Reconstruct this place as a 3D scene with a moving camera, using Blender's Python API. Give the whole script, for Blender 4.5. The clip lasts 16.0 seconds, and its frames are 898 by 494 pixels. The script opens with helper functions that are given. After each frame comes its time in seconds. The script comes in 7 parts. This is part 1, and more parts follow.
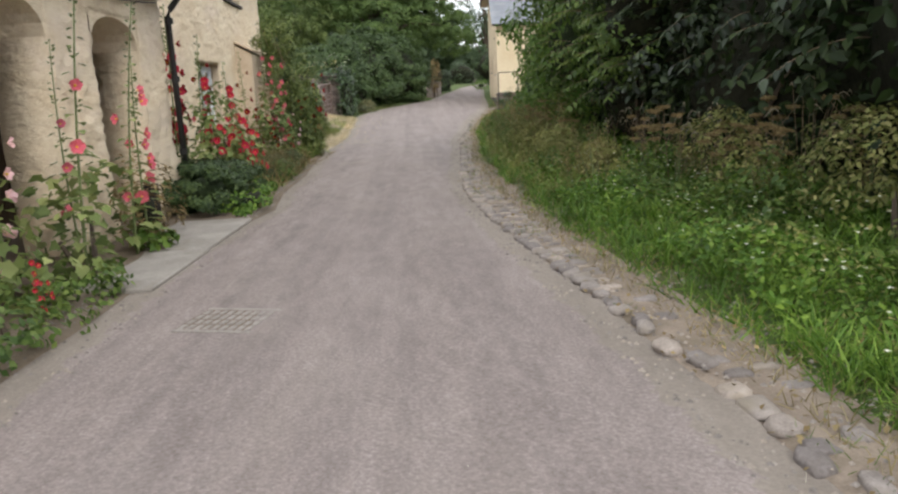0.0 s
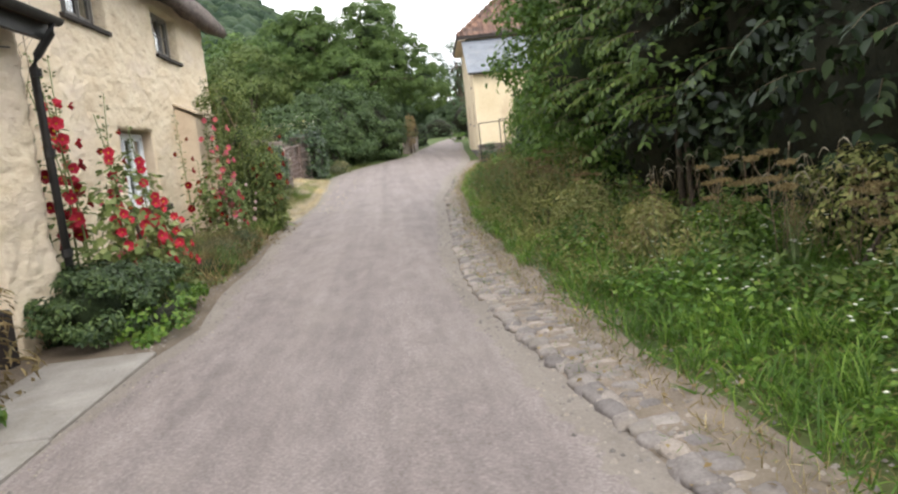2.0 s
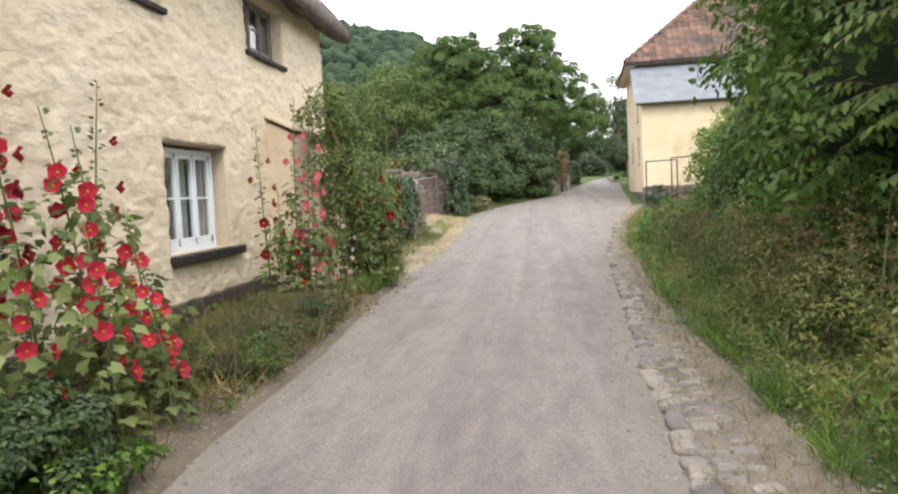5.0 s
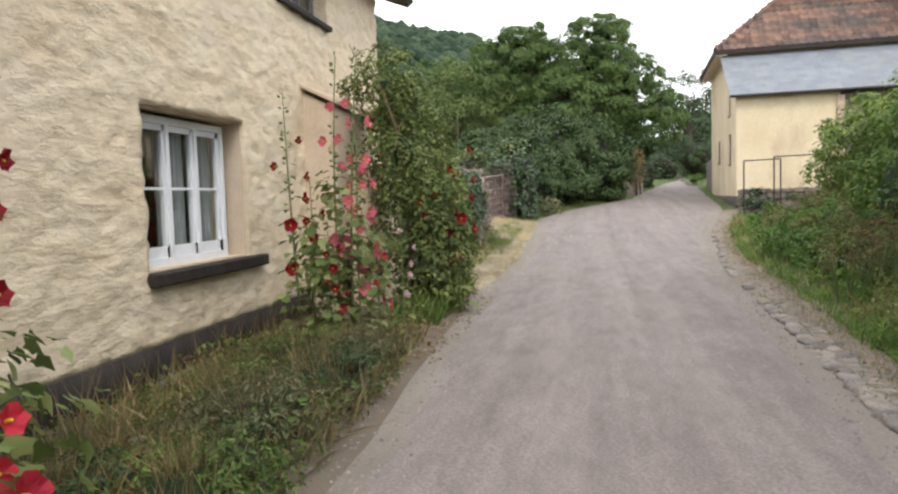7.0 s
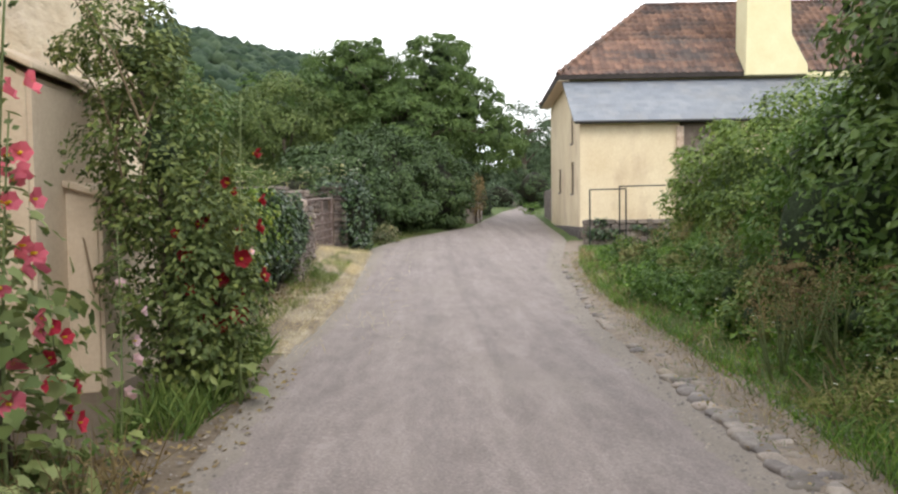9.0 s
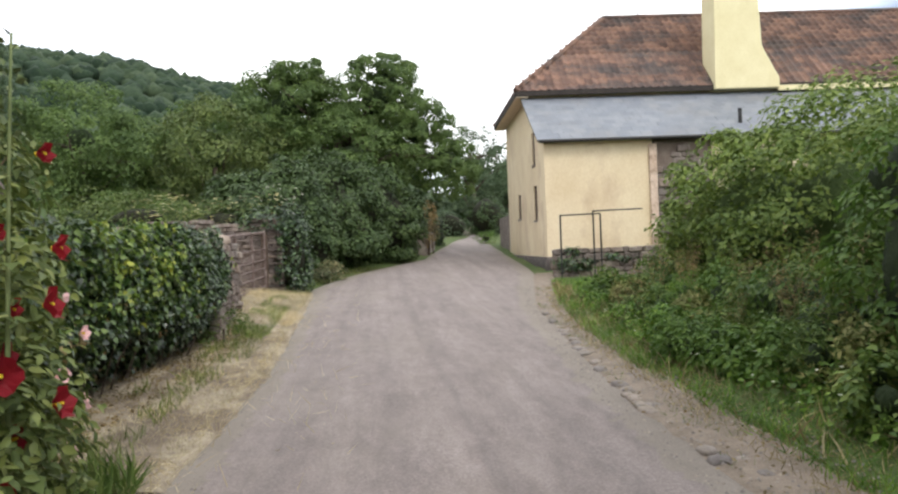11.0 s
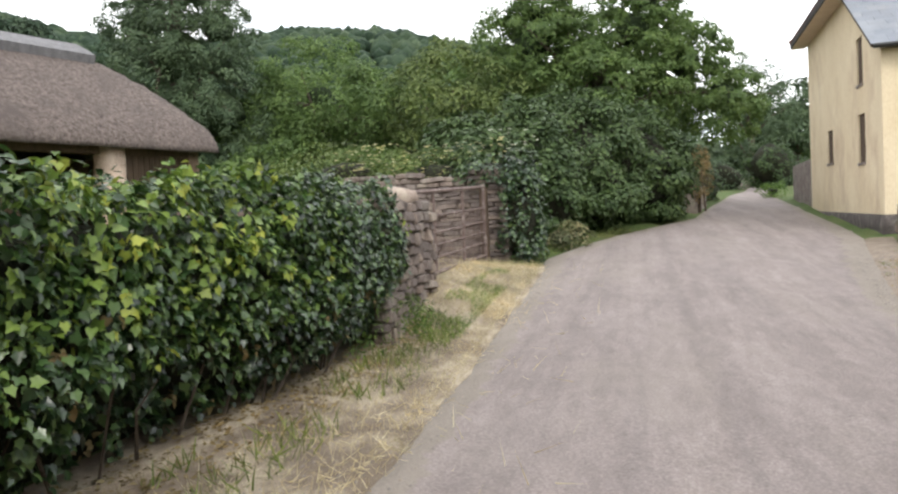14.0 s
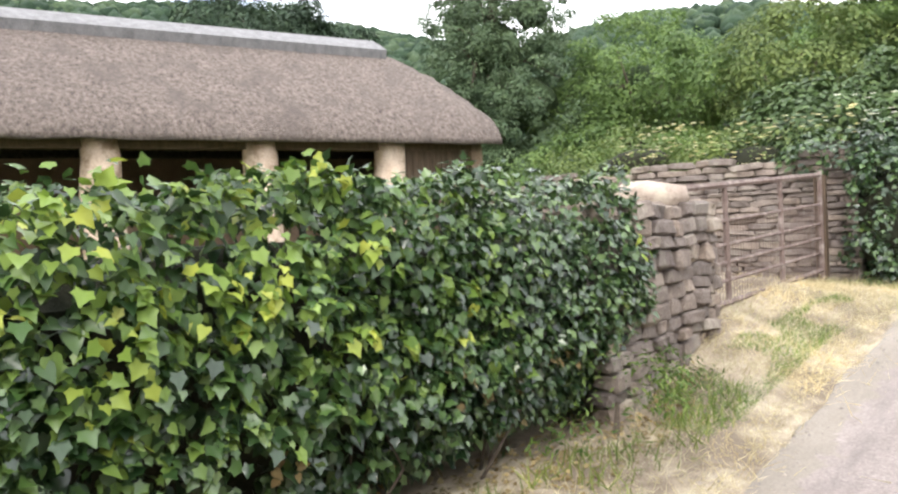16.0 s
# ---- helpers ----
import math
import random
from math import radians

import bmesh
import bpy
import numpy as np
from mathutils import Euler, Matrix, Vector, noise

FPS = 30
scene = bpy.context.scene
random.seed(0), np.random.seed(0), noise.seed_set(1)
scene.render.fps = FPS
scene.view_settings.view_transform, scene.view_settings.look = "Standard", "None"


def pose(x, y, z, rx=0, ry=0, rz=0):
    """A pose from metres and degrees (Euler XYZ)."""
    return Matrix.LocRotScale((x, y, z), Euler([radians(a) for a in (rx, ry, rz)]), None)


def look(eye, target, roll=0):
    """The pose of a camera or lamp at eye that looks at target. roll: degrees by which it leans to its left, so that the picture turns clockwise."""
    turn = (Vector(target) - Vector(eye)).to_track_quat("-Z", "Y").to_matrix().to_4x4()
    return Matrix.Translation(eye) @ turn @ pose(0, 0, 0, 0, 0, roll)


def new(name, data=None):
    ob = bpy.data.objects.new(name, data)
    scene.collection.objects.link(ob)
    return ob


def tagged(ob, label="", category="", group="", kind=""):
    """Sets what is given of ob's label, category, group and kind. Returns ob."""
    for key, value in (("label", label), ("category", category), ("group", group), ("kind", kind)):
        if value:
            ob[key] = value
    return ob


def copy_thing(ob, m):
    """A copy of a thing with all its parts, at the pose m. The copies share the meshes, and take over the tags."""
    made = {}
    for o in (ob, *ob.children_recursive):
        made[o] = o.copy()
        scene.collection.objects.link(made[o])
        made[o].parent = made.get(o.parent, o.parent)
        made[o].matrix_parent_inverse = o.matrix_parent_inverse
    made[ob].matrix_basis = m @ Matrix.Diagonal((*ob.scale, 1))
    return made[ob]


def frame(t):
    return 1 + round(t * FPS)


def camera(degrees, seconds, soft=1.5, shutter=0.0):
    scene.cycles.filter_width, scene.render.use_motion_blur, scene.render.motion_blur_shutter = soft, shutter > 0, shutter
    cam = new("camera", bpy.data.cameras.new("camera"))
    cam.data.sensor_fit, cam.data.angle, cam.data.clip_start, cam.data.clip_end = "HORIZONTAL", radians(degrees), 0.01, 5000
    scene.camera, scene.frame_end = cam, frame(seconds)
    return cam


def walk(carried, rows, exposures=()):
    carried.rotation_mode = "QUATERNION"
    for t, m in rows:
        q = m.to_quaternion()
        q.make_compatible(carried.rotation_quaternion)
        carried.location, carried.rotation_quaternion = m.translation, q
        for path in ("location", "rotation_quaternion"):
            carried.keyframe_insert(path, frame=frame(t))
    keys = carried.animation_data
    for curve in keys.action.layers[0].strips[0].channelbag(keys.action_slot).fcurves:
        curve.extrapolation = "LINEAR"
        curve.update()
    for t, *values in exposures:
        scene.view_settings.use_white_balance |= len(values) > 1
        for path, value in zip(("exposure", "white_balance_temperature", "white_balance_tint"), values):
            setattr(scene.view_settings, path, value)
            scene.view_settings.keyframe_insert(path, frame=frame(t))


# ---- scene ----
cam = camera(63.4, 16.0, soft=2.3)
PATH = [
    (0, (1.213, 0.544, 1.307), (1.298, 2.498, 0.897), -2.4),
    (0.5, (1.169, 1.244, 1.292), (1.241, 3.217, 0.985), -2.9),
    (1, (1.225, 1.945, 1.294), (1.373, 3.918, 1.008), -3.1),
    (1.5, (1.221, 2.594, 1.331), (1.312, 4.573, 1.067), -4.6),
    (2, (1.251, 3.283, 1.337), (1.392, 5.258, 1.065), -5.8),
    (2.5, (1.238, 3.925, 1.378), (1.365, 5.899, 1.093), -5.4),
    (3, (1.321, 4.662, 1.383), (1.505, 6.635, 1.116), -4.5),
    (3.5, (1.38, 5.351, 1.387), (1.622, 7.324, 1.171), -4.1),
    (4, (1.318, 6.028, 1.39), (1.388, 8.020, 1.235), -4.1),
    (4.5, (1.343, 6.606, 1.364), (1.327, 8.600, 1.205), -3.2),
    (5, (1.239, 7.296, 1.39), (0.999, 9.275, 1.243), -2.8),
    (7.5, (0.431, 10.637, 1.326), (0.045, 12.595, 1.191), -1.9),
    (8, (0.414, 11.365, 1.364), (0.184, 13.347, 1.222), -1.8),
    (8.5, (0.395, 12.012, 1.363), (0.320, 14.008, 1.259), -1.2),
    (9, (0.419, 12.737, 1.366), (0.479, 14.735, 1.289), -0.7),
    (11.5, (0.329, 16.21, 1.486), (0.539, 18.199, 1.492), -2.3),
    (12, (0.374, 16.987, 1.475), (0.518, 18.982, 1.481), -1.9),
    (12.5, (0.492, 17.682, 1.484), (0.391, 19.680, 1.476), -2.6),
    (13, (0.518, 18.453, 1.478), (0.214, 20.429, 1.422), -2.8),
    (13.5, (0.524, 19.161, 1.441), (0.192, 21.132, 1.371), -2.6),
    (14, (0.472, 19.914, 1.474), (-0.022, 21.850, 1.389), -2.9),
    (14.5, (0.443, 20.553, 1.49), (-0.187, 22.451, 1.431), -2.6),
    (15, (0.393, 21.327, 1.535), (-0.506, 23.113, 1.507), -2.9),
    (15.5, (0.351, 22.046, 1.566), (-0.806, 23.678, 1.527), -2.8),
    (16, (0.356, 22.743, 1.613), (-0.952, 24.255, 1.546), -3.0),
]
walk(cam, [(t, look(eye, target, roll)) for t, eye, target, roll in PATH],
     [(0, -0.02), (0.5, 0.12), (1, 0.26), (2, 0.37), (3.5, 0.6), (5, 0.45), (7.5, 0.14), (9, 0.14), (11.5, -0.05), (12.5, -0.1), (13.5, 0.05), (14.5, 0.36), (15.2, 0.56), (16, 1.02)])

# ---------------------------------------------------------------- world and sun
world = bpy.data.worlds.new("world")
scene.world = world
world.use_nodes = True
wn, wl = world.node_tree.nodes, world.node_tree.links
wn.clear()
w_out = wn.new("ShaderNodeOutputWorld")
w_bg = wn.new("ShaderNodeBackground")
w_sky = wn.new("ShaderNodeTexSky")
w_sky.sky_type = "NISHITA"
w_sky.sun_disc = False
w_sky.sun_elevation = radians(52)
w_sky.sun_rotation = radians(150)
w_sky.dust_density = 2.0
w_co = wn.new("ShaderNodeTexCoord")
w_map = wn.new("ShaderNodeMapping")
w_map.inputs["Scale"].default_value = (1.0, 1.0, 3.0)
w_noise = wn.new("ShaderNodeTexNoise")
w_noise.inputs["Scale"].default_value = 2.3
w_noise.inputs["Detail"].default_value = 6.0
w_ramp = wn.new("ShaderNodeValToRGB")
w_ramp.color_ramp.elements[0].position, w_ramp.color_ramp.elements[1].position = 0.30, 0.47
w_mul = wn.new("ShaderNodeMixRGB")
w_mul.blend_type = "MULTIPLY"
w_mul.inputs[0].default_value = 1.0
w_mul.inputs[2].default_value = (1.25, 1.25, 1.25, 1)
w_mix = wn.new("ShaderNodeMixRGB")
w_mix.inputs[2].default_value = (14.0, 14.2, 14.6, 1)
wl.new(w_co.outputs["Generated"], w_map.inputs["Vector"])
wl.new(w_map.outputs[0], w_noise.inputs["Vector"])
wl.new(w_noise.outputs["Fac"], w_ramp.inputs[0])
wl.new(w_sky.outputs[0], w_mul.inputs[1])
wl.new(w_mul.outputs[0], w_mix.inputs[1])
wl.new(w_ramp.outputs[0], w_mix.inputs[0])
wl.new(w_mix.outputs[0], w_bg.inputs[0])
w_bg.inputs[1].default_value = 0.14
wl.new(w_bg.outputs[0], w_out.inputs[0])

sun_data = bpy.data.lights.new("sun", "SUN")
sun_data.energy, sun_data.angle, sun_data.color = 1.1, radians(14), (1.0, 0.95, 0.87)
sun = new("sun", sun_data)
sun.matrix_world = look((12, -14, 26), (0, 10, 0))

# ---------------------------------------------------------------- materials


def nodes_of(name):
    m = bpy.data.materials.new(name)
    m.use_nodes = True
    return m, m.node_tree.nodes, m.node_tree.links, m.node_tree.nodes["Principled BSDF"]


def ramp_node(n, stops):
    r = n.new("ShaderNodeValToRGB")
    e = r.color_ramp.elements
    while len(e) < len(stops):
        e.new(0.5)
    for el, (p, c) in zip(e, stops):
        el.position, el.color = p, (*c, 1)
    return r


def coords(n, l, scale=(1, 1, 1), turn=0.0):
    g = n.new("ShaderNodeNewGeometry")
    mp = n.new("ShaderNodeMapping")
    mp.inputs["Scale"].default_value = scale
    mp.inputs["Rotation"].default_value = (0, 0, turn)
    l.new(g.outputs["Position"], mp.inputs["Vector"])
    return mp.outputs[0]


def noise_node(n, l, vec, scale, detail=5.0, rough=0.6):
    t = n.new("ShaderNodeTexNoise")
    t.inputs["Scale"].default_value, t.inputs["Detail"].default_value, t.inputs["Roughness"].default_value = scale, detail, rough
    l.new(vec, t.inputs["Vector"])
    return t.outputs["Fac"]


def mixc(n, l, fac, a, b, mode="MIX"):
    m = n.new("ShaderNodeMixRGB")
    m.blend_type = mode
    for i, v in ((0, fac), (1, a), (2, b)):
        if isinstance(v, (int, float)):
            m.inputs[i].default_value = v
        elif isinstance(v, tuple):
            m.inputs[i].default_value = (*v, 1)
        else:
            l.new(v, m.inputs[i])
    return m.outputs[0]


def surface(name, dark, light, patch=None, scale=3.0, fine=40.0, rough=0.85, bump=0.4, bump_scale=30.0, dist=0.01, stretch=(1, 1, 1), metal=0.0, random_by=None, patch_scale=0.7, patch_range=(0.5, 0.7), voronoi=0.0, amp=0.36):
    """Two scales of colour noise, large patches of a third colour, and bump."""
    m, n, l, p = nodes_of(name)
    v = coords(n, l, stretch)
    big = noise_node(n, l, v, scale)
    small = noise_node(n, l, v, fine, 3.0, 0.7)
    both = mixc(n, l, 0.45, big, small)
    col = ramp_node(n, [(0.36, dark), (0.64, light)])
    l.new(both, col.inputs[0])
    out = col.outputs[0]
    if patch:
        pr = ramp_node(n, [(patch_range[0], (0, 0, 0)), (patch_range[1], (1, 1, 1))])
        l.new(noise_node(n, l, v, patch_scale, 6.0, 0.65), pr.inputs[0])
        out = mixc(n, l, pr.outputs[0], out, patch)
    if random_by:
        src = n.new("ShaderNodeObjectInfo").outputs["Random"] if random_by == "object" else n.new("ShaderNodeNewGeometry").outputs["Random Per Island"]
        rr = ramp_node(n, [(0.0, (1 - amp, 1 - amp, 1.02 - amp)), (0.5, (1, 1, 1)), (1.0, (1 + 0.85 * amp, 1 + 0.7 * amp, 1 + 0.45 * amp))])
        l.new(src, rr.inputs[0])
        out = mixc(n, l, 1.0, out, rr.outputs[0], "MULTIPLY")
    l.new(out, p.inputs["Base Color"])
    p.inputs["Roughness"].default_value, p.inputs["Metallic"].default_value = rough, metal
    p.inputs["Specular IOR Level"].default_value = 0.3
    h = noise_node(n, l, v, bump_scale, 6.0, 0.7)
    if voronoi:
        vo = n.new("ShaderNodeTexVoronoi")
        vo.inputs["Scale"].default_value = voronoi
        l.new(v, vo.inputs["Vector"])
        h = mixc(n, l, 0.22, h, vo.outputs["Distance"])
    b = n.new("ShaderNodeBump")
    b.inputs["Strength"].default_value, b.inputs["Distance"].default_value = bump, dist
    l.new(h, b.inputs["Height"])
    l.new(b.outputs[0], p.inputs["Normal"])
    return m


def leaf(name, dark, mid, light, rough=0.5, shine=0.35, passing=0.25, even=0.0):
    """A leaf's green, varied from leaf to leaf, with some light passing through."""
    dark = tuple(a + (b - a) * even for a, b in zip(dark, mid))
    light = tuple(a + (b - a) * even for a, b in zip(light, mid))
    m, n, l, p = nodes_of(name)
    g = n.new("ShaderNodeNewGeometry")
    r = ramp_node(n, [(0.0, dark), (0.5, mid), (0.9, light), (1.0, tuple(c * 1.12 for c in light))])
    l.new(g.outputs["Random Per Island"], r.inputs[0])
    v = coords(n, l)
    pn = ramp_node(n, [(0.35, (0.7, 0.74, 0.72)), (0.65, (1.25, 1.2, 1.05))])
    l.new(noise_node(n, l, v, 1.1, 4.0), pn.inputs[0])
    col = mixc(n, l, 1.0, r.outputs[0], pn.outputs[0], "MULTIPLY")
    l.new(col, p.inputs["Base Color"])
    p.inputs["Roughness"].default_value = rough
    p.inputs["Specular IOR Level"].default_value = shine
    t = n.new("ShaderNodeBsdfTranslucent")
    l.new(col, t.inputs[0])
    mx = n.new("ShaderNodeMixShader")
    mx.inputs[0].default_value = passing
    l.new(p.outputs[0], mx.inputs[1])
    l.new(t.outputs[0], mx.inputs[2])
    l.new(mx.outputs[0], n["Material Output"].inputs[0])
    return m


def road_material():
    m, n, l, p = nodes_of("worn_asphalt")
    v = coords(n, l, (1, 1, 1), 0.6)
    grit = noise_node(n, l, v, 48.0, 5.0, 0.8)
    blot = noise_node(n, l, coords(n, l, (1.9, 0.55, 1), 0.03), 1.0, 7.0, 0.7)
    lanes = noise_node(n, l, coords(n, l, (2.6, 0.07, 1), 0.01), 1.0, 3.0, 0.6)
    a = ramp_node(n, [(0.35, (0.147, 0.124, 0.117)), (0.52, (0.236, 0.202, 0.193)), (0.69, (0.364, 0.318, 0.304))])
    l.new(mixc(n, l, 0.72, blot, grit), a.inputs[0])
    lr = ramp_node(n, [(0.33, (0.88, 0.875, 0.87)), (0.5, (1.0, 0.99, 0.98)), (0.67, (1.13, 1.12, 1.10))])
    l.new(lanes, lr.inputs[0])
    col = mixc(n, l, 1.0, a.outputs[0], lr.outputs[0], "MULTIPLY")
    mottle = ramp_node(n, [(0.36, (0.90, 0.893, 0.89)), (0.5, (1.0, 1.0, 1.0)), (0.64, (1.10, 1.095, 1.09))])
    l.new(noise_node(n, l, coords(n, l, (1.0, 0.3, 1), 0.02), 8.0, 5.0, 0.7), mottle.inputs[0])
    col = mixc(n, l, 1.0, col, mottle.outputs[0], "MULTIPLY")
    flake = ramp_node(n, [(0.70, (1.0, 1.0, 1.0)), (0.78, (1.4, 1.38, 1.34))])
    l.new(noise_node(n, l, v, 130.0, 2.0, 0.5), flake.inputs[0])
    col = mixc(n, l, 1.0, col, flake.outputs[0], "MULTIPLY")
    dust = ramp_node(n, [(0.50, (0, 0, 0)), (0.75, (0.55, 0.55, 0.55))])
    l.new(noise_node(n, l, coords(n, l, (0.8, 0.3, 1), 0.03), 1.0, 7.0, 0.7), dust.inputs[0])
    col = mixc(n, l, dust.outputs[0], col, (0.27, 0.235, 0.205))
    rim = n.new("ShaderNodeAttribute")
    rim.attribute_name = "edge_dirt"
    add = n.new("ShaderNodeMath")
    add.operation = "MULTIPLY_ADD"
    l.new(noise_node(n, l, v, 2.6, 7.0, 0.75), add.inputs[0])
    add.inputs[1].default_value = 0.9
    l.new(rim.outputs["Fac"], add.inputs[2])
    er = ramp_node(n, [(0.98, (0, 0, 0)), (1.4, (1, 1, 1))])
    l.new(add.outputs[0], er.inputs[0])
    soil = ramp_node(n, [(0.35, (0.17, 0.145, 0.122)), (0.65, (0.30, 0.262, 0.228))])
    l.new(mixc(n, l, 0.5, grit, blot), soil.inputs[0])
    col = mixc(n, l, er.outputs[0], col, soil.outputs[0])
    l.new(col, p.inputs["Base Color"])
    p.inputs["Roughness"].default_value = 0.88
    p.inputs["Specular IOR Level"].default_value = 0.3
    b = n.new("ShaderNodeBump")
    b.inputs["Strength"].default_value, b.inputs["Distance"].default_value = 0.8, 0.008
    l.new(mixc(n, l, 0.3, grit, blot), b.inputs["Height"])
    l.new(b.outputs[0], p.inputs["Normal"])
    return m


def glass_material():
    m, n, l, p = nodes_of("window_glass")
    p.inputs["Base Color"].default_value = (0.9, 0.95, 0.95, 1)
    p.inputs["Roughness"].default_value = 0.03
    p.inputs["Transmission Weight"].default_value = 1.0
    p.inputs["IOR"].default_value = 1.45
    return m


M_ROAD = road_material()
M_GLASS = glass_material()
M_EARTH = surface("earth_and_leaf_litter", (0.11, 0.085, 0.062), (0.22, 0.175, 0.13), (0.16, 0.13, 0.10), 2.0, 35, 0.95, 0.6, 25, 0.02, patch_scale=0.5, patch_range=(0.45, 0.6))
M_MEADOW = surface("meadow_ground", (0.05, 0.08, 0.022), (0.10, 0.14, 0.04), (0.14, 0.12, 0.055), 0.8, 20, 0.95, 0.5, 12, 0.03, patch_scale=0.2)
M_DIRT = surface("trodden_dirt", (0.17, 0.135, 0.105), (0.30, 0.245, 0.195), (0.14, 0.115, 0.075), 4, 60, 0.95, 0.5, 50, 0.012)
M_STRAWBED = surface("straw_strewn_dirt", (0.24, 0.19, 0.14), (0.53, 0.455, 0.34), (0.19, 0.15, 0.112), 5, 120, 0.95, 0.9, 60, 0.02, patch_scale=1.6, patch_range=(0.42, 0.56), stretch=(1, 0.7, 1))
M_SLAB = surface("paving_slab", (0.22, 0.20, 0.18), (0.36, 0.335, 0.305), (0.17, 0.15, 0.12), 2.5, 70, 0.85, 0.3, 60, 0.005)
M_CREAM = surface("cream_limewash", (0.70, 0.56, 0.385), (0.85, 0.735, 0.565), (0.77, 0.65, 0.525), 2.2, 26, 0.92, 0.85, 8, 0.05, voronoi=7.0, patch_scale=0.9, stretch=(1, 0.6, 1.45))
M_BARN = surface("ochre_limewash", (0.66, 0.53, 0.345), (0.79, 0.675, 0.485), (0.56, 0.43, 0.29), 1.0, 22, 0.92, 0.3, 12, 0.01, patch_scale=0.8, patch_range=(0.52, 0.72), stretch=(1, 1, 0.6))
M_PALE = surface("pale_chimney_limewash", (0.70, 0.62, 0.37), (0.80, 0.73, 0.48), None, 1.5, 22, 0.9, 0.25, 14, 0.01)
M_REVEAL = surface("smooth_reveal_plaster", (0.56, 0.45, 0.33), (0.68, 0.57, 0.44), None, 3, 30, 0.9, 0.25, 25, 0.004)
M_TAR = surface("black_tarred_plinth", (0.018, 0.014, 0.013), (0.05, 0.04, 0.035), None, 4, 40, 0.7, 0.4, 20, 0.01)
M_BLACK = surface("black_painted_iron", (0.015, 0.015, 0.016), (0.035, 0.034, 0.034), None, 8, 80, 0.45, 0.15, 80, 0.002)
M_WHITE = surface("white_gloss_paint", (0.72, 0.74, 0.78), (0.82, 0.84, 0.87), None, 8, 60, 0.4, 0.1, 60, 0.002)
M_BOARD = surface("dark_old_wood", (0.055, 0.038, 0.026), (0.13, 0.09, 0.062), None, 3, 40, 0.85, 0.4, 30, 0.008, stretch=(4, 4, 0.6))
M_RUST = surface("rusty_gate_iron", (0.10, 0.068, 0.06), (0.20, 0.148, 0.132), (0.30, 0.25, 0.23), 9, 70, 0.7, 0.3, 70, 0.003, patch_scale=6)
M_THATCH = surface("weathered_thatch", (0.075, 0.056, 0.05), (0.35, 0.288, 0.255), (0.16, 0.13, 0.118), 13, 42, 0.95, 1.0, 26, 0.14, stretch=(1.0, 1.0, 0.75), patch_scale=1.6, voronoi=22.0)
M_RIDGE = surface("grey_thatch_ridge", (0.13, 0.125, 0.13), (0.25, 0.245, 0.25), None, 6, 50, 0.95, 0.8, 22, 0.04, stretch=(1, 1, 0.4))
M_COB = surface("pinkish_cob_pillar", (0.48, 0.345, 0.26), (0.74, 0.605, 0.50), (0.37, 0.265, 0.195), 2.5, 25, 0.92, 0.8, 9, 0.04, patch_scale=3.2, patch_range=(0.5, 0.62))
M_COBWALL = surface("brown_cob_wall", (0.16, 0.11, 0.075), (0.28, 0.20, 0.145), None, 2, 25, 0.95, 0.5, 10, 0.02)
M_STONE = surface("lichened_field_stone", (0.12, 0.095, 0.085), (0.27, 0.225, 0.20), (0.34, 0.305, 0.265), 6, 45, 0.92, 0.8, 22, 0.03, random_by="object", amp=0.3, patch_scale=2.2)
M_STONES = surface("lichened_stone_rubble", (0.18, 0.145, 0.13), (0.34, 0.285, 0.255), (0.40, 0.36, 0.31), 6, 45, 0.92, 0.6, 22, 0.02, random_by="island", patch_scale=2.2)
M_MORTAR = surface("earth_mortar", (0.13, 0.10, 0.085), (0.22, 0.175, 0.145), None, 6, 50, 0.95, 0.6, 30, 0.01)
M_PLINTH = surface("dark_bare_plinth_stone", (0.055, 0.046, 0.043), (0.135, 0.115, 0.105), (0.19, 0.165, 0.15), 5, 40, 0.92, 0.7, 14, 0.03, patch_scale=2.4, patch_range=(0.55, 0.7))
M_COBBLE = surface("worn_cobble", (0.18, 0.155, 0.142), (0.33, 0.295, 0.272), (0.22, 0.19, 0.15), 8, 60, 0.88, 0.4, 40, 0.006, random_by="object", patch_scale=3)
M_SLATE = surface("blue_grey_slate", (0.16, 0.175, 0.20), (0.225, 0.242, 0.272), (0.20, 0.205, 0.215), 2, 40, 0.48, 0.25, 30, 0.004, random_by="object", amp=0.13)
M_TILE = surface("weathered_clay_pantile", (0.115, 0.075, 0.062), (0.245, 0.145, 0.108), (0.085, 0.07, 0.066), 2.5, 18, 0.88, 0.4, 20, 0.01, random_by="object", patch_scale=1.1, patch_range=(0.46, 0.62), stretch=(0.5, 1, 1.5))
M_TILES = surface("weathered_clay_pantiles", (0.115, 0.075, 0.062), (0.245, 0.145, 0.108), (0.085, 0.07, 0.066), 2.5, 18, 0.88, 0.4, 20, 0.01, random_by="island", patch_scale=1.1, patch_range=(0.46, 0.62), stretch=(0.5, 1, 1.5))
M_BARK = surface("tree_bark", (0.06, 0.045, 0.035), (0.14, 0.11, 0.085), None, 4, 30, 0.95, 0.8, 14, 0.03, stretch=(3, 3, 0.6))
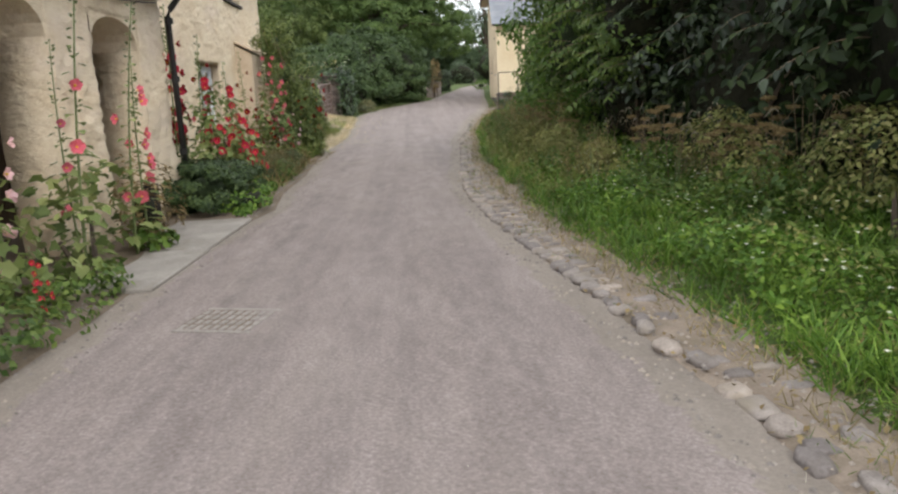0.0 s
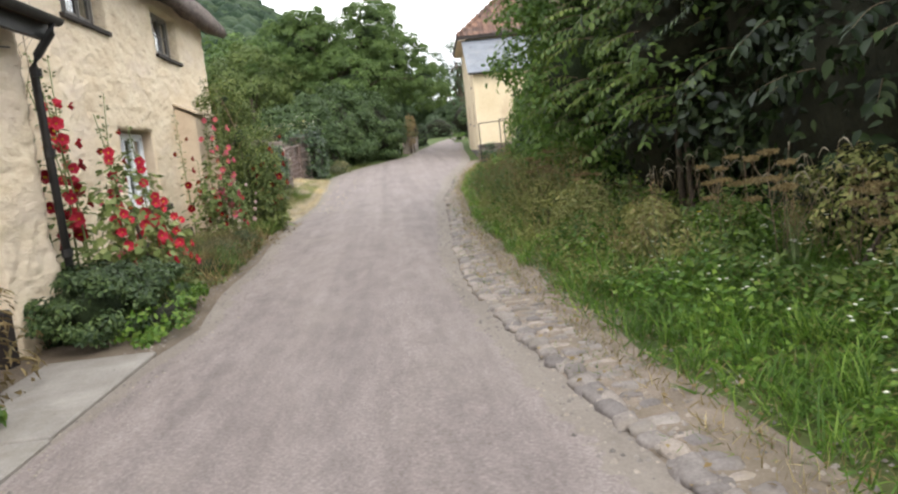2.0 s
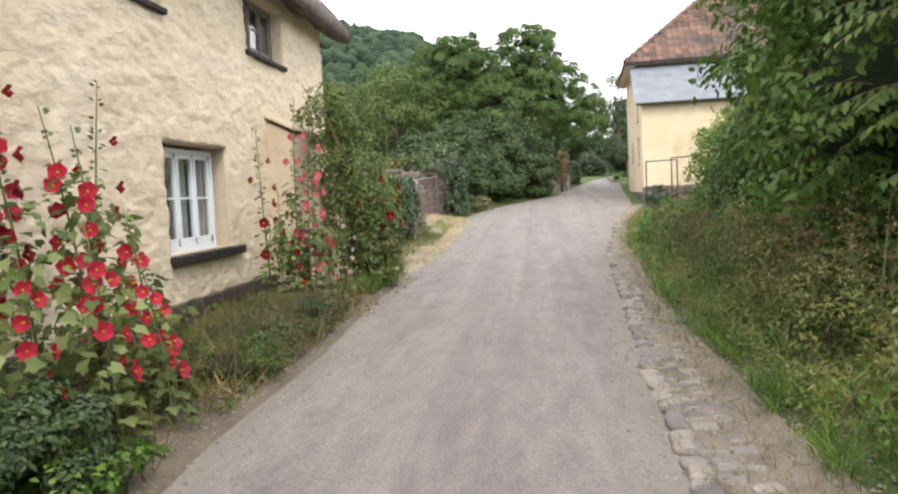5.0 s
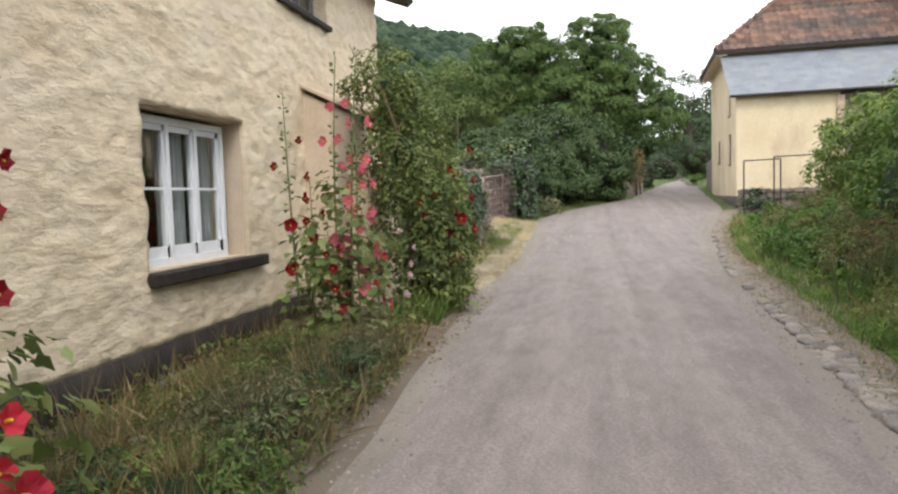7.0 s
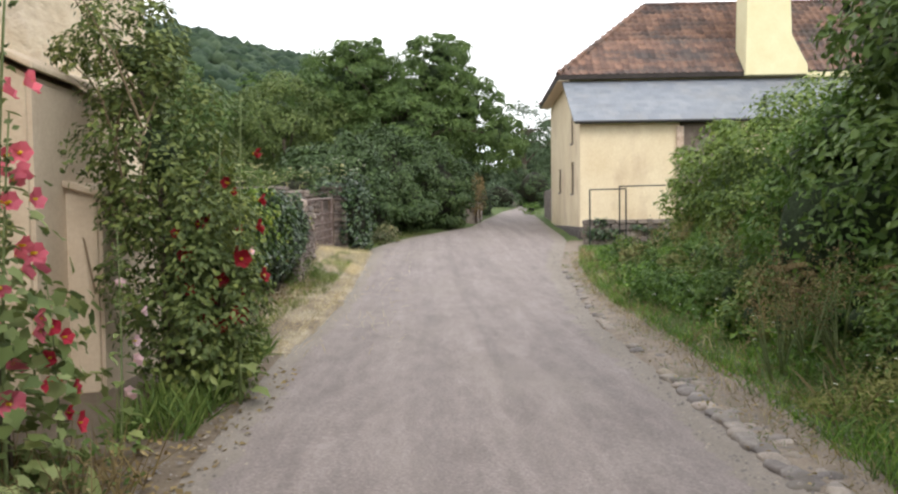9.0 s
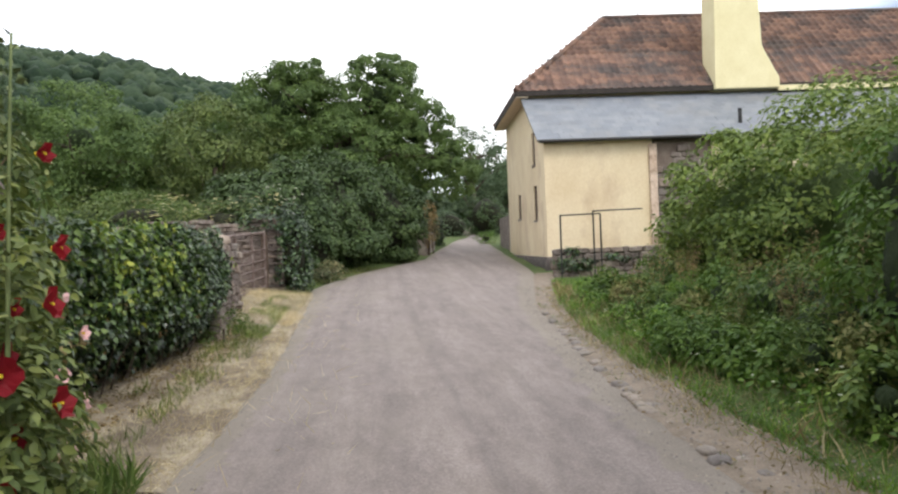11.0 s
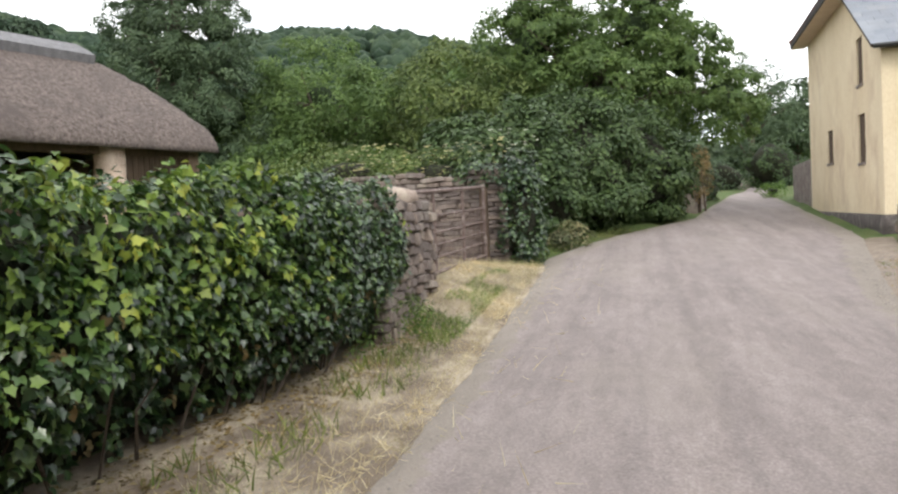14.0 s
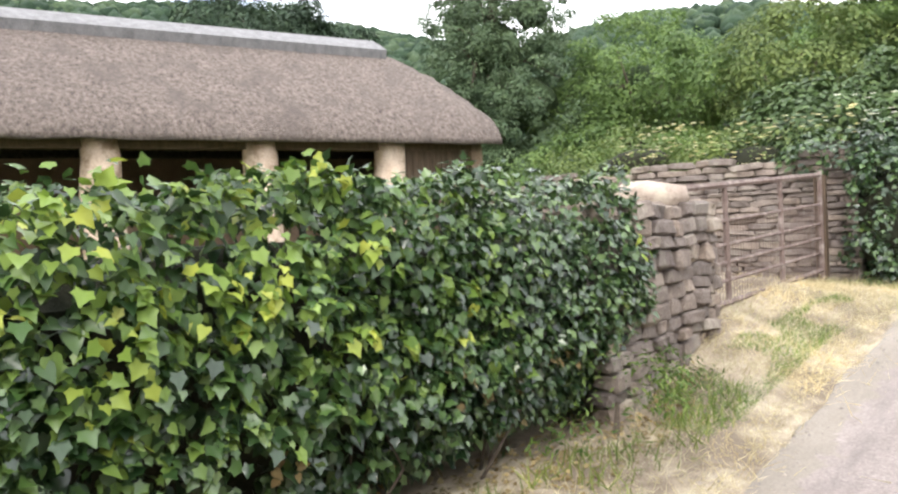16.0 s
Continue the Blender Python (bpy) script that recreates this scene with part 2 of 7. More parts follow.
M_TWIG = surface("dry_twig", (0.16, 0.115, 0.075), (0.30, 0.23, 0.15), None, 6, 40, 0.9, 0.3, 30, 0.004)
M_STALK = surface("green_stalk", (0.10, 0.14, 0.05), (0.20, 0.24, 0.10), None, 6, 40, 0.7, 0.2, 30, 0.002)
# Dark green painted on the crown lumps as the shade between leaves.
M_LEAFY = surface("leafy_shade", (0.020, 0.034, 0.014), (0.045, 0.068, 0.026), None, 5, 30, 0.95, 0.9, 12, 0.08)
M_GREYWOOD = surface("grey_brown_window_wood", (0.17, 0.155, 0.14), (0.27, 0.25, 0.23), None, 8, 60, 0.6, 0.2, 50, 0.003)
# Near-black colour that stands in for shade deep inside bushes and hedge.
M_INNER = surface("painted_inner_shade", (0.012, 0.014, 0.008), (0.035, 0.035, 0.02), None, 3, 20, 0.95, 0.8, 8, 0.05)
# Near-black paint on floors and partition stands in for a room without light.
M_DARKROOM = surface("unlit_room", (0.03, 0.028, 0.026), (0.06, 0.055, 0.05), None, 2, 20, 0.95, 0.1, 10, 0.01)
M_CURTAIN = surface("net_curtain", (0.30, 0.31, 0.325), (0.50, 0.51, 0.52), None, 14, 60, 0.9, 0.5, 30, 0.01, stretch=(6, 6, 1))
M_IRON = surface("cast_iron_drain", (0.19, 0.17, 0.155), (0.33, 0.30, 0.275), None, 12, 70, 0.75, 0.3, 60, 0.003)

L_IVY = leaf("ivy_leaf", (0.012, 0.029, 0.012), (0.034, 0.070, 0.027), (0.10, 0.165, 0.055), 0.28, 0.6, 0.12)
L_IVYMID = leaf("mid_ivy_leaf", (0.016, 0.038, 0.013), (0.052, 0.105, 0.028), (0.15, 0.225, 0.05), 0.36, 0.45, 0.18)
L_ELDER = leaf("elder_leaf", (0.042, 0.076, 0.023), (0.108, 0.175, 0.046), (0.20, 0.275, 0.07), 0.5, 0.25, 0.25, even=0.55)
# The same painted shade, lighter, for the lumps under the climber.
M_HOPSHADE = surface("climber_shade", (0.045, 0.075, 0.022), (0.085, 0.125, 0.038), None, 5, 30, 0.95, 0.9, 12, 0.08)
L_IVYPALE = leaf("young_ivy_leaf", (0.10, 0.17, 0.03), (0.18, 0.27, 0.05), (0.34, 0.38, 0.07), 0.45, 0.4, 0.3)
# Two greens taken towards black: the bushes' shade is put into the leaf.
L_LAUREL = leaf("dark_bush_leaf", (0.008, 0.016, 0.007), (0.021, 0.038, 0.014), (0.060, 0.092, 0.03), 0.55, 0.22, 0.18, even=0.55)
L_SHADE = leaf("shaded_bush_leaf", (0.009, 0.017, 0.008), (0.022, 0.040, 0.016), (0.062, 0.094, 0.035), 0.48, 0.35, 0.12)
L_HEDGE = leaf("garden_hedge_leaf", (0.026, 0.050, 0.020), (0.058, 0.098, 0.034), (0.115, 0.165, 0.062), 0.5, 0.25, 0.18, even=0.55)
L_BRIGHT = leaf("bright_bush_leaf", (0.05, 0.10, 0.022), (0.10, 0.185, 0.038), (0.20, 0.29, 0.06), 0.5, 0.3, 0.35, even=0.55)
L_TREE = leaf("tree_leaf", (0.070, 0.12, 0.04), (0.118, 0.186, 0.058), (0.18, 0.25, 0.08), 0.5, 0.3, 0.38, even=0.55)
L_TREEPALE = leaf("willow_green_leaf", (0.06, 0.09, 0.03), (0.12, 0.165, 0.05), (0.21, 0.26, 0.09), 0.5, 0.3, 0.3, even=0.55)
L_GREYTREE = leaf("grey_green_leaf", (0.045, 0.075, 0.042), (0.085, 0.13, 0.07), (0.14, 0.19, 0.10), 0.5, 0.3, 0.2, even=0.55)
# Green shifted towards blue, so the colour holds the haze of distance.
L_FOREST = leaf("hazy_far_forest", (0.020, 0.036, 0.024), (0.032, 0.054, 0.034), (0.055, 0.080, 0.048), 0.8, 0.1, 0.0)
L_GRASS = leaf("grass_blade", (0.058, 0.122, 0.02), (0.115, 0.225, 0.036), (0.215, 0.33, 0.062), 0.5, 0.3, 0.35)
L_DRYGRASS = leaf("dry_grass_blade", (0.17, 0.135, 0.07), (0.27, 0.22, 0.12), (0.43, 0.36, 0.22), 0.7, 0.2, 0.3)
L_WEED = leaf("weed_leaf", (0.052, 0.096, 0.024), (0.10, 0.165, 0.04), (0.18, 0.245, 0.07), 0.55, 0.25, 0.3)
L_DRYWEED = leaf("seeding_weed", (0.16, 0.115, 0.06), (0.24, 0.18, 0.095), (0.34, 0.27, 0.15), 0.8, 0.15, 0.25)
L_HOLLY = leaf("hollyhock_leaf", (0.10, 0.14, 0.05), (0.18, 0.235, 0.085), (0.30, 0.34, 0.15), 0.6, 0.2, 0.3)
L_BOX = leaf("clipped_shrub_leaf", (0.020, 0.042, 0.016), (0.045, 0.080, 0.028), (0.085, 0.13, 0.045), 0.5, 0.3, 0.15)
L_OLIVE = leaf("olive_weed_leaf", (0.12, 0.145, 0.045), (0.225, 0.245, 0.085), (0.37, 0.33, 0.155), 0.7, 0.2, 0.3, even=0.3)
L_FADED = leaf("faded_grass_blade", (0.10, 0.14, 0.035), (0.165, 0.215, 0.06), (0.26, 0.29, 0.10), 0.6, 0.2, 0.3)
L_LAV = leaf("lavender_stalk", (0.085, 0.10, 0.05), (0.15, 0.165, 0.085), (0.25, 0.225, 0.14), 0.7, 0.2, 0.2)
L_PINE = leaf("dark_evergreen_leaf", (0.020, 0.036, 0.024), (0.040, 0.066, 0.042), (0.07, 0.10, 0.06), 0.6, 0.2, 0.1, even=0.55)
L_ROSE = leaf("rose_leaf", (0.065, 0.095, 0.028), (0.12, 0.165, 0.05), (0.21, 0.25, 0.08), 0.5, 0.3, 0.25)
L_HOP = leaf("hop_leaf", (0.07, 0.12, 0.028), (0.15, 0.225, 0.05), (0.27, 0.34, 0.085), 0.5, 0.3, 0.3, even=0.3)
F_RED = leaf("red_petal", (0.40, 0.022, 0.05), (0.60, 0.045, 0.092), (0.74, 0.13, 0.20), 0.6, 0.2, 0.3)
F_DARK = leaf("dark_crimson_petal", (0.14, 0.006, 0.014), (0.26, 0.012, 0.022), (0.40, 0.03, 0.04), 0.6, 0.2, 0.25)
F_PINK = leaf("pink_petal", (0.60, 0.10, 0.17), (0.75, 0.20, 0.29), (0.82, 0.38, 0.46), 0.6, 0.2, 0.35)
F_PALE = leaf("pale_pink_petal", (0.72, 0.42, 0.52), (0.82, 0.58, 0.66), (0.86, 0.70, 0.76), 0.6, 0.2, 0.35)
F_WHITE = leaf("white_petal", (0.66, 0.66, 0.60), (0.78, 0.78, 0.72), (0.84, 0.84, 0.80), 0.6, 0.2, 0.3)
F_CREAM = leaf("cream_petal", (0.62, 0.56, 0.30), (0.74, 0.68, 0.42), (0.80, 0.76, 0.56), 0.6, 0.2, 0.3)
F_YELLOW = leaf("yellow_petal", (0.60, 0.45, 0.02), (0.75, 0.58, 0.04), (0.82, 0.68, 0.10), 0.6, 0.2, 0.2)
M_STRAW = leaf("straw", (0.44, 0.36, 0.21), (0.64, 0.55, 0.36), (0.78, 0.70, 0.50), 0.7, 0.2, 0.1)

# ---------------------------------------------------------------- mesh helpers
rng = np.random.default_rng(7)
RNG = random.Random(11)


def mesh_arr(name, V, F):
    V, F = np.asarray(V, np.float32), np.asarray(F, np.int32)
    me = bpy.data.meshes.new(name)
    m, k = F.shape
    me.vertices.add(len(V))
    me.vertices.foreach_set("co", V.ravel())
    me.loops.add(m * k)
    me.loops.foreach_set("vertex_index", F.ravel())
    me.polygons.add(m)
    me.polygons.foreach_set("loop_start", np.arange(0, m * k, k, dtype=np.int32))
    me.update(calc_edges=True)
    return me


def root_place(o):
    while o is not None and o.parent is not None:
        o = o.parent
    return o.location.copy() if o is not None else Vector((0, 0, 0))


def to_mesh(name, data, shift, smooth=False):
    if isinstance(data, bmesh.types.BMesh):
        bmesh.ops.translate(data, verts=data.verts, vec=-shift)
        bmesh.ops.recalc_face_normals(data, faces=data.faces)
        me = bpy.data.meshes.new(name)
        data.to_mesh(me)
        data.free()
    else:
        me = mesh_arr(name, np.asarray(data[0]) - np.array(shift), data[1])
    if smooth:
        me.polygons.foreach_set("use_smooth", np.ones(len(me.polygons), bool))
    return me


def part(name, data, material, parent, label="", smooth=False, kind=""):
    """One mesh object under a thing or a part; the coordinates are the world's."""
    me = to_mesh(name, data, root_place(parent), smooth)
    me.materials.append(material)
    ob = new(name, me)
    ob.parent = parent
    return tagged(ob, label, "", "", kind)


def thing(name, place, label, category, group="", kind=""):
    ob = new(name)
    ob.empty_display_size = 0.1
    ob.location = place
    return tagged(ob, label, category, group, kind)


def solid(name, data, material, label="", category="", group="", kind="structure", smooth=False):
    """A thing that is one mesh."""
    me = to_mesh(name, data, Vector((0, 0, 0)), smooth)
    me.materials.append(material)
    return tagged(new(name, me), label, category, group, kind)


def box(x0, x1, y0, y1, z0, z1, bevel=0.0, bm=None, turn=None):
    own = bmesh.new()
    bmesh.ops.create_cube(own, size=1.0)
    for v in own.verts:
        v.co = Vector((x0 + (v.co.x + 0.5) * (x1 - x0), y0 + (v.co.y + 0.5) * (y1 - y0), z0 + (v.co.z + 0.5) * (z1 - z0)))
    if bevel:
        bmesh.ops.bevel(own, geom=own.edges[:], offset=bevel, segments=1, affect="EDGES")
    if turn is not None:
        bmesh.ops.transform(own, matrix=turn, verts=own.verts)
    if bm is None:
        return own
    me = bpy.data.meshes.new("tmp")
    own.to_mesh(me)
    own.free()
    bm.from_mesh(me)
    bpy.data.meshes.remove(me)
    return bm


def tube(points, radii, sides=8, wobble=0.0):
    """A tapered tube through the points, as vertices and quads, with closed ends."""
    P = [Vector(p) for p in points]
    V, F = [], []
    for i, p in enumerate(P):
        d = (P[min(i + 1, len(P) - 1)] - P[max(i - 1, 0)]).normalized()
        a = d.orthogonal().normalized() if abs(d.z) > 0.95 else d.cross(Vector((0, 0, 1))).normalized()
        b = d.cross(a)
        for k in range(sides):
            t = 2 * math.pi * k / sides
            r = radii[i] * (1 + wobble * (RNG.random() - 0.5))
            V.append(p + (a * math.cos(t) + b * math.sin(t)) * r)
    for i in range(len(P) - 1):
        for k in range(sides):
            k2 = (k + 1) % sides
            F.append((i * sides + k, i * sides + k2, (i + 1) * sides + k2, (i + 1) * sides + k))
    n = len(V)
    V += [P[0], P[-1]]
    for k in range(sides):
        k2 = (k + 1) % sides
        F.append((n, k2, k, k))
        F.append((n + 1, (len(P) - 1) * sides + k, (len(P) - 1) * sides + k2, (len(P) - 1) * sides + k2))
    return np.array([tuple(v) for v in V]), [tuple(f) for f in F]


def tube_bm(points, radii, sides=8, wobble=0.0, bm=None):
    V, F = tube(points, radii, sides, wobble)
    bm = bm or bmesh.new()
    vs = [bm.verts.new(v) for v in V]
    for f in F:
        ids = list(dict.fromkeys(f))
        bm.faces.new([vs[i] for i in ids])
    return bm


# leaf shapes: x across, y along, z up
SIMPLE = (np.array([(0, 0, 0), (0.33, 0.42, 0.07), (0, 1, -0.10), (-0.33, 0.42, 0.07)]), np.array([(0, 1, 2), (0, 2, 3)]))
OVAL = (np.array([(0, 0, 0), (0.20, 0.20, 0.05), (0.24, 0.52, 0.04), (0, 1, -0.14), (-0.24, 0.52, 0.04), (-0.20, 0.20, 0.05)]), np.array([(0, 1, 2), (0, 2, 3), (0, 3, 4), (0, 4, 5)]))
NARROW = (np.array([(0, 0, 0), (0.15, 0.42, 0.04), (0, 1, -0.16), (-0.15, 0.42, 0.04)]), np.array([(0, 1, 2), (0, 2, 3)]))
LOBED = (np.array([(0, 0.36, -0.04), (0, 0.10, 0.0), (0.33, -0.02, 0.03), (0.33, 0.20, 0.06), (0.46, 0.42, 0.03), (0.27, 0.58, 0.05), (0, 1.0, -0.14), (-0.27, 0.58, 0.05), (-0.46, 0.42, 0.03), (-0.33, 0.20, 0.06), (-0.33, -0.02, 0.03)]),
         np.array([(0, i, i % 10 + 1) for i in range(1, 11)]))
BLADE = (np.array([(-0.035, 0, 0), (0.035, 0, 0), (-0.025, 0.55, 0.10), (0.025, 0.55, 0.10), (0, 1, 0.34)]), np.array([(0, 1, 3), (0, 3, 2), (2, 3, 4)]))
STEM = (np.array([(-0.012, 0, 0), (0.012, 0, 0), (0, 1, 0.06), (0, 0, 0.02)]), np.array([(0, 1, 2), (1, 3, 2)]))
HEART = (np.array([(0, 0.06, 0), (0.26, -0.03, 0.08), (0.41, 0.20, 0.10), (0.30, 0.52, 0.06), (0, 1.0, -0.16), (-0.30, 0.52, 0.06), (-0.41, 0.20, 0.10), (-0.26, -0.03, 0.08), (0, 0.5, -0.04)]),
         np.array([(8, 0, 1), (8, 1, 2), (8, 2, 3), (8, 3, 4), (8, 4, 5), (8, 5, 6), (8, 6, 7), (8, 7, 0)]))
PINNATE = None


def pinnate(n=6):
    V, F = [], []
    for i in range(n):
        y = 0.16 + 0.75 * i / (n - 1)
        s = 0.30 * (1 - 0.45 * abs(i / (n - 1) - 0.4))
        for side in (-1, 1):
            b = len(V)
            V += [(0, y, 0), (side * s * 0.5, y + 0.01, 0.03), (side * s, y + 0.14, -0.05), (side * s * 0.45, y + 0.12, 0.02)]
            F += [(b, b + 1, b + 2), (b, b + 2, b + 3)]
    return np.array(V), np.array(F)


PINNATE = pinnate()


def unit(a):
    return a / np.maximum(np.linalg.norm(a, axis=1, keepdims=True), 1e-6)


def scatter(shape, P, along, normal, size):
    """Copies of a leaf shape at the points P, joined into vertices and triangles."""
    T, F = shape
    N, k = len(P), len(T)
    Y = unit(along)
    X = unit(np.cross(Y, normal))
    Z = np.cross(X, Y)
    S = np.broadcast_to(np.asarray(size), (N,))[:, None, None]
    V = P[:, None, :] + S * (T[None, :, 0:1] * X[:, None, :] + T[None, :, 1:2] * Y[:, None, :] + T[None, :, 2:3] * Z[:, None, :])
    idx = (np.arange(N) * k)[:, None, None] + F[None]
    return V.reshape(-1, 3), idx.reshape(-1, 3)


def join(*parts):
    V, F, o = [], [], 0
    for v, f in parts:
        V.append(v)
        F.append(np.asarray(f) + o)
        o += len(v)
    return np.concatenate(V), np.concatenate(F)


def leaves_at(shape, P, out, size, droop=0.35, spread=0.9, vary=0.3, jitter=0.42):
    """Leaves whose faces look outward and up, in a loose way."""
    N = len(P)
    nrm = unit(out + np.array((0, 0, 0.45)) + rng.normal(0, jitter, (N, 3)))
    al = unit(np.cross(nrm, rng.normal(0, 1, (N, 3))) * spread + np.array((0, 0, -droop)) + out * 0.35)
    return scatter(shape, P, al, nrm, size * (1 + rng.uniform(-vary, vary, N)))


def crown(blobs, count, shape, size, clumps=40, clump_r=0.28, depth=0.25, floor=None, droop=0.35):
    """Leaves in clumps over the skin of several ellipsoids, thinner inside."""
    B = np.array(blobs, float)
    w = (B[:, 3] * B[:, 5]) ** 0.9
    w /= w.sum()
    pts, outs = [], []
    for b, share in zip(B, w):
        nc = max(4, int(clumps * share * len(B) ** 0.5))
        n = max(8, int(count * share))
        d = unit(rng.normal(0, 1, (nc, 3)))
        cr = 1.0 - depth * rng.random(nc) ** 1.6
        which = rng.integers(0, nc, n)
        own = unit(rng.normal(0, 1, (n, 3)) + np.array((0, 0, 0.35)) + 0.5 * d[which])
        wide = clump_r * rng.uniform(0.9, 2.0, nc)[which] * (0.45 + 0.55 * rng.random(n) ** 0.6)
        loc = d[which] * cr[which, None] + own * wide[:, None] * np.array((1, 1, 0.8))
        pts.append(b[:3] + loc * b[3:])
        outs.append(unit(own + 0.35 * d[which]))
    P, O = np.concatenate(pts), np.concatenate(outs)
    if floor is not None:
        keep = P[:, 2] > floor
        P, O = P[keep], O[keep]
    return leaves_at(shape, P, O, size, droop, jitter=0.27)


def lump(cx, cy, cz, rx, ry, rz, rough=0.18, freq=1.4, sub=3, flat=None):
    """An uneven rounded mass, such as the stand-in for shade inside a bush."""
    bm = bmesh.new()
    bmesh.ops.create_icosphere(bm, subdivisions=sub, radius=1.0)
    for v in bm.verts:
        k = 1 + rough * noise.noise(v.co * freq + Vector((cx, cy, cz)))
        v.co = Vector((cx + v.co.x * rx * k, cy + v.co.y * ry * k, cz + v.co.z * rz * k))
        if flat is not None and v.co.z < flat:
            v.co.z = flat
    return bm


def interp(y, table):
    return float(np.interp(y, [a for a, _ in table], [b for _, b in table]))


# ---------------------------------------------------------------- the plan
GRADE = [(-40, 0.0), (20, 0.02), (27, 0.10), (32, 0.33), (36.6, 0.66), (45, 1.15), (60, 1.85), (77, 2.5), (120, 3.6), (400, 6.0)]
ROAD_L = [(-40, -0.6), (-5, -0.8), (4, -0.92), (7.2, -0.88), (8.9, -0.66), (9.6, -0.56), (11.2, -0.72), (13.7, -0.74), (16, -0.9), (20, -1.10), (24, -1.02), (28, -1.16), (34.7, -1.27), (37.4, -0.45), (38.7, 0.03), (40.8, 1.0), (43.3, 2.3), (49.6, 3.4), (53.5, 4.2), (59, 5.2), (65, 6.7), (70, 7.6), (90, 11.0), (120, 15.0)]
ROAD_R = [(-40, 3.2), (-5, 2.9), (2.8, 2.55), (4.8, 2.36), (6.4, 2.19), (8.4, 2.0), (10.3, 1.92), (12.4, 1.96), (14, 2.1), (18, 2.38), (21.6, 2.56), (24, 2.85), (26.7, 3.22), (30, 3.6), (33.5, 4.35), (36.2, 4.95), (38.6, 5.2), (44.5, 5.6), (48.5, 6.0), (55, 6.6), (61, 7.4), (66, 8.2), (70, 9.0), (90, 12.6), (120, 17.0)]
COBBLE_OUT = [(-40, 3.9), (2.8, 2.84), (4.2, 2.77), (5.5, 2.66), (7.5, 2.5), (9.5, 2.45), (11.5, 2.42), (15, 2.5), (18, 2.78), (20, 2.95), (24, 3.2), (30, 4.0), (36, 5.3)]


def grade(y):
    return interp(y, GRADE)


def ground_z(x, y):
    """Height of the ground anywhere in the place."""
    z = grade(y)
    left, right = interp(y, ROAD_L), interp(y, ROAD_R)
    if x > right:
        d = x - right
        if y < 33:
            z += 0.32 * max(0.0, min(1.0, (d - 0.5) / 2.2)) * min(1.0, (33 - y) / 4)
        z += 0.04 * noise.noise(Vector((x * 0.8, y * 0.8, 0))) * min(1.0, d)
    elif x < left:
        d = left - x
        gate = max(0.0, 1 - abs(y - 30.8) / 3.2)
        z += 0.40 * min(1.0, d / 1.3) * min(1.0, gate * 1.6)
        z += 0.05 * noise.noise(Vector((x * 0.8, y * 0.8, 3))) * min(1.0, d)
        if x < -4:
            z += min(1.0, (-4 - x) / 5) * max(0.0, min(0.5, (y - 20) * 0.05))
    else:
        t = (x - left) / max(0.1, right - left)
        z += 0.035 * (1 - (2 * t - 1) ** 2) - 0.03
    return z


def strip(lo, hi, y0, y1, dy, nx, lift, material, name, label, category, wob=0.0, seed=0.0, wob_lo=None):
    """A band of ground surface between two edges that depend on y."""
    ys = np.arange(y0, y1 + dy / 2, dy)
    V, F = [], []
    for y in ys:
        a = (lo(y) if callable(lo) else interp(y, lo)) + (wob if wob_lo is None else wob_lo) * (noise.noise(Vector((y * 0.9, seed, 0))) + 0.4 * noise.noise(Vector((y * 3.5, seed, 0))))
        b = (hi(y) if callable(hi) else interp(y, hi)) + wob * (noise.noise(Vector((y * 0.9, seed + 5, 0))) + 0.4 * noise.noise(Vector((y * 3.5, seed + 5, 0))))
        for i in range(nx + 1):
            x = a + (b - a) * i / nx
            V.append((x, y, ground_z(x, y) + lift))
    for j in range(len(ys) - 1):
        for i in range(nx):
            k = j * (nx + 1) + i
            F.append((k, k + 1, k + nx + 2, k + nx + 1))
    return solid(name, (np.array(V), np.array(F)), material, label, category, smooth=True)


# ground: one sheet, fine near the lane and coarse far away
def axis(fine0, fine1, step, far):
    out, s = list(np.arange(fine0, fine1, step)), step
    a, b = out[0], out[-1]
    while b < far:
        s *= 1.35
        b += s
        out.append(b)
    s = step
    while a > -far:
        s *= 1.35
        a -= s
        out.insert(0, a)
    return out


gx, gy = axis(-8, 9, 0.3, 1500), axis(-4, 50, 0.4, 1500)


def sheet_z(x, y):
    under = interp(y, ROAD_L) - 0.35 < x < interp(y, ROAD_R) + 0.35
    return ground_z(x, y) - (0.09 if under else 0.012)


GV = [(x, y, sheet_z(x, y)) for y in gy for x in gx]
GF = [(j * len(gx) + i, j * len(gx) + i + 1, (j + 1) * len(gx) + i + 1, (j + 1) * len(gx) + i) for j in range(len(gy) - 1) for i in range(len(gx) - 1)]
solid("ground", (np.array(GV), np.array(GF)), M_MEADOW, "green and brown earth ground of the village lane", "ground", smooth=True)
road = strip(ROAD_L, ROAD_R, -30, 118, 0.3, 24, 0.0, M_ROAD, "road", "worn pale grey asphalt lane with faint wheel tracks", "road", 0.0)
dirt_at = road.data.attributes.new("edge_dirt", "FLOAT", "POINT")
dirt_at.data.foreach_set("value", [abs(2 * (i % 25) / 24 - 1) ** 4 for i in range(len(road.data.vertices))])
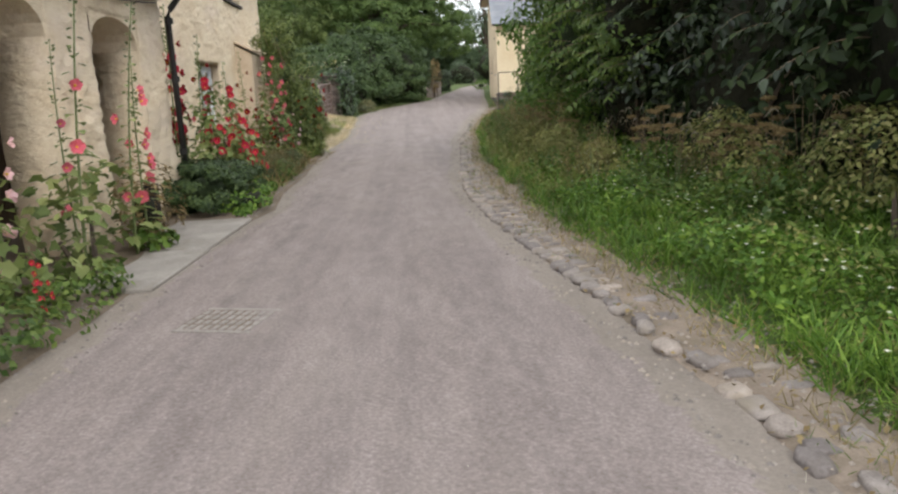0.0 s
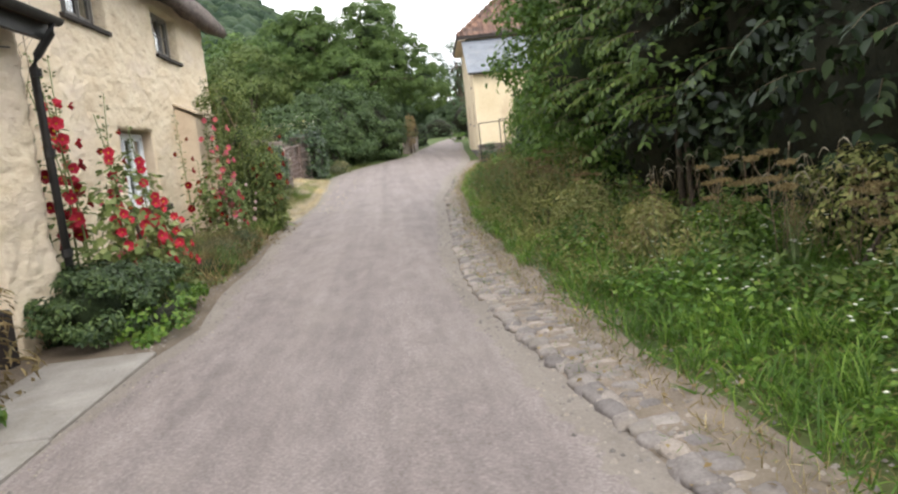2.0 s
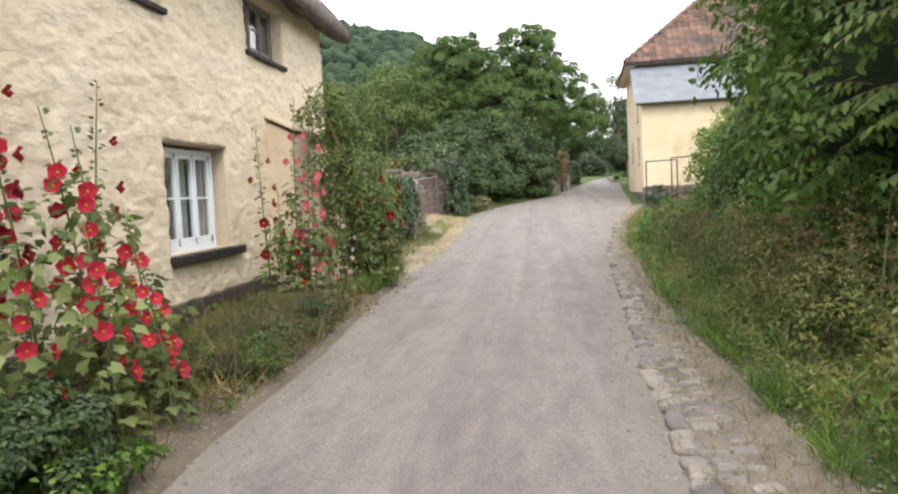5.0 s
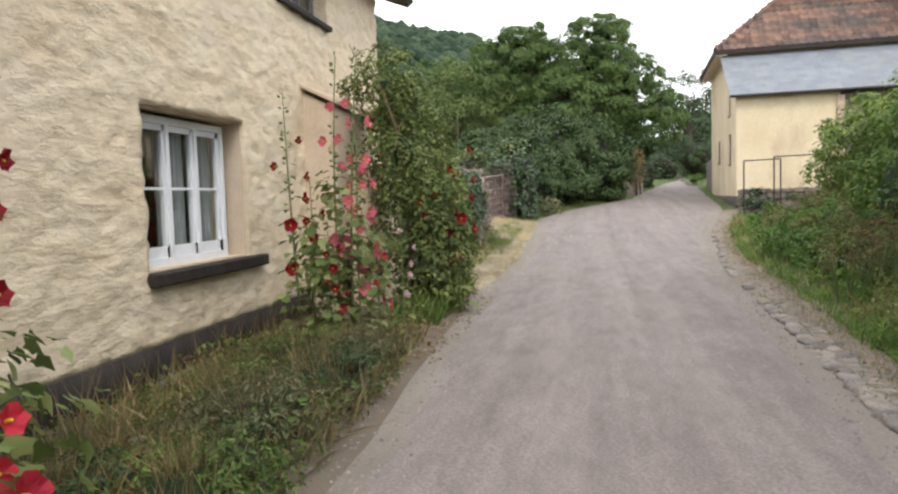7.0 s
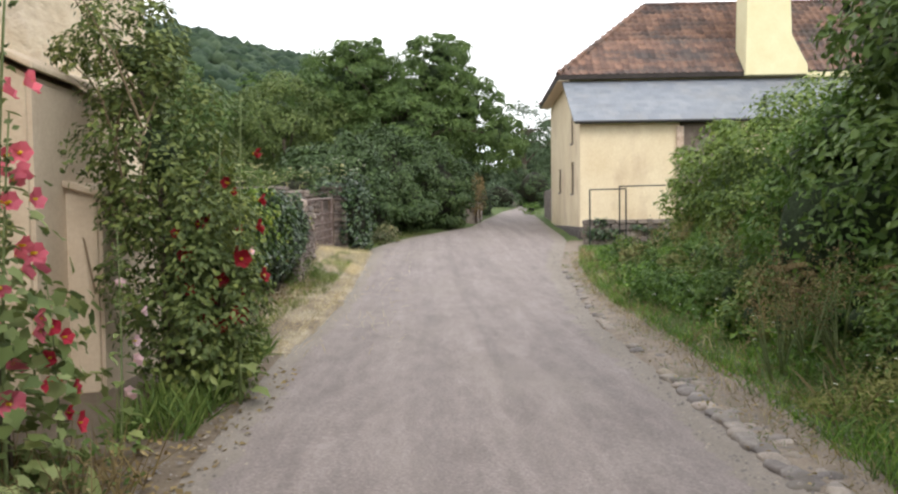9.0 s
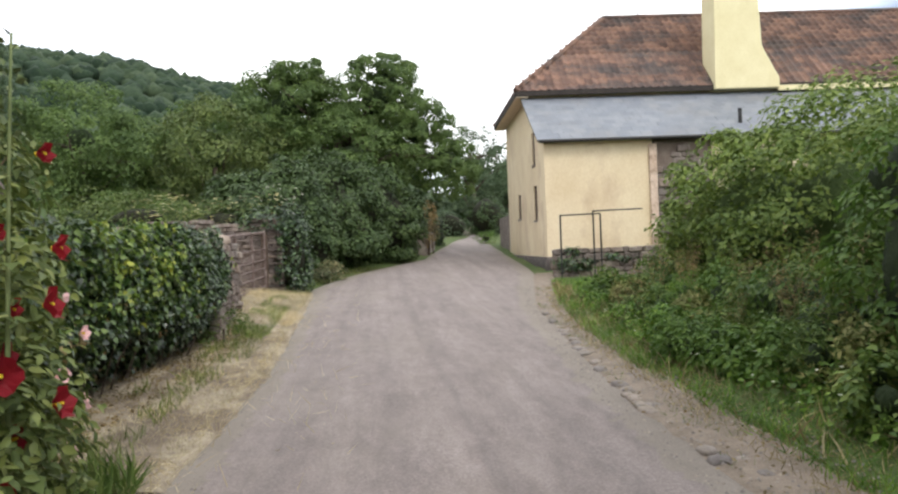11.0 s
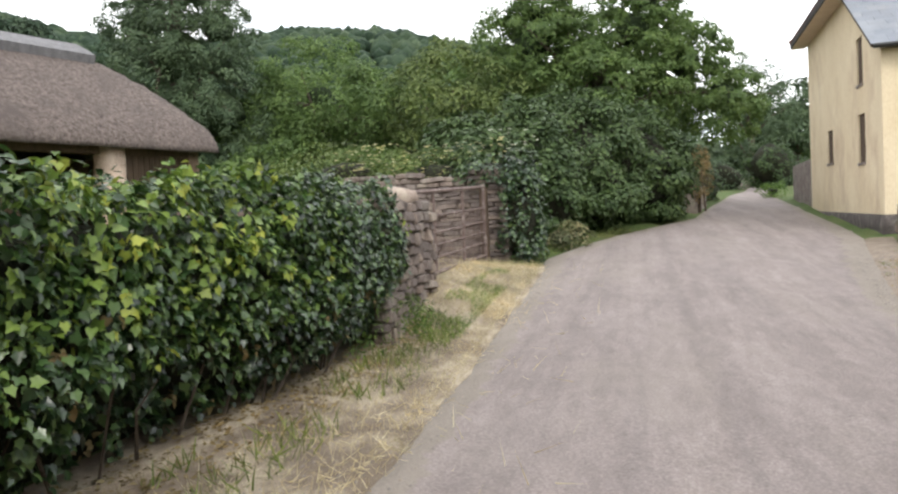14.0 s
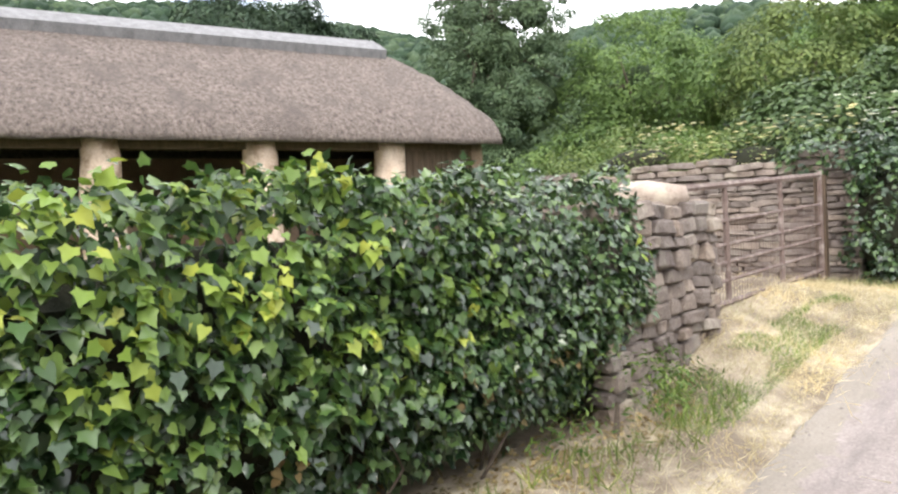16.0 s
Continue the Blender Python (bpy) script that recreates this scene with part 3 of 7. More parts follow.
strip(lambda y: interp(y, ROAD_L) - 1.35, lambda y: interp(y, ROAD_L) + 0.02, -6, 9.0, 0.15, 5, 0.003, M_EARTH, "bed_soil", "brown soil bed along the cottage wall", "soil", 0.02, 2)
strip(lambda y: interp(y, ROAD_L) - 1.9, lambda y: interp(y, ROAD_L) + 0.02, 9.0, 20.6, 0.15, 5, 0.003, M_EARTH, "bed_soil", "brown soil bed below the cottage wall", "soil", 0.02, 3)
strip(lambda y: interp(y, ROAD_L) - 1.9 - max(0, min(1.6, (y - 28) * 1.6)), lambda y: interp(y, ROAD_L) + 0.08, 20.2, 33.6, 0.12, 8, 0.004, M_STRAWBED, "straw_verge", "dry straw and dirt verge beside the ivy hedge", "verge", 0.07, 4)
strip(lambda y: interp(y, ROAD_R) - 0.004, lambda y: interp(y, COBBLE_OUT) + 0.14, -6, 36, 0.15, 4, 0.001, M_DIRT, "verge_dirt", "dusty dirt strip beside the cobbled edge", "verge", 0.05, 6, 0.0)

# ---------------------------------------------------------------- walls with openings


def wall_bm(place, u0, u1, z0, z1, holes, thick, step=0.12, rough=0.02, freq=2.6, rubbly=0.0):
    """A wall from u0 to u1 with rectangular holes (u0, u1, z0, z1); place(u, d, z) gives the world point at depth d behind the face."""
    us = set([u0, u1])
    zs = set([z0, z1])
    for a, b, c, d in holes:
        us |= {a, b}
        zs |= {c, d}

    def fill(vals):
        vals = sorted(vals)
        out = [vals[0]]
        for a, b in zip(vals, vals[1:]):
            n = max(1, round((b - a) / step))
            out += [a + (b - a) * i / n for i in range(1, n + 1)]
        return out
    us, zs = fill(us), fill(zs)

    def inside(u, z):
        return any(a < u < b and c < z < d for a, b, c, d in holes)

    bm = bmesh.new()
    grid = {}

    def vert(i, j, back):
        key = (i, j, back)
        if key not in grid:
            u, z = us[i], zs[j]
            d = thick if back else 0.0
            if not back:
                p = Vector((u * freq, z * freq * 1.25, 1.7))
                d -= rough * (noise.noise(p) + 0.6 * noise.noise(p * 2.3) + 0.35 * noise.noise(p * 5.1))
                if rubbly:
                    q = Vector((u * 4.2 + 0.5 * noise.noise(p), z * 8.0 + 0.6 * noise.noise(p * 1.3), 0.4))
                    near = noise.voronoi(q)[0]
                    d -= rubbly * (min(1.0, (near[1] - near[0]) * 2.6) - 0.6 + 0.5 * noise.noise(q * 0.37))
            grid[key] = bm.verts.new(place(u, d, z))
        return grid[key]
    solid_cell = [[not inside((us[i] + us[i + 1]) / 2, (zs[j] + zs[j + 1]) / 2) for j in range(len(zs) - 1)] for i in range(len(us) - 1)]

    def on(i, j):
        return 0 <= i < len(us) - 1 and 0 <= j < len(zs) - 1 and solid_cell[i][j]
    for i in range(len(us) - 1):
        for j in range(len(zs) - 1):
            if not on(i, j):
                continue
            for back in (0, 1):
                bm.faces.new([vert(i, j, back), vert(i + 1, j, back), vert(i + 1, j + 1, back), vert(i, j + 1, back)])
            for (di, dj, a, b) in ((-1, 0, (i, j), (i, j + 1)), (1, 0, (i + 1, j), (i + 1, j + 1)), (0, -1, (i, j), (i + 1, j)), (0, 1, (i, j + 1), (i + 1, j + 1))):
                if not on(i + di, j + dj):
                    bm.faces.new([vert(*a, 0), vert(*b, 0), vert(*b, 1), vert(*a, 1)])
    return bm


def casement(parent, place, u0, u1, z0, z1, lights, rows, curtain=True, paint=None, words="white painted timber casement window"):
    """A timber casement window: outer frame, mullions, sashes, panes, and the room's dark behind."""
    win = part("window", wframe_bm(place, u0, u1, z0, z1, lights), paint or M_WHITE, parent, words)
    w = (u1 - u0 - 0.10) / lights
    for i in range(lights):
        a, b = u0 + 0.05 + i * w, u0 + 0.05 + (i + 1) * w
        s = bmesh.new()
        for (p, q, r, t) in ((a + 0.0, b - 0.0, z1 - 0.11, z1 - 0.055), (a + 0.0, b - 0.0, z0 + 0.06, z0 + 0.16), (a, a + 0.055, z0 + 0.06, z1 - 0.055), (b - 0.055, b, z0 + 0.06, z1 - 0.055)):
            slab(s, place, p, q, r, t, 0.02, 0.055)
        for k in range(1, rows):
            zz = z0 + 0.16 + (z1 - 0.11 - z0 - 0.16) * k / rows
            slab(s, place, a + 0.05, b - 0.05, zz - 0.011, zz + 0.011, 0.025, 0.05)
        part("sash", s, paint or M_WHITE, win)
        for k in range(rows):
            lo = z0 + 0.16 + (z1 - 0.11 - z0 - 0.16) * k / rows
            hi = z0 + 0.16 + (z1 - 0.11 - z0 - 0.16) * (k + 1) / rows
            g = slab(bmesh.new(), place, a + 0.05, b - 0.05, lo, hi, 0.036, 0.040)
            pane = part("pane", g, M_GLASS, win, "clear glass pane")
            pane.visible_shadow = False
    if curtain:
        for (a, b) in ((u0 + 0.05, u0 + 0.30), (u1 - 0.46, u1 - 0.05), (u0 + 0.46, u0 + 0.90)):
            V, F, n = [], [], 26
            for i in range(n + 1):
                u = a + (b - a) * i / n
                d = 0.12 + 0.022 * math.sin(i * 1.5) + 0.01 * math.sin(i * 0.6)
                V += [place(u, d, z0 + 0.03), place(u, d * 0.98, z0 + (z1 - z0) * 0.62), place(u, d, z1 - 0.03)]
            for i in range(n):
                for k in range(2):
                    F.append((i * 3 + k, i * 3 + 3 + k, i * 3 + 4 + k, i * 3 + 1 + k))
            part("curtain", (np.array([tuple(v) for v in V]), np.array(F)), M_CURTAIN, win, "pale patterned net curtain", smooth=True)
    return win


def slab(bm, place, a, b, c, d, d0, d1):
    vs = [bm.verts.new(place(u, dd, z)) for dd in (d0, d1) for (u, z) in ((a, c), (b, c), (b, d), (a, d))]
    for f in ((0, 1, 2, 3), (7, 6, 5, 4), (0, 4, 5, 1), (1, 5, 6, 2), (2, 6, 7, 3), (3, 7, 4, 0)):
        bm.faces.new([vs[i] for i in f])
    return bm


def wframe_bm(place, u0, u1, z0, z1, lights):
    w = (u1 - u0 - 0.10) / lights
    gaps = [(u0 + 0.05 + i * w + 0.022 * (i > 0), u0 + 0.05 + (i + 1) * w - 0.022 * (i < lights - 1), z0 + 0.065, z1 - 0.06) for i in range(lights)]
    return wall_bm(place, u0, u1, z0, z1, gaps, 0.09, 9.0, 0.0)


# ---------------------------------------------------------------- the thatched cottage
HX = -2.75          # street face of the cottage


def house_at(u, d, z):
    return Vector((HX - d, u, z))


def inset(depth):
    return lambda u, d, z: Vector((HX - depth - d, u, z))


cottage = thing("cottage", (HX - 3, 15, 0.0), "cream limewashed thatched cottage with black plinth beside the lane", "house")
LOW = (14.86, 16.48, 0.83, 2.12)
UP1 = (13.45, 15.02, 3.56, 4.42)
UP2 = (17.42, 18.94, 3.56, 4.42)
part("street_wall", wall_bm(house_at, 10.3, 21.2, 0.28, 5.0, [LOW, UP1, UP2], 0.55, 0.045, 0.016, 3.0, 0.019), M_CREAM, cottage, "rough cream limewashed stone wall", smooth=True)
part("end_wall", wall_bm(lambda u, d, z: Vector((u, 21.2 - d, z)), -8.8, HX - 0.55, -0.2, 5.0, [], 0.5, 0.3, 0.02), M_CREAM, cottage, smooth=True)
part("rear_wall", box(-9.2, -8.8, 3, 21.2, -0.2, 5.0), M_CREAM, cottage)
part("near_wall", box(-8.8, HX, 2.6, 3.0, -0.2, 5.0), M_CREAM, cottage)
part("upper_street_wall", wall_bm(house_at, 3.0, 10.3, 2.4, 5.0, [], 0.5, 0.25, 0.02), M_CREAM, cottage, smooth=True)
part("plinth", wall_bm(lambda u, d, z: Vector((HX + 0.025 - d, u, z)), 10.3, 21.22, -0.25, 0.28, [], 0.5, 0.2, 0.015), M_TAR, cottage, "black tarred plinth", smooth=True)
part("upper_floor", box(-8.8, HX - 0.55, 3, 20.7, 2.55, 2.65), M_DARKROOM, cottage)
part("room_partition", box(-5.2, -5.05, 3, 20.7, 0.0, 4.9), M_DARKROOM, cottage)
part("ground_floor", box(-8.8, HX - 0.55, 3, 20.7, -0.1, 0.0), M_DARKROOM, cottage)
for a, b, c, d in (LOW,):
    part("reveal", wall_bm(inset(0.035), a - 0.02, b + 0.02, c - 0.02, d + 0.10, [(a + 0.012, b - 0.012, c + 0.02, d - 0.012)], 0.2, 0.5, 0.0), M_REVEAL, cottage)
    casement(cottage, inset(0.16), a + 0.09, b - 0.12, c + 0.02, d - 0.05, 3, 2)
    part("sill", box(HX - 0.2, HX + 0.085, a - 0.05, b + 0.26, c - 0.10, c + 0.005, 0.012), M_TAR, cottage, "thick dark slate window sill")
for a, b, c, d in (UP1, UP2):
    casement(cottage, inset(0.15), a + 0.05, b - 0.05, c + 0.01, d, 3, 2, False, M_GREYWOOD, "grey-brown leaded casement window")
    part("sill", box(HX - 0.2, HX + 0.06, a - 0.06, b + 0.05, c - 0.06, c + 0.005, 0.01), M_TAR, cottage, "dark slate window sill")


def thatch(profile, u0, u1, place, step=0.28, end_round=0.0, rough=0.035):
    """A thatched slope: the profile (out, z) swept along u, uneven to the touch."""
    bm = bmesh.new()
    n = max(2, int((u1 - u0) / step))
    rings = []
    for i in range(n + 1):
        u = u0 + (u1 - u0) * i / n
        ring = []
        for (o, z) in profile:
            k = rough * noise.noise(Vector((u * 1.6, o * 1.8, z * 1.8))) + rough * 0.6 * noise.noise(Vector((u * 5, o * 5, z * 5)))
            ring.append(bm.verts.new(place(u, o + k, z + k)))
        rings.append(ring)
    for a, b in zip(rings, rings[1:]):
        for k in range(len(profile)):
            k2 = (k + 1) % len(profile)
            bm.faces.new([a[k], b[k], b[k2], a[k2]])
    bm.faces.new(rings[0])
    bm.faces.new(list(reversed(rings[-1])))
    return bm


def dense(points, step=0.22):
    out = []
    for (a, b) in zip(points, points[1:]):
        L = math.hypot(b[0] - a[0], b[1] - a[1])
        n = max(1, round(L / step))
        out += [(a[0] + (b[0] - a[0]) * i / n, a[1] + (b[1] - a[1]) * i / n) for i in range(n)]
    return out + [points[-1]]


ROOF = dense([(0.02, 4.62), (0.38, 4.44), (0.47, 4.52), (0.44, 4.68), (0.20, 5.0), (-2.7, 8.2), (-3.2, 8.4), (-3.7, 8.2), (-6.6, 5.0), (-6.55, 4.55), (-6.0, 4.9), (-3.2, 7.7)], 0.3)
part("thatched_roof", thatch(ROOF, 2.0, 21.75, lambda u, o, z: Vector((HX + o, u, z))), M_THATCH, cottage, "thick weathered grey-brown thatched roof", smooth=True)

# stepped buttress against the wall
butt = bmesh.new()
for (x1, y0, y1, zt, drop) in ((HX + 0.36, 18.02, 19.55, 2.62, 0.20), (HX + 0.62, 18.5, 19.8, 1.72, 0.14)):
    vs = [butt.verts.new(p) for p in ((HX - 0.1, y0, -0.1), (x1, y0, -0.1), (x1, y1, -0.1), (HX - 0.1, y1, -0.1), (HX - 0.1, y0, zt + drop * 0.2), (x1, y0, zt - drop), (x1, y1, zt - drop), (HX - 0.1, y1, zt + drop * 0.2))]
    for f in ((0, 1, 5, 4), (1, 2, 6, 5), (2, 3, 7, 6), (3, 0, 4, 7), (4, 5, 6, 7), (3, 2, 1, 0)):
        butt.faces.new([vs[i] for i in f])
bmesh.ops.bevel(butt, geom=butt.edges[:], offset=0.03, segments=2, affect="EDGES")
part("buttress", butt, M_REVEAL, cottage, "stepped buff plaster buttress")
for (x1, y0, y1, zt) in ((HX + 0.41, 17.97, 19.6, 2.62), (HX + 0.67, 18.45, 19.85, 1.72)):
    cap = box(HX - 0.02, x1, y0, y1, 0, 0.055, 0.012)
    for v in cap.verts:
        v.co.z += zt + 0.035 - 0.20 * (v.co.x - HX) / (x1 - HX)
    part("coping", cap, M_REVEAL, cottage, "weathered sloping plaster coping")

# ---------------------------------------------------------------- the arched porch
PX = -1.8
porch = thing("porch", (PX - 0.6, 7, 0.0), "cream limewashed lean-to porch with arched openings and slate roof", "porch")
ARCHES = [(7.92, 9.12), (5.75, 7.02), (3.2, 4.5)]
SPRING, CROWN_Z = 1.92, 2.24


def porch_at(u, d, z):
    return Vector((PX - d - 0.04 * max(0, 1.2 - z), u, z))


holes = [(a, b, 0.0, CROWN_Z) for a, b in ARCHES]
part("front_wall", wall_bm(lambda u, d, z: Vector((PX - d + 0.05 * max(0, 1.0 - z), u, z)), 2.4, 10.02, 0.0, 2.78, holes, 0.5, 0.05, 0.02, 2.6, 0.02), M_CREAM, porch, "rough cream limewashed arcade wall", smooth=True)
for a, b in ARCHES:
    bm = bmesh.new()
    n = 12
    mid, half = (a + b) / 2, (b - a) / 2
    front, back = [], []
    for side in (0, 1):
        rowa = []
        for i in range(n + 1):
            t = math.pi * i / n
            u = mid - half * math.cos(t)
            z = SPRING + (CROWN_Z - 0.015 - SPRING) * math.sin(t) ** 0.8
            rowa.append((u, z))
        d = 0.004 if side == 0 else 0.496
        lowr = [bm.verts.new(porch_at(u, d, z)) for u, z in rowa]
        topr = [bm.verts.new(porch_at(u, d, CROWN_Z + 0.01)) for u, z in rowa]
        (front if side == 0 else back).extend([lowr, topr])
        for i in range(n):
            bm.faces.new([lowr[i], lowr[i + 1], topr[i + 1], topr[i]])
    for i in range(n):
        bm.faces.new([front[0][i], front[0][i + 1], back[0][i + 1], back[0][i]])
    part("arch_head", bm, M_CREAM, porch)
part("side_wall", wall_bm(lambda u, d, z: Vector((u, 10.02 - d, z)), HX, PX - 0.5, 0.0, 3.2, [], 0.35, 0.2, 0.02), M_CREAM, porch, smooth=True)
part("side_wall", box(HX - 1, PX - 0.5, 2.4, 2.7, 0, 3.2), M_CREAM, porch)
# Wall and floor colours are darkened to carry the shade inside the porch.
part("inner_wall", box(HX - 0.75, HX - 0.5, 2.7, 9.67, 0, 3.0), M_BOARD, porch, "inner wall in dark brown that carries the porch's shade")
part("porch_floor", box(HX - 0.5, PX + 0.02, 2.7, 9.67, -0.08, 0.03), M_EARTH, porch)
part("ceiling_boards", box(HX - 0.5, PX - 0.45, 2.7, 9.67, 2.62, 2.68), M_BOARD, porch)
for yy in (6.0, 8.1):
    for k in range(6):
        part("door_board", box(HX - 0.5, HX - 0.455, yy + k * 0.15, yy + k * 0.15 + 0.142, 0.04, 2.0, 0.006), M_BOARD, porch, "dark brown vertical door board")
part("brace", box(-0.05, 0.05, -0.7, 0.7, -0.05, 0.05, 0.01, turn=pose(HX - 0.38, 8.6, 1.55, 48, 0, 0)), M_BOARD, porch, "dark slanting timber brace")
roof_turn = math.degrees(math.atan2(0.62, 1.35))
for r in range(5):
    x0 = PX + 0.26 - r * 0.27
    z0 = 2.80 + r * 0.124
    for k in range(26):
        y0 = 2.3 + k * 0.30 + (0.15 if r % 2 else 0)
        part("slate", box(-0.33, 0.0, y0, y0 + 0.294, 0, 0.012, turn=pose(x0, 0, z0 + 0.012, 0, roof_turn, 0)), M_SLATE, porch)
part("roof_deck", box(-1.45, 0.0, 2.3, 10.15, -0.05, 0.0, turn=pose(PX + 0.24, 0, 2.79, 0, roof_turn, 0)), M_BOARD, porch)
part("fascia", box(PX + 0.17, PX + 0.215, 2.3, 10.16, 2.60, 2.80, 0.006), M_BLACK, porch, "black painted fascia board")
gut = bmesh.new()
gp = [(0.06 * math.cos(t), 0.06 * math.sin(t)) for t in [math.pi + math.pi * i / 8 for i in range(9)]]
ga = [[gut.verts.new((PX + 0.285 + r * a[0], y, 2.79 + r * a[1])) for a in gp] for y, r in ((2.3, 1.0), (10.2, 1.0), (10.2, 0.85), (2.3, 0.85))]
for q in range(4):
    A, B = ga[q], ga[(q + 1) % 4]
    for i in range(8):
        gut.faces.new([A[i], A[i + 1], B[i + 1], B[i]])
part("gutter", gut, M_BLACK, porch, "black half-round gutter")
pipe = thing("downpipe", (PX + 0.1, 10.06, 0.0), "black cast iron downpipe on the porch corner", "downpipe")
part("pipe", tube_bm([(PX + 0.285, 10.06, 2.74), (PX + 0.27, 10.06, 2.66), (PX + 0.12, 10.07, 2.48), (PX + 0.07, 10.07, 2.38), (PX + 0.09, 10.07, 0.05)], [0.038] * 5, 10), M_BLACK, pipe, smooth=True)
for zz in (0.7, 1.6, 2.3):
    part("collar", tube_bm([(PX + 0.085, 10.07, zz), (PX + 0.085, 10.07, zz + 0.07)], [0.05, 0.05], 10), M_BLACK, pipe)
wood_post = solid("wooden_post", box(PX - 0.02, PX + 0.11, 8.80, 8.93, 0.0, 0.46, 0.012), M_TAR, "short dark wooden post beside the porch", "post", kind="")
cable = solid("wall_cable", tube_bm([(PX + 0.03, 6.2 + 0.4 * i, 2.52 - 0.12 * math.sin(math.pi * i / 9)) for i in range(10)], [0.006] * 10, 5), M_BLACK, "thin black cable sagging along the wall", "cable", kind="")

# ---------------------------------------------------------------- paving, drain
for (x0, x1, y0, y1) in ((-1.52, -0.72, 5.75, 7.15), (-1.48, -0.74, 7.18, 8.86)):
    bm = box(x0, x1, y0, y1, -0.06, 0.022, 0.01)
    for v in bm.verts:
        if v.co.x > (x0 + x1) / 2:
            v.co.x += 0.07 * (v.co.y - 6) * 0.4
    solid("paving_slab", bm, M_SLAB, "large grey paving slab at the porch", "paving", "porch paving", kind="")
drain = thing("drain_cover", (0.04, 4.86, 0.02), "rusty grey cast iron drain grating set in the asphalt", "drain")
dz = ground_z(0.04, 4.86)
turn_d = pose(0.04, 4.86, dz, 0, 0, -14)
part("rim", box(-0.25, 0.25, 0.20, 0.235, -0.02, 0.007, 0.002, turn=turn_d), M_IRON, drain)
part("rim", box(-0.25, 0.25, -0.235, -0.20, -0.02, 0.007, 0.002, turn=turn_d), M_IRON, drain)
part("plate", box(-0.25, 0.25, -0.2, 0.2, -0.03, 0.0025, turn=turn_d), M_EARTH, drain)
for i in range(9):
    for j in range(4):
        part("bar", box(-0.235 + i * 0.053, -0.2 + i * 0.053, -0.19 + j * 0.097, -0.115 + j * 0.097, -0.01, 0.008, 0.002, turn=turn_d), M_IRON, drain)

# ---------------------------------------------------------------- the ochre barn with its lean-to
barn = thing("barn", (10, 41, 0.5), "ochre limewashed two-storey barn with clay tile and slate roofs", "house")
BR = pose(5.48, 36.6, 0, 0, 0, -3.7)        # local: x along the near wall, y away along the lane


def bw(x, y, z):
    return BR @ Vector((x, y, z))


LONG, DEEP, LEAN_D = 20.0, 8.9, 2.75
SLITS = [(1.5, 2.15, 2.22, 3.32), (1.6, 2.15, 4.0, 5.05), (5.2, 5.95, 2.4, 3.3)]
EAVE, LEAN_EAVE = 6.45, 4.50
part("lane_wall", wall_bm(lambda u, d, z: bw(d, u, z), LEAN_D, DEEP, 0.55, EAVE, [s for s in SLITS if s[0] > LEAN_D], 0.5, 0.3, 0.008), M_BARN, barn, "ochre limewashed wall")
lw = wall_bm(lambda u, d, z: bw(d, u, z), 0.0, LEAN_D, 0.55, 6.3, [s for s in SLITS if s[0] < LEAN_D], 0.5, 0.275, 0.012)
for v in lw.verts:
    q = BR.inverted() @ v.co
    top = LEAN_EAVE - 0.08 + (6.25 - LEAN_EAVE) * q.y / LEAN_D
    if q.z > top:
        q.z = top
        v.co = BR @ q
bmesh.ops.dissolve_degenerate(lw, dist=0.002, edges=lw.edges)
part("lean_to_side_wall", lw, M_BARN, barn)
part("lean_to_wall", wall_bm(lambda u, d, z: bw(u, d, z), 0.5, 3.25, 0.55, LEAN_EAVE - 0.02, [], 0.4, 0.25, 0.008), M_BARN, barn)
part("lean_to_rubble_wall", wall_bm(lambda u, d, z: bw(u, d + 0.03, z), 3.25, 5.05, 0.3, LEAN_EAVE - 0.02, [], 0.36, 0.2, 0.03), M_MORTAR, barn, "bare patch of rubble stone wall", smooth=True)
part("lean_to_wall", wall_bm(lambda u, d, z: bw(u, d, z), 5.05, LONG, 0.3, LEAN_EAVE - 0.02, [], 0.4, 0.25, 0.012), M_BARN, barn, "ochre limewashed wall", smooth=True)
part("pilaster", wall_bm(lambda u, d, z: bw(u, d - 0.08, z), 3.14, 3.36, 0.5, 4.3, [], 0.1, 0.2, 0.02), M_COB, barn, "stained plaster pilaster")
part("sign_plate", box(5.25, 5.55, -0.06, -0.03, 3.75, 4.1, 0.005, turn=BR), M_CREAM, barn, "small pale wall plaque")
part("main_wall", box(0.5, LONG, LEAN_D, LEAN_D + 0.5, 0.5, EAVE, turn=BR), M_BARN, barn)
part("far_wall", box(0.5, LONG, DEEP - 0.5, DEEP, 0.5, EAVE, turn=BR), M_BARN, barn)
part("end_wall", box(LONG - 0.4, LONG, 0, DEEP, 0.3, EAVE - 0.2, turn=BR), M_BARN, barn)
part("plinth", wall_bm(lambda u, d, z: bw(d - 0.03, u, z), -0.03, DEEP, 0.2, 1.05, [], 0.3, 0.3, 0.015), M_PLINTH, barn, "dark bare stone plinth", smooth=True)
part("plinth", wall_bm(lambda u, d, z: bw(u, d - 0.03, z), 0.28, 3.2, 0.3, 1.12, [], 0.28, 0.3, 0.02), M_PLINTH, barn, "dark bare stone plinth", smooth=True)
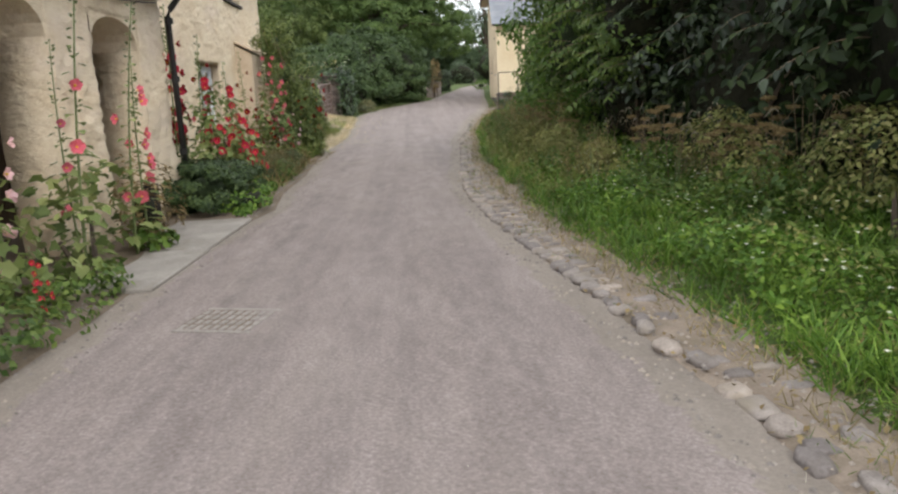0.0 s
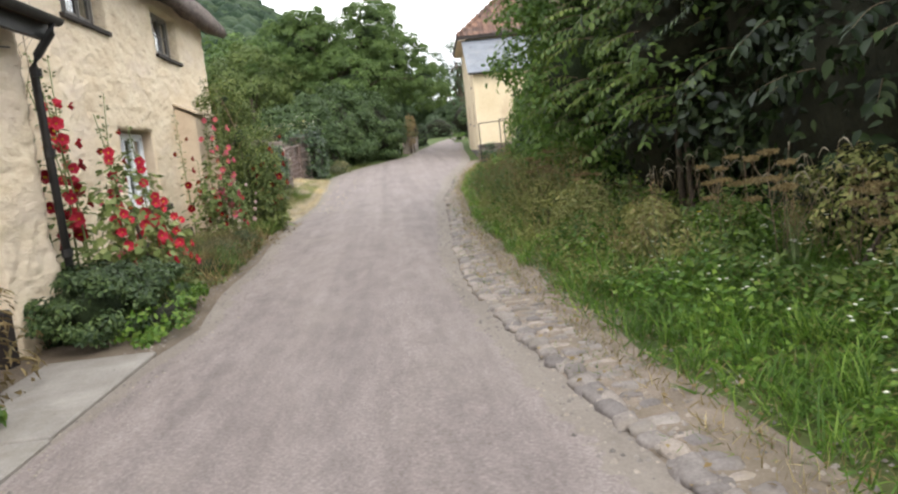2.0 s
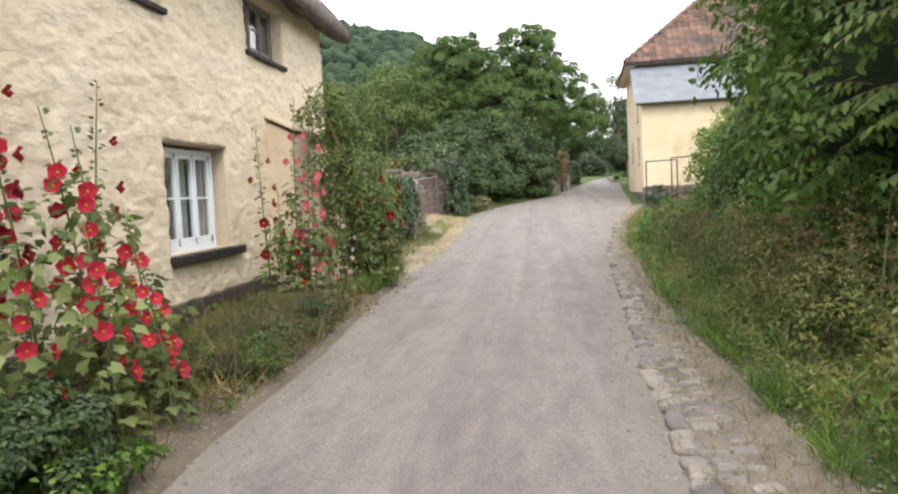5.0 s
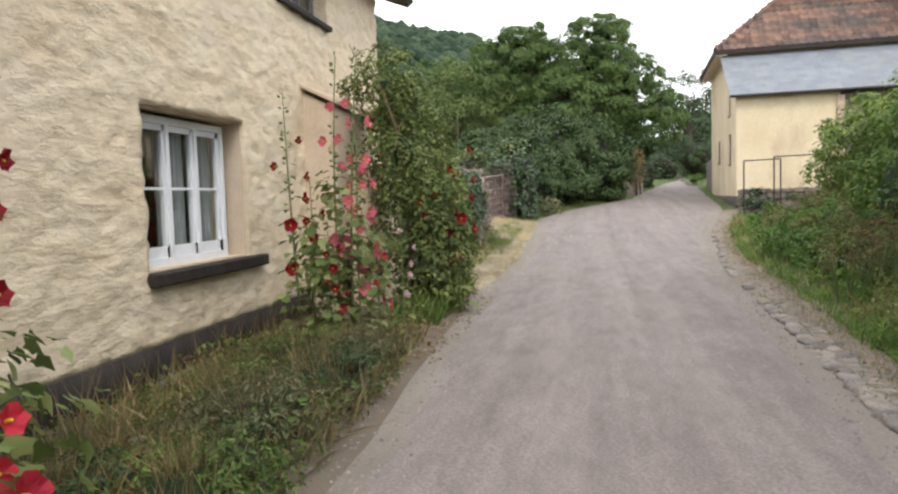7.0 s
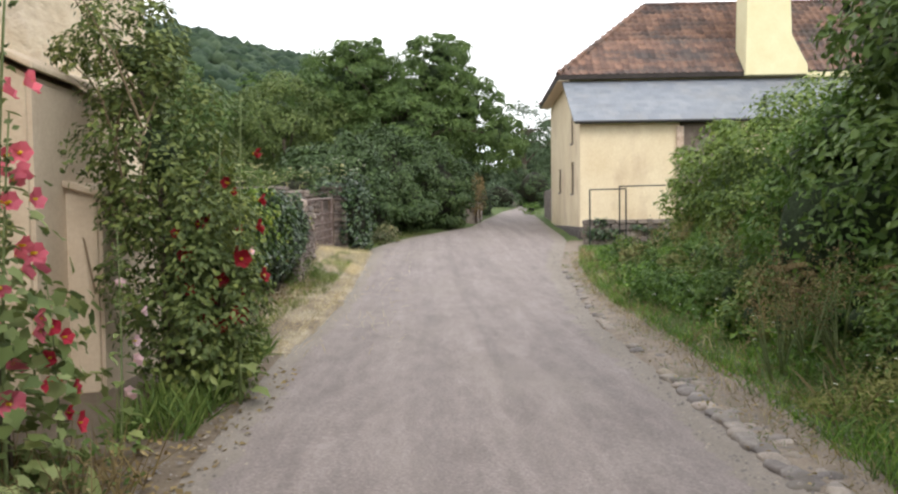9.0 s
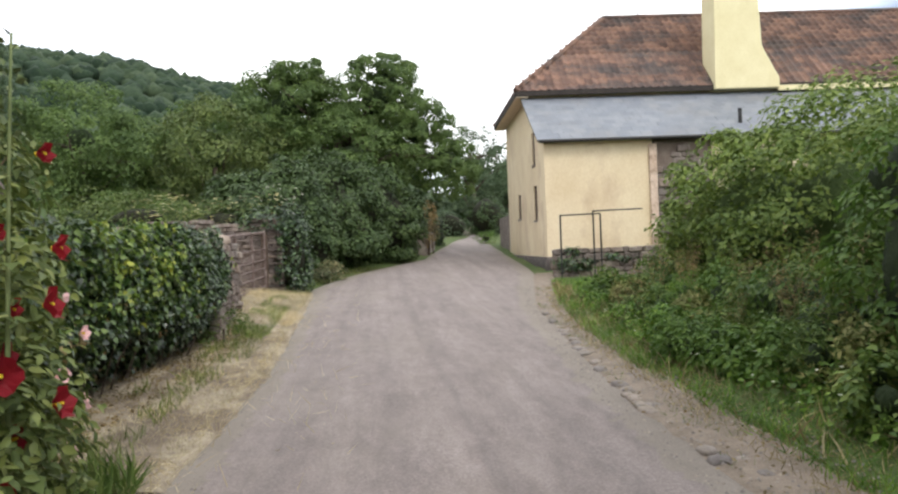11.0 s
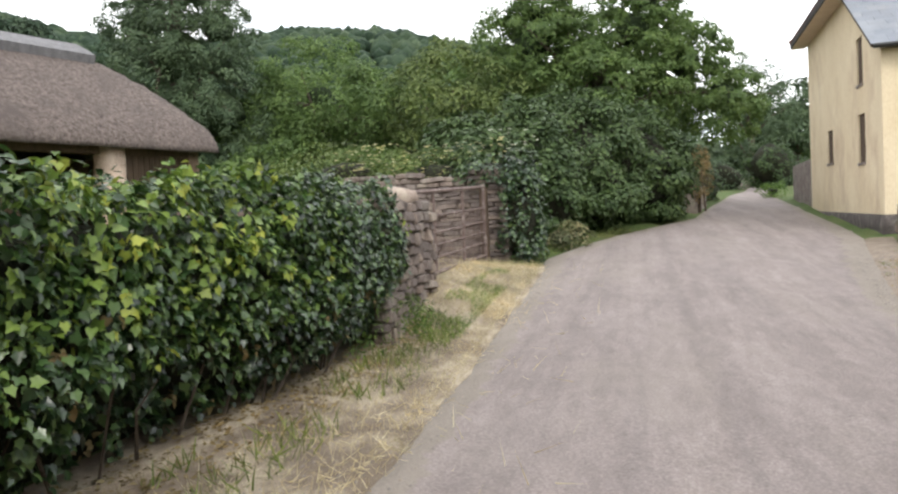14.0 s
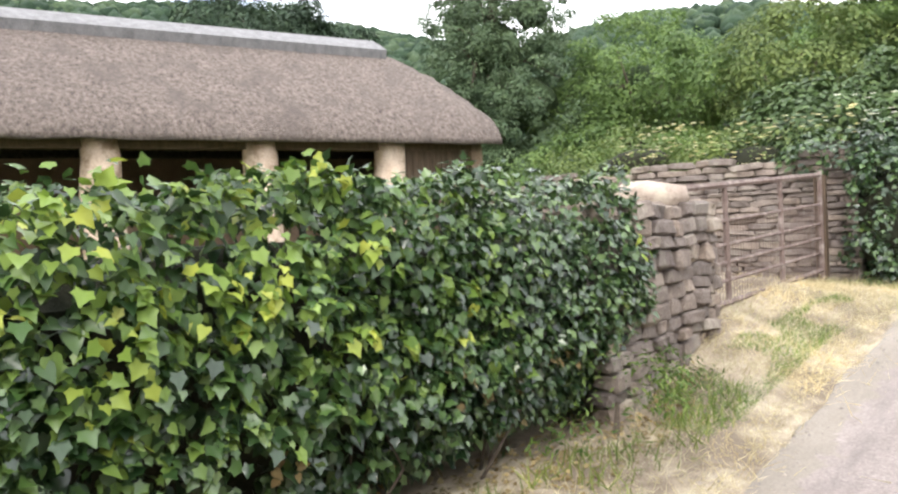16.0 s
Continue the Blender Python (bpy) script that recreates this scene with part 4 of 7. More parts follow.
for (a, b, c, d) in SLITS:
    # Dark panel almost flush with the wall, in place of the shaded opening.
    part("window", slab(bmesh.new(), lambda u, dd, z: bw(dd, u, z), a - 0.02, b + 0.02, c - 0.02, d + 0.02, 0.035, 0.08), M_BOARD, barn, "slit window, a dark flush panel in place of its shaded reveal")
    part("sill", slab(bmesh.new(), lambda u, dd, z: bw(dd, u, z), a - 0.03, b + 0.03, c - 0.06, c, -0.03, 0.05), M_STONES, barn)

# slate lean-to roof: courses of single slates
SL = math.hypot(LEAN_D + 0.25, 6.32 - LEAN_EAVE)
s_ang = math.degrees(math.atan2(6.32 - LEAN_EAVE, LEAN_D + 0.25))
part("slate_deck", box(-0.22, LONG, 0, SL, -0.07, -0.02, turn=BR @ pose(0, -0.25, LEAN_EAVE, s_ang, 0, 0)), M_BOARD, barn)
slate_me = to_mesh("slate", box(0, 0.345, 0, 0.42, 0, 0.011), Vector((0, 0, 0)))
slate_me.materials.append(M_SLATE)
for r in range(1, 11, 2):
    half = new("slate", slate_me)
    half.parent = barn
    m = BR @ pose(0, -0.25, LEAN_EAVE, s_ang, 0, 0) @ pose(-0.24, -0.04 + r * 0.305, 0.006, 2.2, 0, 0) @ Matrix.Diagonal((0.5, 1, 1, 1))
    m.translation -= barn.location
    half.matrix_basis = m
rest = []
for r in range(11):
    for k in range(58):
        m = BR @ pose(0, -0.25, LEAN_EAVE, s_ang, 0, 0) @ pose(-0.24 + k * 0.35 + (0.175 if r % 2 else 0), -0.04 + r * 0.305, 0.004 + 0.006 * RNG.random(), 2.2, 0, RNG.uniform(-0.4, 0.4))
        if k < 27:
            ob = new("slate", slate_me)
            ob.parent = barn
            m.translation -= barn.location
            ob.matrix_basis = m
        else:
            rest.append(m)
c8 = np.array([(x, y, z) for z in (0, 0.011) for (x, y) in ((0, 0), (0.345, 0), (0.345, 0.42), (0, 0.42))])
f6 = np.array([(0, 1, 5, 4), (1, 2, 6, 5), (2, 3, 7, 6), (3, 0, 4, 7), (4, 5, 6, 7), (3, 2, 1, 0)])
part("slates", join(*[(np.array([tuple(m @ Vector(p)) for p in c8]), f6) for m in rest]), M_SLATE, barn, kind="stuff")
part("lean_to_gutter", tube_bm([bw(-0.2, -0.3, LEAN_EAVE - 0.05), bw(LONG, -0.3, LEAN_EAVE - 0.05)], [0.05, 0.05], 8), M_BLACK, barn, "dark gutter")
part("vent_pipe", tube_bm([bw(6.14, 0.4, 4.7), bw(6.14, 0.4, 5.35)], [0.06, 0.06], 8), M_BLACK, barn, "short dark vent pipe")

# clay tile hipped roof
OV = 0.42
MID = (LEAN_D + DEEP) / 2
RIDGE_Z, HIP = 9.85, 3.5
e0 = EAVE + 0.05


def roof_deck():
    bm = bmesh.new()
    a, b, c, d = [bm.verts.new(bw(*p)) for p in ((-OV, LEAN_D - 0.28, e0), (LONG + 0.3, LEAN_D - 0.28, e0), (LONG + 0.3, DEEP + OV, e0 - 0.15), (-OV, DEEP + OV, e0 - 0.15))]
    r0, r1 = bm.verts.new(bw(HIP, MID, RIDGE_Z)), bm.verts.new(bw(LONG + 0.3, MID, RIDGE_Z))
    for f in ((a, b, r1, r0), (d, a, r0), (c, d, r0, r1), (b, c, r1), (d, c, b, a)):
        bm.faces.new(f)
    return bm


part("roof_deck", roof_deck(), M_TILES, barn)
part("eave_board", box(-OV, LONG, LEAN_D - 0.32, LEAN_D - 0.27, e0 - 0.16, e0 + 0.02, 0.01, turn=BR), M_TAR, barn, "dark eave board")
part("eave_board", box(-OV - 0.03, -OV + 0.02, LEAN_D - 0.3, DEEP + OV, e0 - 0.18, e0 + 0.0, 0.01, turn=BR), M_TAR, barn, "dark eave board")
part("soffit", box(-OV, 0.0, LEAN_D - 0.28, DEEP + OV, e0 - 0.2, e0 - 0.17, turn=BR), M_REVEAL, barn)


def pantile():
    bm = bmesh.new()
    n = 6
    rows = []
    for y, lift in ((0, 0.02), (0.36, 0.0)):
        rows.append([bm.verts.new((0.27 * i / n, y, lift + 0.028 * math.sin(2 * math.pi * i / n + 0.6))) for i in range(n + 1)])
    edge = [bm.verts.new((0.27 * i / n, 0, -0.02 + 0.028 * math.sin(2 * math.pi * i / n + 0.6))) for i in range(n + 1)]
    for i in range(n):
        bm.faces.new([rows[0][i], rows[0][i + 1], rows[1][i + 1], rows[1][i]])
        bm.faces.new([edge[i], edge[i + 1], rows[0][i + 1], rows[0][i]])
    return bm


tile_me = to_mesh("pantile", pantile(), Vector((0, 0, 0)))
tile_me.materials.append(M_TILE)
tv = np.array([tuple(v.co) for v in tile_me.vertices])
tf = np.array([tuple(p.vertices) for p in tile_me.polygons])
t_run, t_rise = MID - LEAN_D + 0.28, RIDGE_Z - e0
t_len = math.hypot(t_run, t_rise)
t_ang = math.degrees(math.atan2(t_rise, t_run))
rest, single = [], 0
rows_n = int(t_len / 0.30)
for r in range(rows_n):
    along = r * t_len / rows_n
    x_lo = -OV + (HIP + OV) * along / t_len
    k0 = int(math.ceil((x_lo + OV) / 0.262))
    for k in range(k0, 76):
        m = BR @ pose(0, LEAN_D - 0.28, e0 + 0.015, t_ang, 0, 0) @ pose(-OV + k * 0.262, along - 0.03, 0.012 + 0.008 * RNG.random(), 1.5, 0, RNG.uniform(-0.8, 0.8))
        if single < 300 and r < 7:
            if k > 43:
                rest.append(m)
                continue
            ob = new("pantile", tile_me)
            ob.parent = barn
            m.translation -= barn.location
            ob.matrix_basis = m
            single += 1
        else:
            rest.append(m)
h_run, h_ang = HIP + OV, math.degrees(math.atan2(RIDGE_Z - e0, HIP + OV))
h_len = math.hypot(h_run, RIDGE_Z - e0)
half0 = (DEEP + OV - LEAN_D + 0.28) / 2
for r in range(int(h_len / 0.30)):
    w = half0 * (1 - r * 0.30 / h_len)
    for k in range(int(2 * w / 0.262)):
        rest.append(BR @ pose(-OV, MID, e0 + 0.01, 0, 0, -90) @ pose(0, 0, 0, h_ang, 0, 0) @ pose(-w + k * 0.262, r * 0.30 - 0.03, 0.012, 1.5, 0, 0))
part("pantiles", join(*[(tv @ np.array(m.to_3x3()).T + np.array(m.translation), tf) for m in rest]), M_TILES, barn, kind="stuff")
for (p, q) in (((HIP, MID, RIDGE_Z + 0.03), (LONG + 0.3, MID, RIDGE_Z + 0.03)), ((-OV, LEAN_D - 0.28, e0 + 0.03), (HIP, MID, RIDGE_Z + 0.03)), ((-OV, DEEP + OV, e0), (HIP, MID, RIDGE_Z + 0.03))):
    n = 24
    part("ridge_tiles", tube_bm([bw(*(p[i] + (q[i] - p[i]) * k / n for i in range(3))) for k in range(n + 1)], [0.10 if k % 2 else 0.115 for k in range(n + 1)], 7), M_TILE, barn, smooth=False)
ch = bmesh.new()
cx0 = 6.2
prof = [(cx0, 6.35), (8.4, 6.35), (8.4, 6.7), (7.8, 7.75), (7.72, 10.9), (cx0 + 0.08, 10.9), (cx0 + 0.03, 7.2)]
fa = [ch.verts.new(bw(x, LEAN_D - 0.45, z)) for x, z in prof]
ba = [ch.verts.new(bw(x, LEAN_D + 0.6, z)) for x, z in prof]
ch.faces.new(fa)
ch.faces.new(list(reversed(ba)))
for i in range(len(prof)):
    j = (i + 1) % len(prof)
    ch.faces.new([fa[i], fa[j], ba[j], ba[i]])
bmesh.ops.bevel(ch, geom=ch.edges[:], offset=0.03, segments=1, affect="EDGES")
part("chimney", ch, M_PALE, barn, "broad pale yellow chimney stack")
part("flashing", box(8.4, LONG, LEAN_D - 0.33, LEAN_D - 0.2, 6.28, 6.45, turn=BR), M_PALE, barn)
part("aerial", tube_bm([bw(4.8, MID, RIDGE_Z), bw(4.8, MID, RIDGE_Z + 0.55)], [0.02, 0.015], 6), M_BLACK, barn)


# ---------------------------------------------------------------- rubble walls
def stone_mesh(seed):
    r = random.Random(seed)
    bm = bmesh.new()
    bmesh.ops.create_cube(bm, size=1.0)
    bmesh.ops.bevel(bm, geom=bm.edges[:], offset=0.16, segments=1, affect="EDGES")
    for v in bm.verts:
        v.co += Vector((r.uniform(-1, 1), r.uniform(-1, 1), r.uniform(-1, 1))) * 0.07
    me = to_mesh("stone", bm, Vector((0, 0, 0)))
    return me


STONES = [stone_mesh(i) for i in range(7)]
for me in STONES:
    me.materials.append(M_STONE)


def cobble_mesh(seed):
    r = random.Random(seed)
    bm = bmesh.new()
    bmesh.ops.create_icosphere(bm, subdivisions=2, radius=0.56)
    for v in bm.verts:
        q = v.co
        q = Vector(tuple(math.copysign(abs(c / 0.56) ** 0.55, c) * 0.5 for c in q))
        v.co = q * (1 + 0.34 * noise.noise(q * 2.2 + Vector((seed * 3.1, r.random(), 0))))
    return to_mesh("cobble", bm, Vector((0, 0, 0)), True)


COBBLES = [cobble_mesh(i + 20) for i in range(8)]
for me in COBBLES:
    me.materials.append(M_COBBLE)


def lay(parent, me, name, m):
    ob = new(name, me)
    ob.parent = parent
    m = m.copy()
    m.translation -= root_place(parent)
    ob.matrix_basis = m
    return ob


def rubble(parent, place, u0, u1, z0, z1, course, length, thick, top=None, wild=1.0):
    """Courses of single stones; place(u, z) gives the matrix of the face there."""
    z = z0
    while z < z1 - 0.03:
        h = course * RNG.uniform(0.75, 1.35)
        u = u0 + RNG.uniform(-0.1, 0.0)
        while u < u1:
            L = length * RNG.uniform(0.6, 1.5)
            L = min(L, u1 - u + 0.04)
            lim = top(u) if top else z1
            if z + h * 0.5 < lim and L > 0.04:
                m = place(u + L / 2, z + h / 2) @ pose(0, RNG.uniform(-0.035, 0.025) * wild, 0, RNG.uniform(-5, 5) * wild, RNG.uniform(-5, 5) * wild, RNG.uniform(-6, 6) * wild) @ Matrix.Diagonal((L * 0.97, thick, h * RNG.uniform(0.95 - 0.12 * (wild - 1), 0.95 + 0.25 * (wild - 1)), 1))
                lay(parent, RNG.choice(STONES), "stone", m)
            u += L
        z += h


pier = thing("stone_gate_pier", (-2.45, 28.5, 0.1), "rough lichened stone pier at the end of the ivy wall", "pier")
part("core", box(-2.95, -2.22, 27.5, 29.33, 0.0, 1.70, 0.05), M_MORTAR, pier)
rubble(pier, lambda u, z: pose(-2.25, u, z + 0.05 * noise.noise(Vector((u * 2.5, z, 0))), 0, 0, 90), 27.3, 29.38, 0.0, 1.74, 0.125, 0.27, 0.2, wild=1.6)
rubble(pier, lambda u, z: pose(u, 29.34, z + 0.05 * noise.noise(Vector((u * 2.5, z, 4)))), -3.0, -2.2, 0.1, 1.74, 0.13, 0.27, 0.2, wild=1.6)
part("cap_stone", lump(-2.52, 28.8, 1.72, 0.33, 0.52, 0.2, 0.3, 1.9, 2), M_STONES, pier, "rounded lichened cap stone", smooth=True)

slate_wall = thing("dry_stone_wall", (-5, 34.15, 0.3), "weathered dry stone wall of thin flat stones behind the gate", "wall")
part("core", box(-9.5, -2.0, 34.1, 34.5, 0.2, 2.22), M_MORTAR, slate_wall)
rubble(slate_wall, lambda u, z: pose(u, 34.09, z), -7.2, -1.95, 0.45, 2.42, 0.085, 0.36, 0.16, top=lambda u: 2.34 + 0.05 * math.sin(u * 2.3))
rubble(slate_wall, lambda u, z: pose(-1.98, u, z, 0, 0, 90), 34.05, 34.6, 0.3, 2.36, 0.14, 0.3, 0.16)

rubble(barn, lambda u, z: BR @ pose(u, 0.05, z, 0, 0, 0), 3.4, 5.05, 0.75, 4.15, 0.2, 0.32, 0.16, top=lambda u: 3.95 + 0.25 * math.sin(u * 5.0), wild=1.3)
low_wall = thing("low_rubble_wall", (6.4, 35.0, 0.5), "low dark rubble wall in front of the barn", "wall")
part("core", box(5.28, 8.3, 34.9, 35.3, 0.2, 1.22, 0.05), M_MORTAR, low_wall)
rubble(low_wall, lambda u, z: pose(u, 34.9, z), 5.2, 8.3, 0.35, 1.32, 0.15, 0.28, 0.16, wild=1.4)
for (x0, x1) in ((5.2, 6.27), (6.08, 7.75)):
    rail = thing("handrail", (x0, 33.95, 0.4), "thin dark iron handrail by the low wall", "railing", "barn handrails")
    zt = 2.17 if x0 < 5.5 else 2.26
    for xx in ((x0, x1) if x0 < 5.5 else (x0,)):
        part("post", tube_bm([(xx, 33.95, 0.35), (xx, 33.95, zt)], [0.022, 0.022], 6), M_BLACK, rail)
    part("top_rail", tube_bm([(x0, 33.95, zt), (x1, 33.95 + (0.0 if x0 < 5.5 else 0.9), zt + (0.02 if x0 < 5.5 else 0.06))], [0.022, 0.022], 6), M_BLACK, rail)

# ---------------------------------------------------------------- field gate
gate = thing("field_gate", (-2.35, 29.0, 0.5), "rusty iron field gate with rails and wire mesh, closed", "gate")
gy0, gy1, gz0, gz1 = 29.05, 33.62, 0.62, 1.80
gxp = -2.42


def bar(name, p, q, r, label=""):
    part(name, tube_bm([p, q], [r, r], 6), M_RUST, gate, label)


def gpt(y, z):
    k = (y - gy0) / (gy1 - gy0)
    return (gxp + 0.12 * k, y, z + (0.07 + 0.11 * (z - gz0)) * k)


bar("top_rail", gpt(gy0, gz1), gpt(gy1, gz1), 0.036, "thick pale rusty top rail")
bar("bottom_rail", gpt(gy0, gz0), gpt(gy1, gz0), 0.032)
for z in (0.84, 1.02, 1.2, 1.44):
    bar("rail", gpt(gy0, z), gpt(gy1, z), 0.02)
for k, y in enumerate((gy0, 30.3, 32.0, gy1)):
    bar("stile" if k in (0, 3) else "upright", gpt(y, gz0 - (0.1 if k in (0, 3) else 0)), gpt(y, gz1 + (0.05 if k in (0, 3) else 0)), 0.036 if k in (0, 3) else 0.03)
wires = []
for i in range(60):
    y = gy0 + (gy1 - gy0) * (i + 0.5) / 60
    a, b = gpt(y, gz0), gpt(y, 1.44)
    wires.append((np.array([(a[0] + dx, a[1] + dy, zz) for zz in (a[2], b[2]) for dx, dy in ((-0.003, -0.003), (0.003, -0.003), (0.003, 0.003), (-0.003, 0.003))]), np.array([(0, 1, 5, 4), (1, 2, 6, 5), (2, 3, 7, 6), (3, 0, 4, 7)])))
part("wire_mesh", join(*wires), M_RUST, gate, "thin vertical gate wires", kind="stuff")
part("hinge_post", box(gxp + 0.03, gxp + 0.17, gy1 + 0.04, gy1 + 0.18, 0.3, 2.0, 0.015), M_BOARD, gate, "weathered wooden hinge post")

# ---------------------------------------------------------------- thatched cart shed
shed = thing("cart_shed", (-11.5, 29, 0.6), "open-fronted cart shed with round cob pillars and thatched roof", "shed")
SA = math.atan2(0.31, 0.95)
SM = Matrix(((-math.sin(SA), -math.cos(SA), 0, -9.3), (-math.cos(SA), math.sin(SA), 0, 35.9), (0, 0, 1, 0), (0, 0, 0, 1)))   # local: x along the front to the near end, y back, z up


def sw(u, v, z):
    return SM @ Vector((u, v, z))


SE = 3.42


def shed_roof():
    """A hipped thatch with rounded eaves and a hip that bulges at its far end."""
    bm = bmesh.new()
    U1 = 26.0
    prof = [(0.55, -0.02, 1), (0.10, -0.12, 1), (-0.02, -0.12, 1), (0.0, 0.0, 1), (0.10, 0.20, 1), (0.30, 0.44, 1)]
    ridge_v, ridge_z = 3.2, 2.55
    for i in range(1, 15):
        t = i / 14
        prof.append((0.30 + (ridge_v - 0.30) * t, 0.46 + (ridge_z - 0.46) * (1 - (1 - t) ** 1.25), 1))
    us = [0.0, 0.1, 0.25, 0.45, 0.7, 1.0, 1.3, 1.6, 1.9, 2.2, 2.5] + list(np.arange(2.8, U1, 0.35))
    rings = []
    for u in us:
        ring = []
        hip = 1.0 if u > 1.9 else 0.10 + 0.90 * math.sin(min(1.0, u / 1.9) * math.pi / 2) ** 0.9
        for (v, dz, _) in prof:
            z = dz if dz < 0.25 else min(dz, 0.25 + (ridge_z - 0.25) * hip)
            k = 0.035 * noise.noise(Vector((u * 1.7, v * 1.7, dz * 2))) + 0.02 * noise.noise(Vector((u * 6, v * 6, dz * 6)))
            ring.append(bm.verts.new(sw(u, v + k, SE + z + k)))
        for (v, dz) in ((5.6, 0.5), (6.3, 0.1), (6.2, -0.1), (3.2, 2.2 * hip - 0.1)):
            ring.append(bm.verts.new(sw(u, v, SE + min(dz, 0.1 + (ridge_z - 0.2) * hip))))
        rings.append(ring)
    for a, b in zip(rings, rings[1:]):
        for k in range(len(a)):
            k2 = (k + 1) % len(a)
            bm.faces.new([a[k], b[k], b[k2], a[k2]])
    bm.faces.new(rings[0])
    bm.faces.new(list(reversed(rings[-1])))
    return bm


part("thatched_roof", shed_roof(), M_THATCH, shed, "thick weathered brown thatch with rounded eaves", smooth=True)
rd = bmesh.new()
rr = []
for u in list(np.arange(1.5, 26, 0.5)):
    k = 0.02 * noise.noise(Vector((u * 2, 0, 5)))
    ring = [rd.verts.new(sw(u, v, SE + z + k)) for v, z in ((2.52, 2.20), (2.44, 2.40), (2.8, 2.60), (3.2, 2.80), (3.5, 2.68), (3.8, 2.45), (3.2, 2.2))]
    rr.append(ring)
for a, b in zip(rr, rr[1:]):
    for k in range(7):
        rd.faces.new([a[k], b[k], b[(k + 1) % 7], a[(k + 1) % 7]])
rd.faces.new(rr[0])
rd.faces.new(list(reversed(rr[-1])))
part("ridge_cap", rd, M_RIDGE, shed, "grey block-cut ridge cap")
for u in (2.5, 5.3, 8.1, 10.9, 13.7, 16.5):
    pts = [(u + 0.03 * RNG.uniform(-1, 1), 0.62, 0.3 + (SE - 0.35) * i / 9) for i in range(10)]
    bm = tube_bm([sw(*p) for p in pts], [0.40 - 0.085 * (i / 9) + 0.012 * RNG.uniform(-1, 1) for i in range(10)], 18, 0.05)
    part("pillar", bm, M_COB, shed, "round pinkish cob pillar, patchy limewash", smooth=True)
part("lintel", box(0.3, 26, 0.5, 0.75, SE - 0.22, SE - 0.02, turn=SM), M_BOARD, shed, "dark timber lintel")
part("rear_wall", box(0.3, 26, 5.4, 5.9, 0.2, SE + 0.1, turn=SM), M_COBWALL, shed)
part("end_wall", box(0.25, 0.6, 0.6, 5.6, 0.2, SE + 0.05, turn=SM), M_COBWALL, shed)
part("near_end_wall", box(25.6, 26, 0.6, 5.6, 0.2, SE + 0.05, turn=SM), M_COBWALL, shed)
part("low_cob_wall", wall_bm(lambda u, d, z: sw(u, 2.6 + d, z), 2.6, 25, 0.2, 2.35, [], 0.4, 0.3, 0.03), M_COBWALL, shed, "low brown cob wall inside the shed", smooth=True)
for k in range(12):
    part("wall_board", box(0.55 + k * 0.145, 0.688 + k * 0.145, 0.55, 0.585 + 0.008 * (k % 3), 0.4, SE - 0.2, 0.004, turn=SM), M_BOARD, shed, "brown vertical weatherboard")
part("corner_post", box(0.2, 0.52, 0.5, 0.85, 0.2, SE - 0.05, 0.02, turn=SM), M_COBWALL, shed, "reddish brick corner")

# ---------------------------------------------------------------- cobbled edge
kerb = thing("cobbled_edge", (2.4, 12, 0.0), "edge of worn pale cobblestones along the lane", "kerb", kind="structure")
laid, far_stones = 0, []
y = -2.0
while y < 30:
    a, b = interp(y, ROAD_R), interp(y, COBBLE_OUT)
    dens = 1.0 if y < 17 else 0.2
    row = max(1, int((b - a) / 0.135)) if y > 5 else 3
    for k in range(row):
        if y > 19 and RNG.random() < 0.65:
            continue
        if k > 0 and RNG.random() > dens * (0.9 if y > 5 else 0.35):
            continue
        big = k == 0
        L = (RNG.uniform(0.13, 0.24) if y > 5 else RNG.uniform(0.10, 0.20)) if big else RNG.uniform(0.07, 0.125)
        if y < 5 and RNG.random() < 0.22:
            continue
        if y < 5 and big:
            L *= 0.95
        W = RNG.uniform(0.11, 0.16) if big else RNG.uniform(0.11, 0.17)
        x = a + 0.05 + k * 0.13 + RNG.uniform(-0.03, 0.03)
        if y < 5:
            W *= 0.85
            x += RNG.uniform(-0.05, 0.06)
        yy = y + RNG.uniform(-0.04, 0.04)
        h = RNG.uniform(0.06, 0.085)
        m = pose(x, yy, ground_z(x, yy) - h * RNG.uniform(0.26, 0.44) + (0.008 if y < 5 else 0.0), RNG.uniform(-5, 5), RNG.uniform(-6, 6), RNG.uniform(-12, 12)) @ Matrix.Diagonal((W, L, h, 1))
        if laid < 300 and y > 1.0:
            lay(kerb, RNG.choice(COBBLES), "cobblestone", m)
            laid += 1
        else:
            far_stones.append((RNG.choice(COBBLES), m))
    y += 0.118 if y > 5 else 0.17
M_COBBLES = surface("worn_cobbles", (0.18, 0.155, 0.142), (0.33, 0.295, 0.272), (0.22, 0.19, 0.15), 8, 60, 0.88, 0.4, 40, 0.006, random_by="island", patch_scale=3)
pieces = bmesh.new()
for me, m in far_stones:
    n0 = len(pieces.verts)
    pieces.from_mesh(me)
    pieces.verts.ensure_lookup_table()
    for v in pieces.verts[n0:]:
        v.co = m @ v.co
part("cobblestones", pieces, M_COBBLES, kerb, kind="stuff")


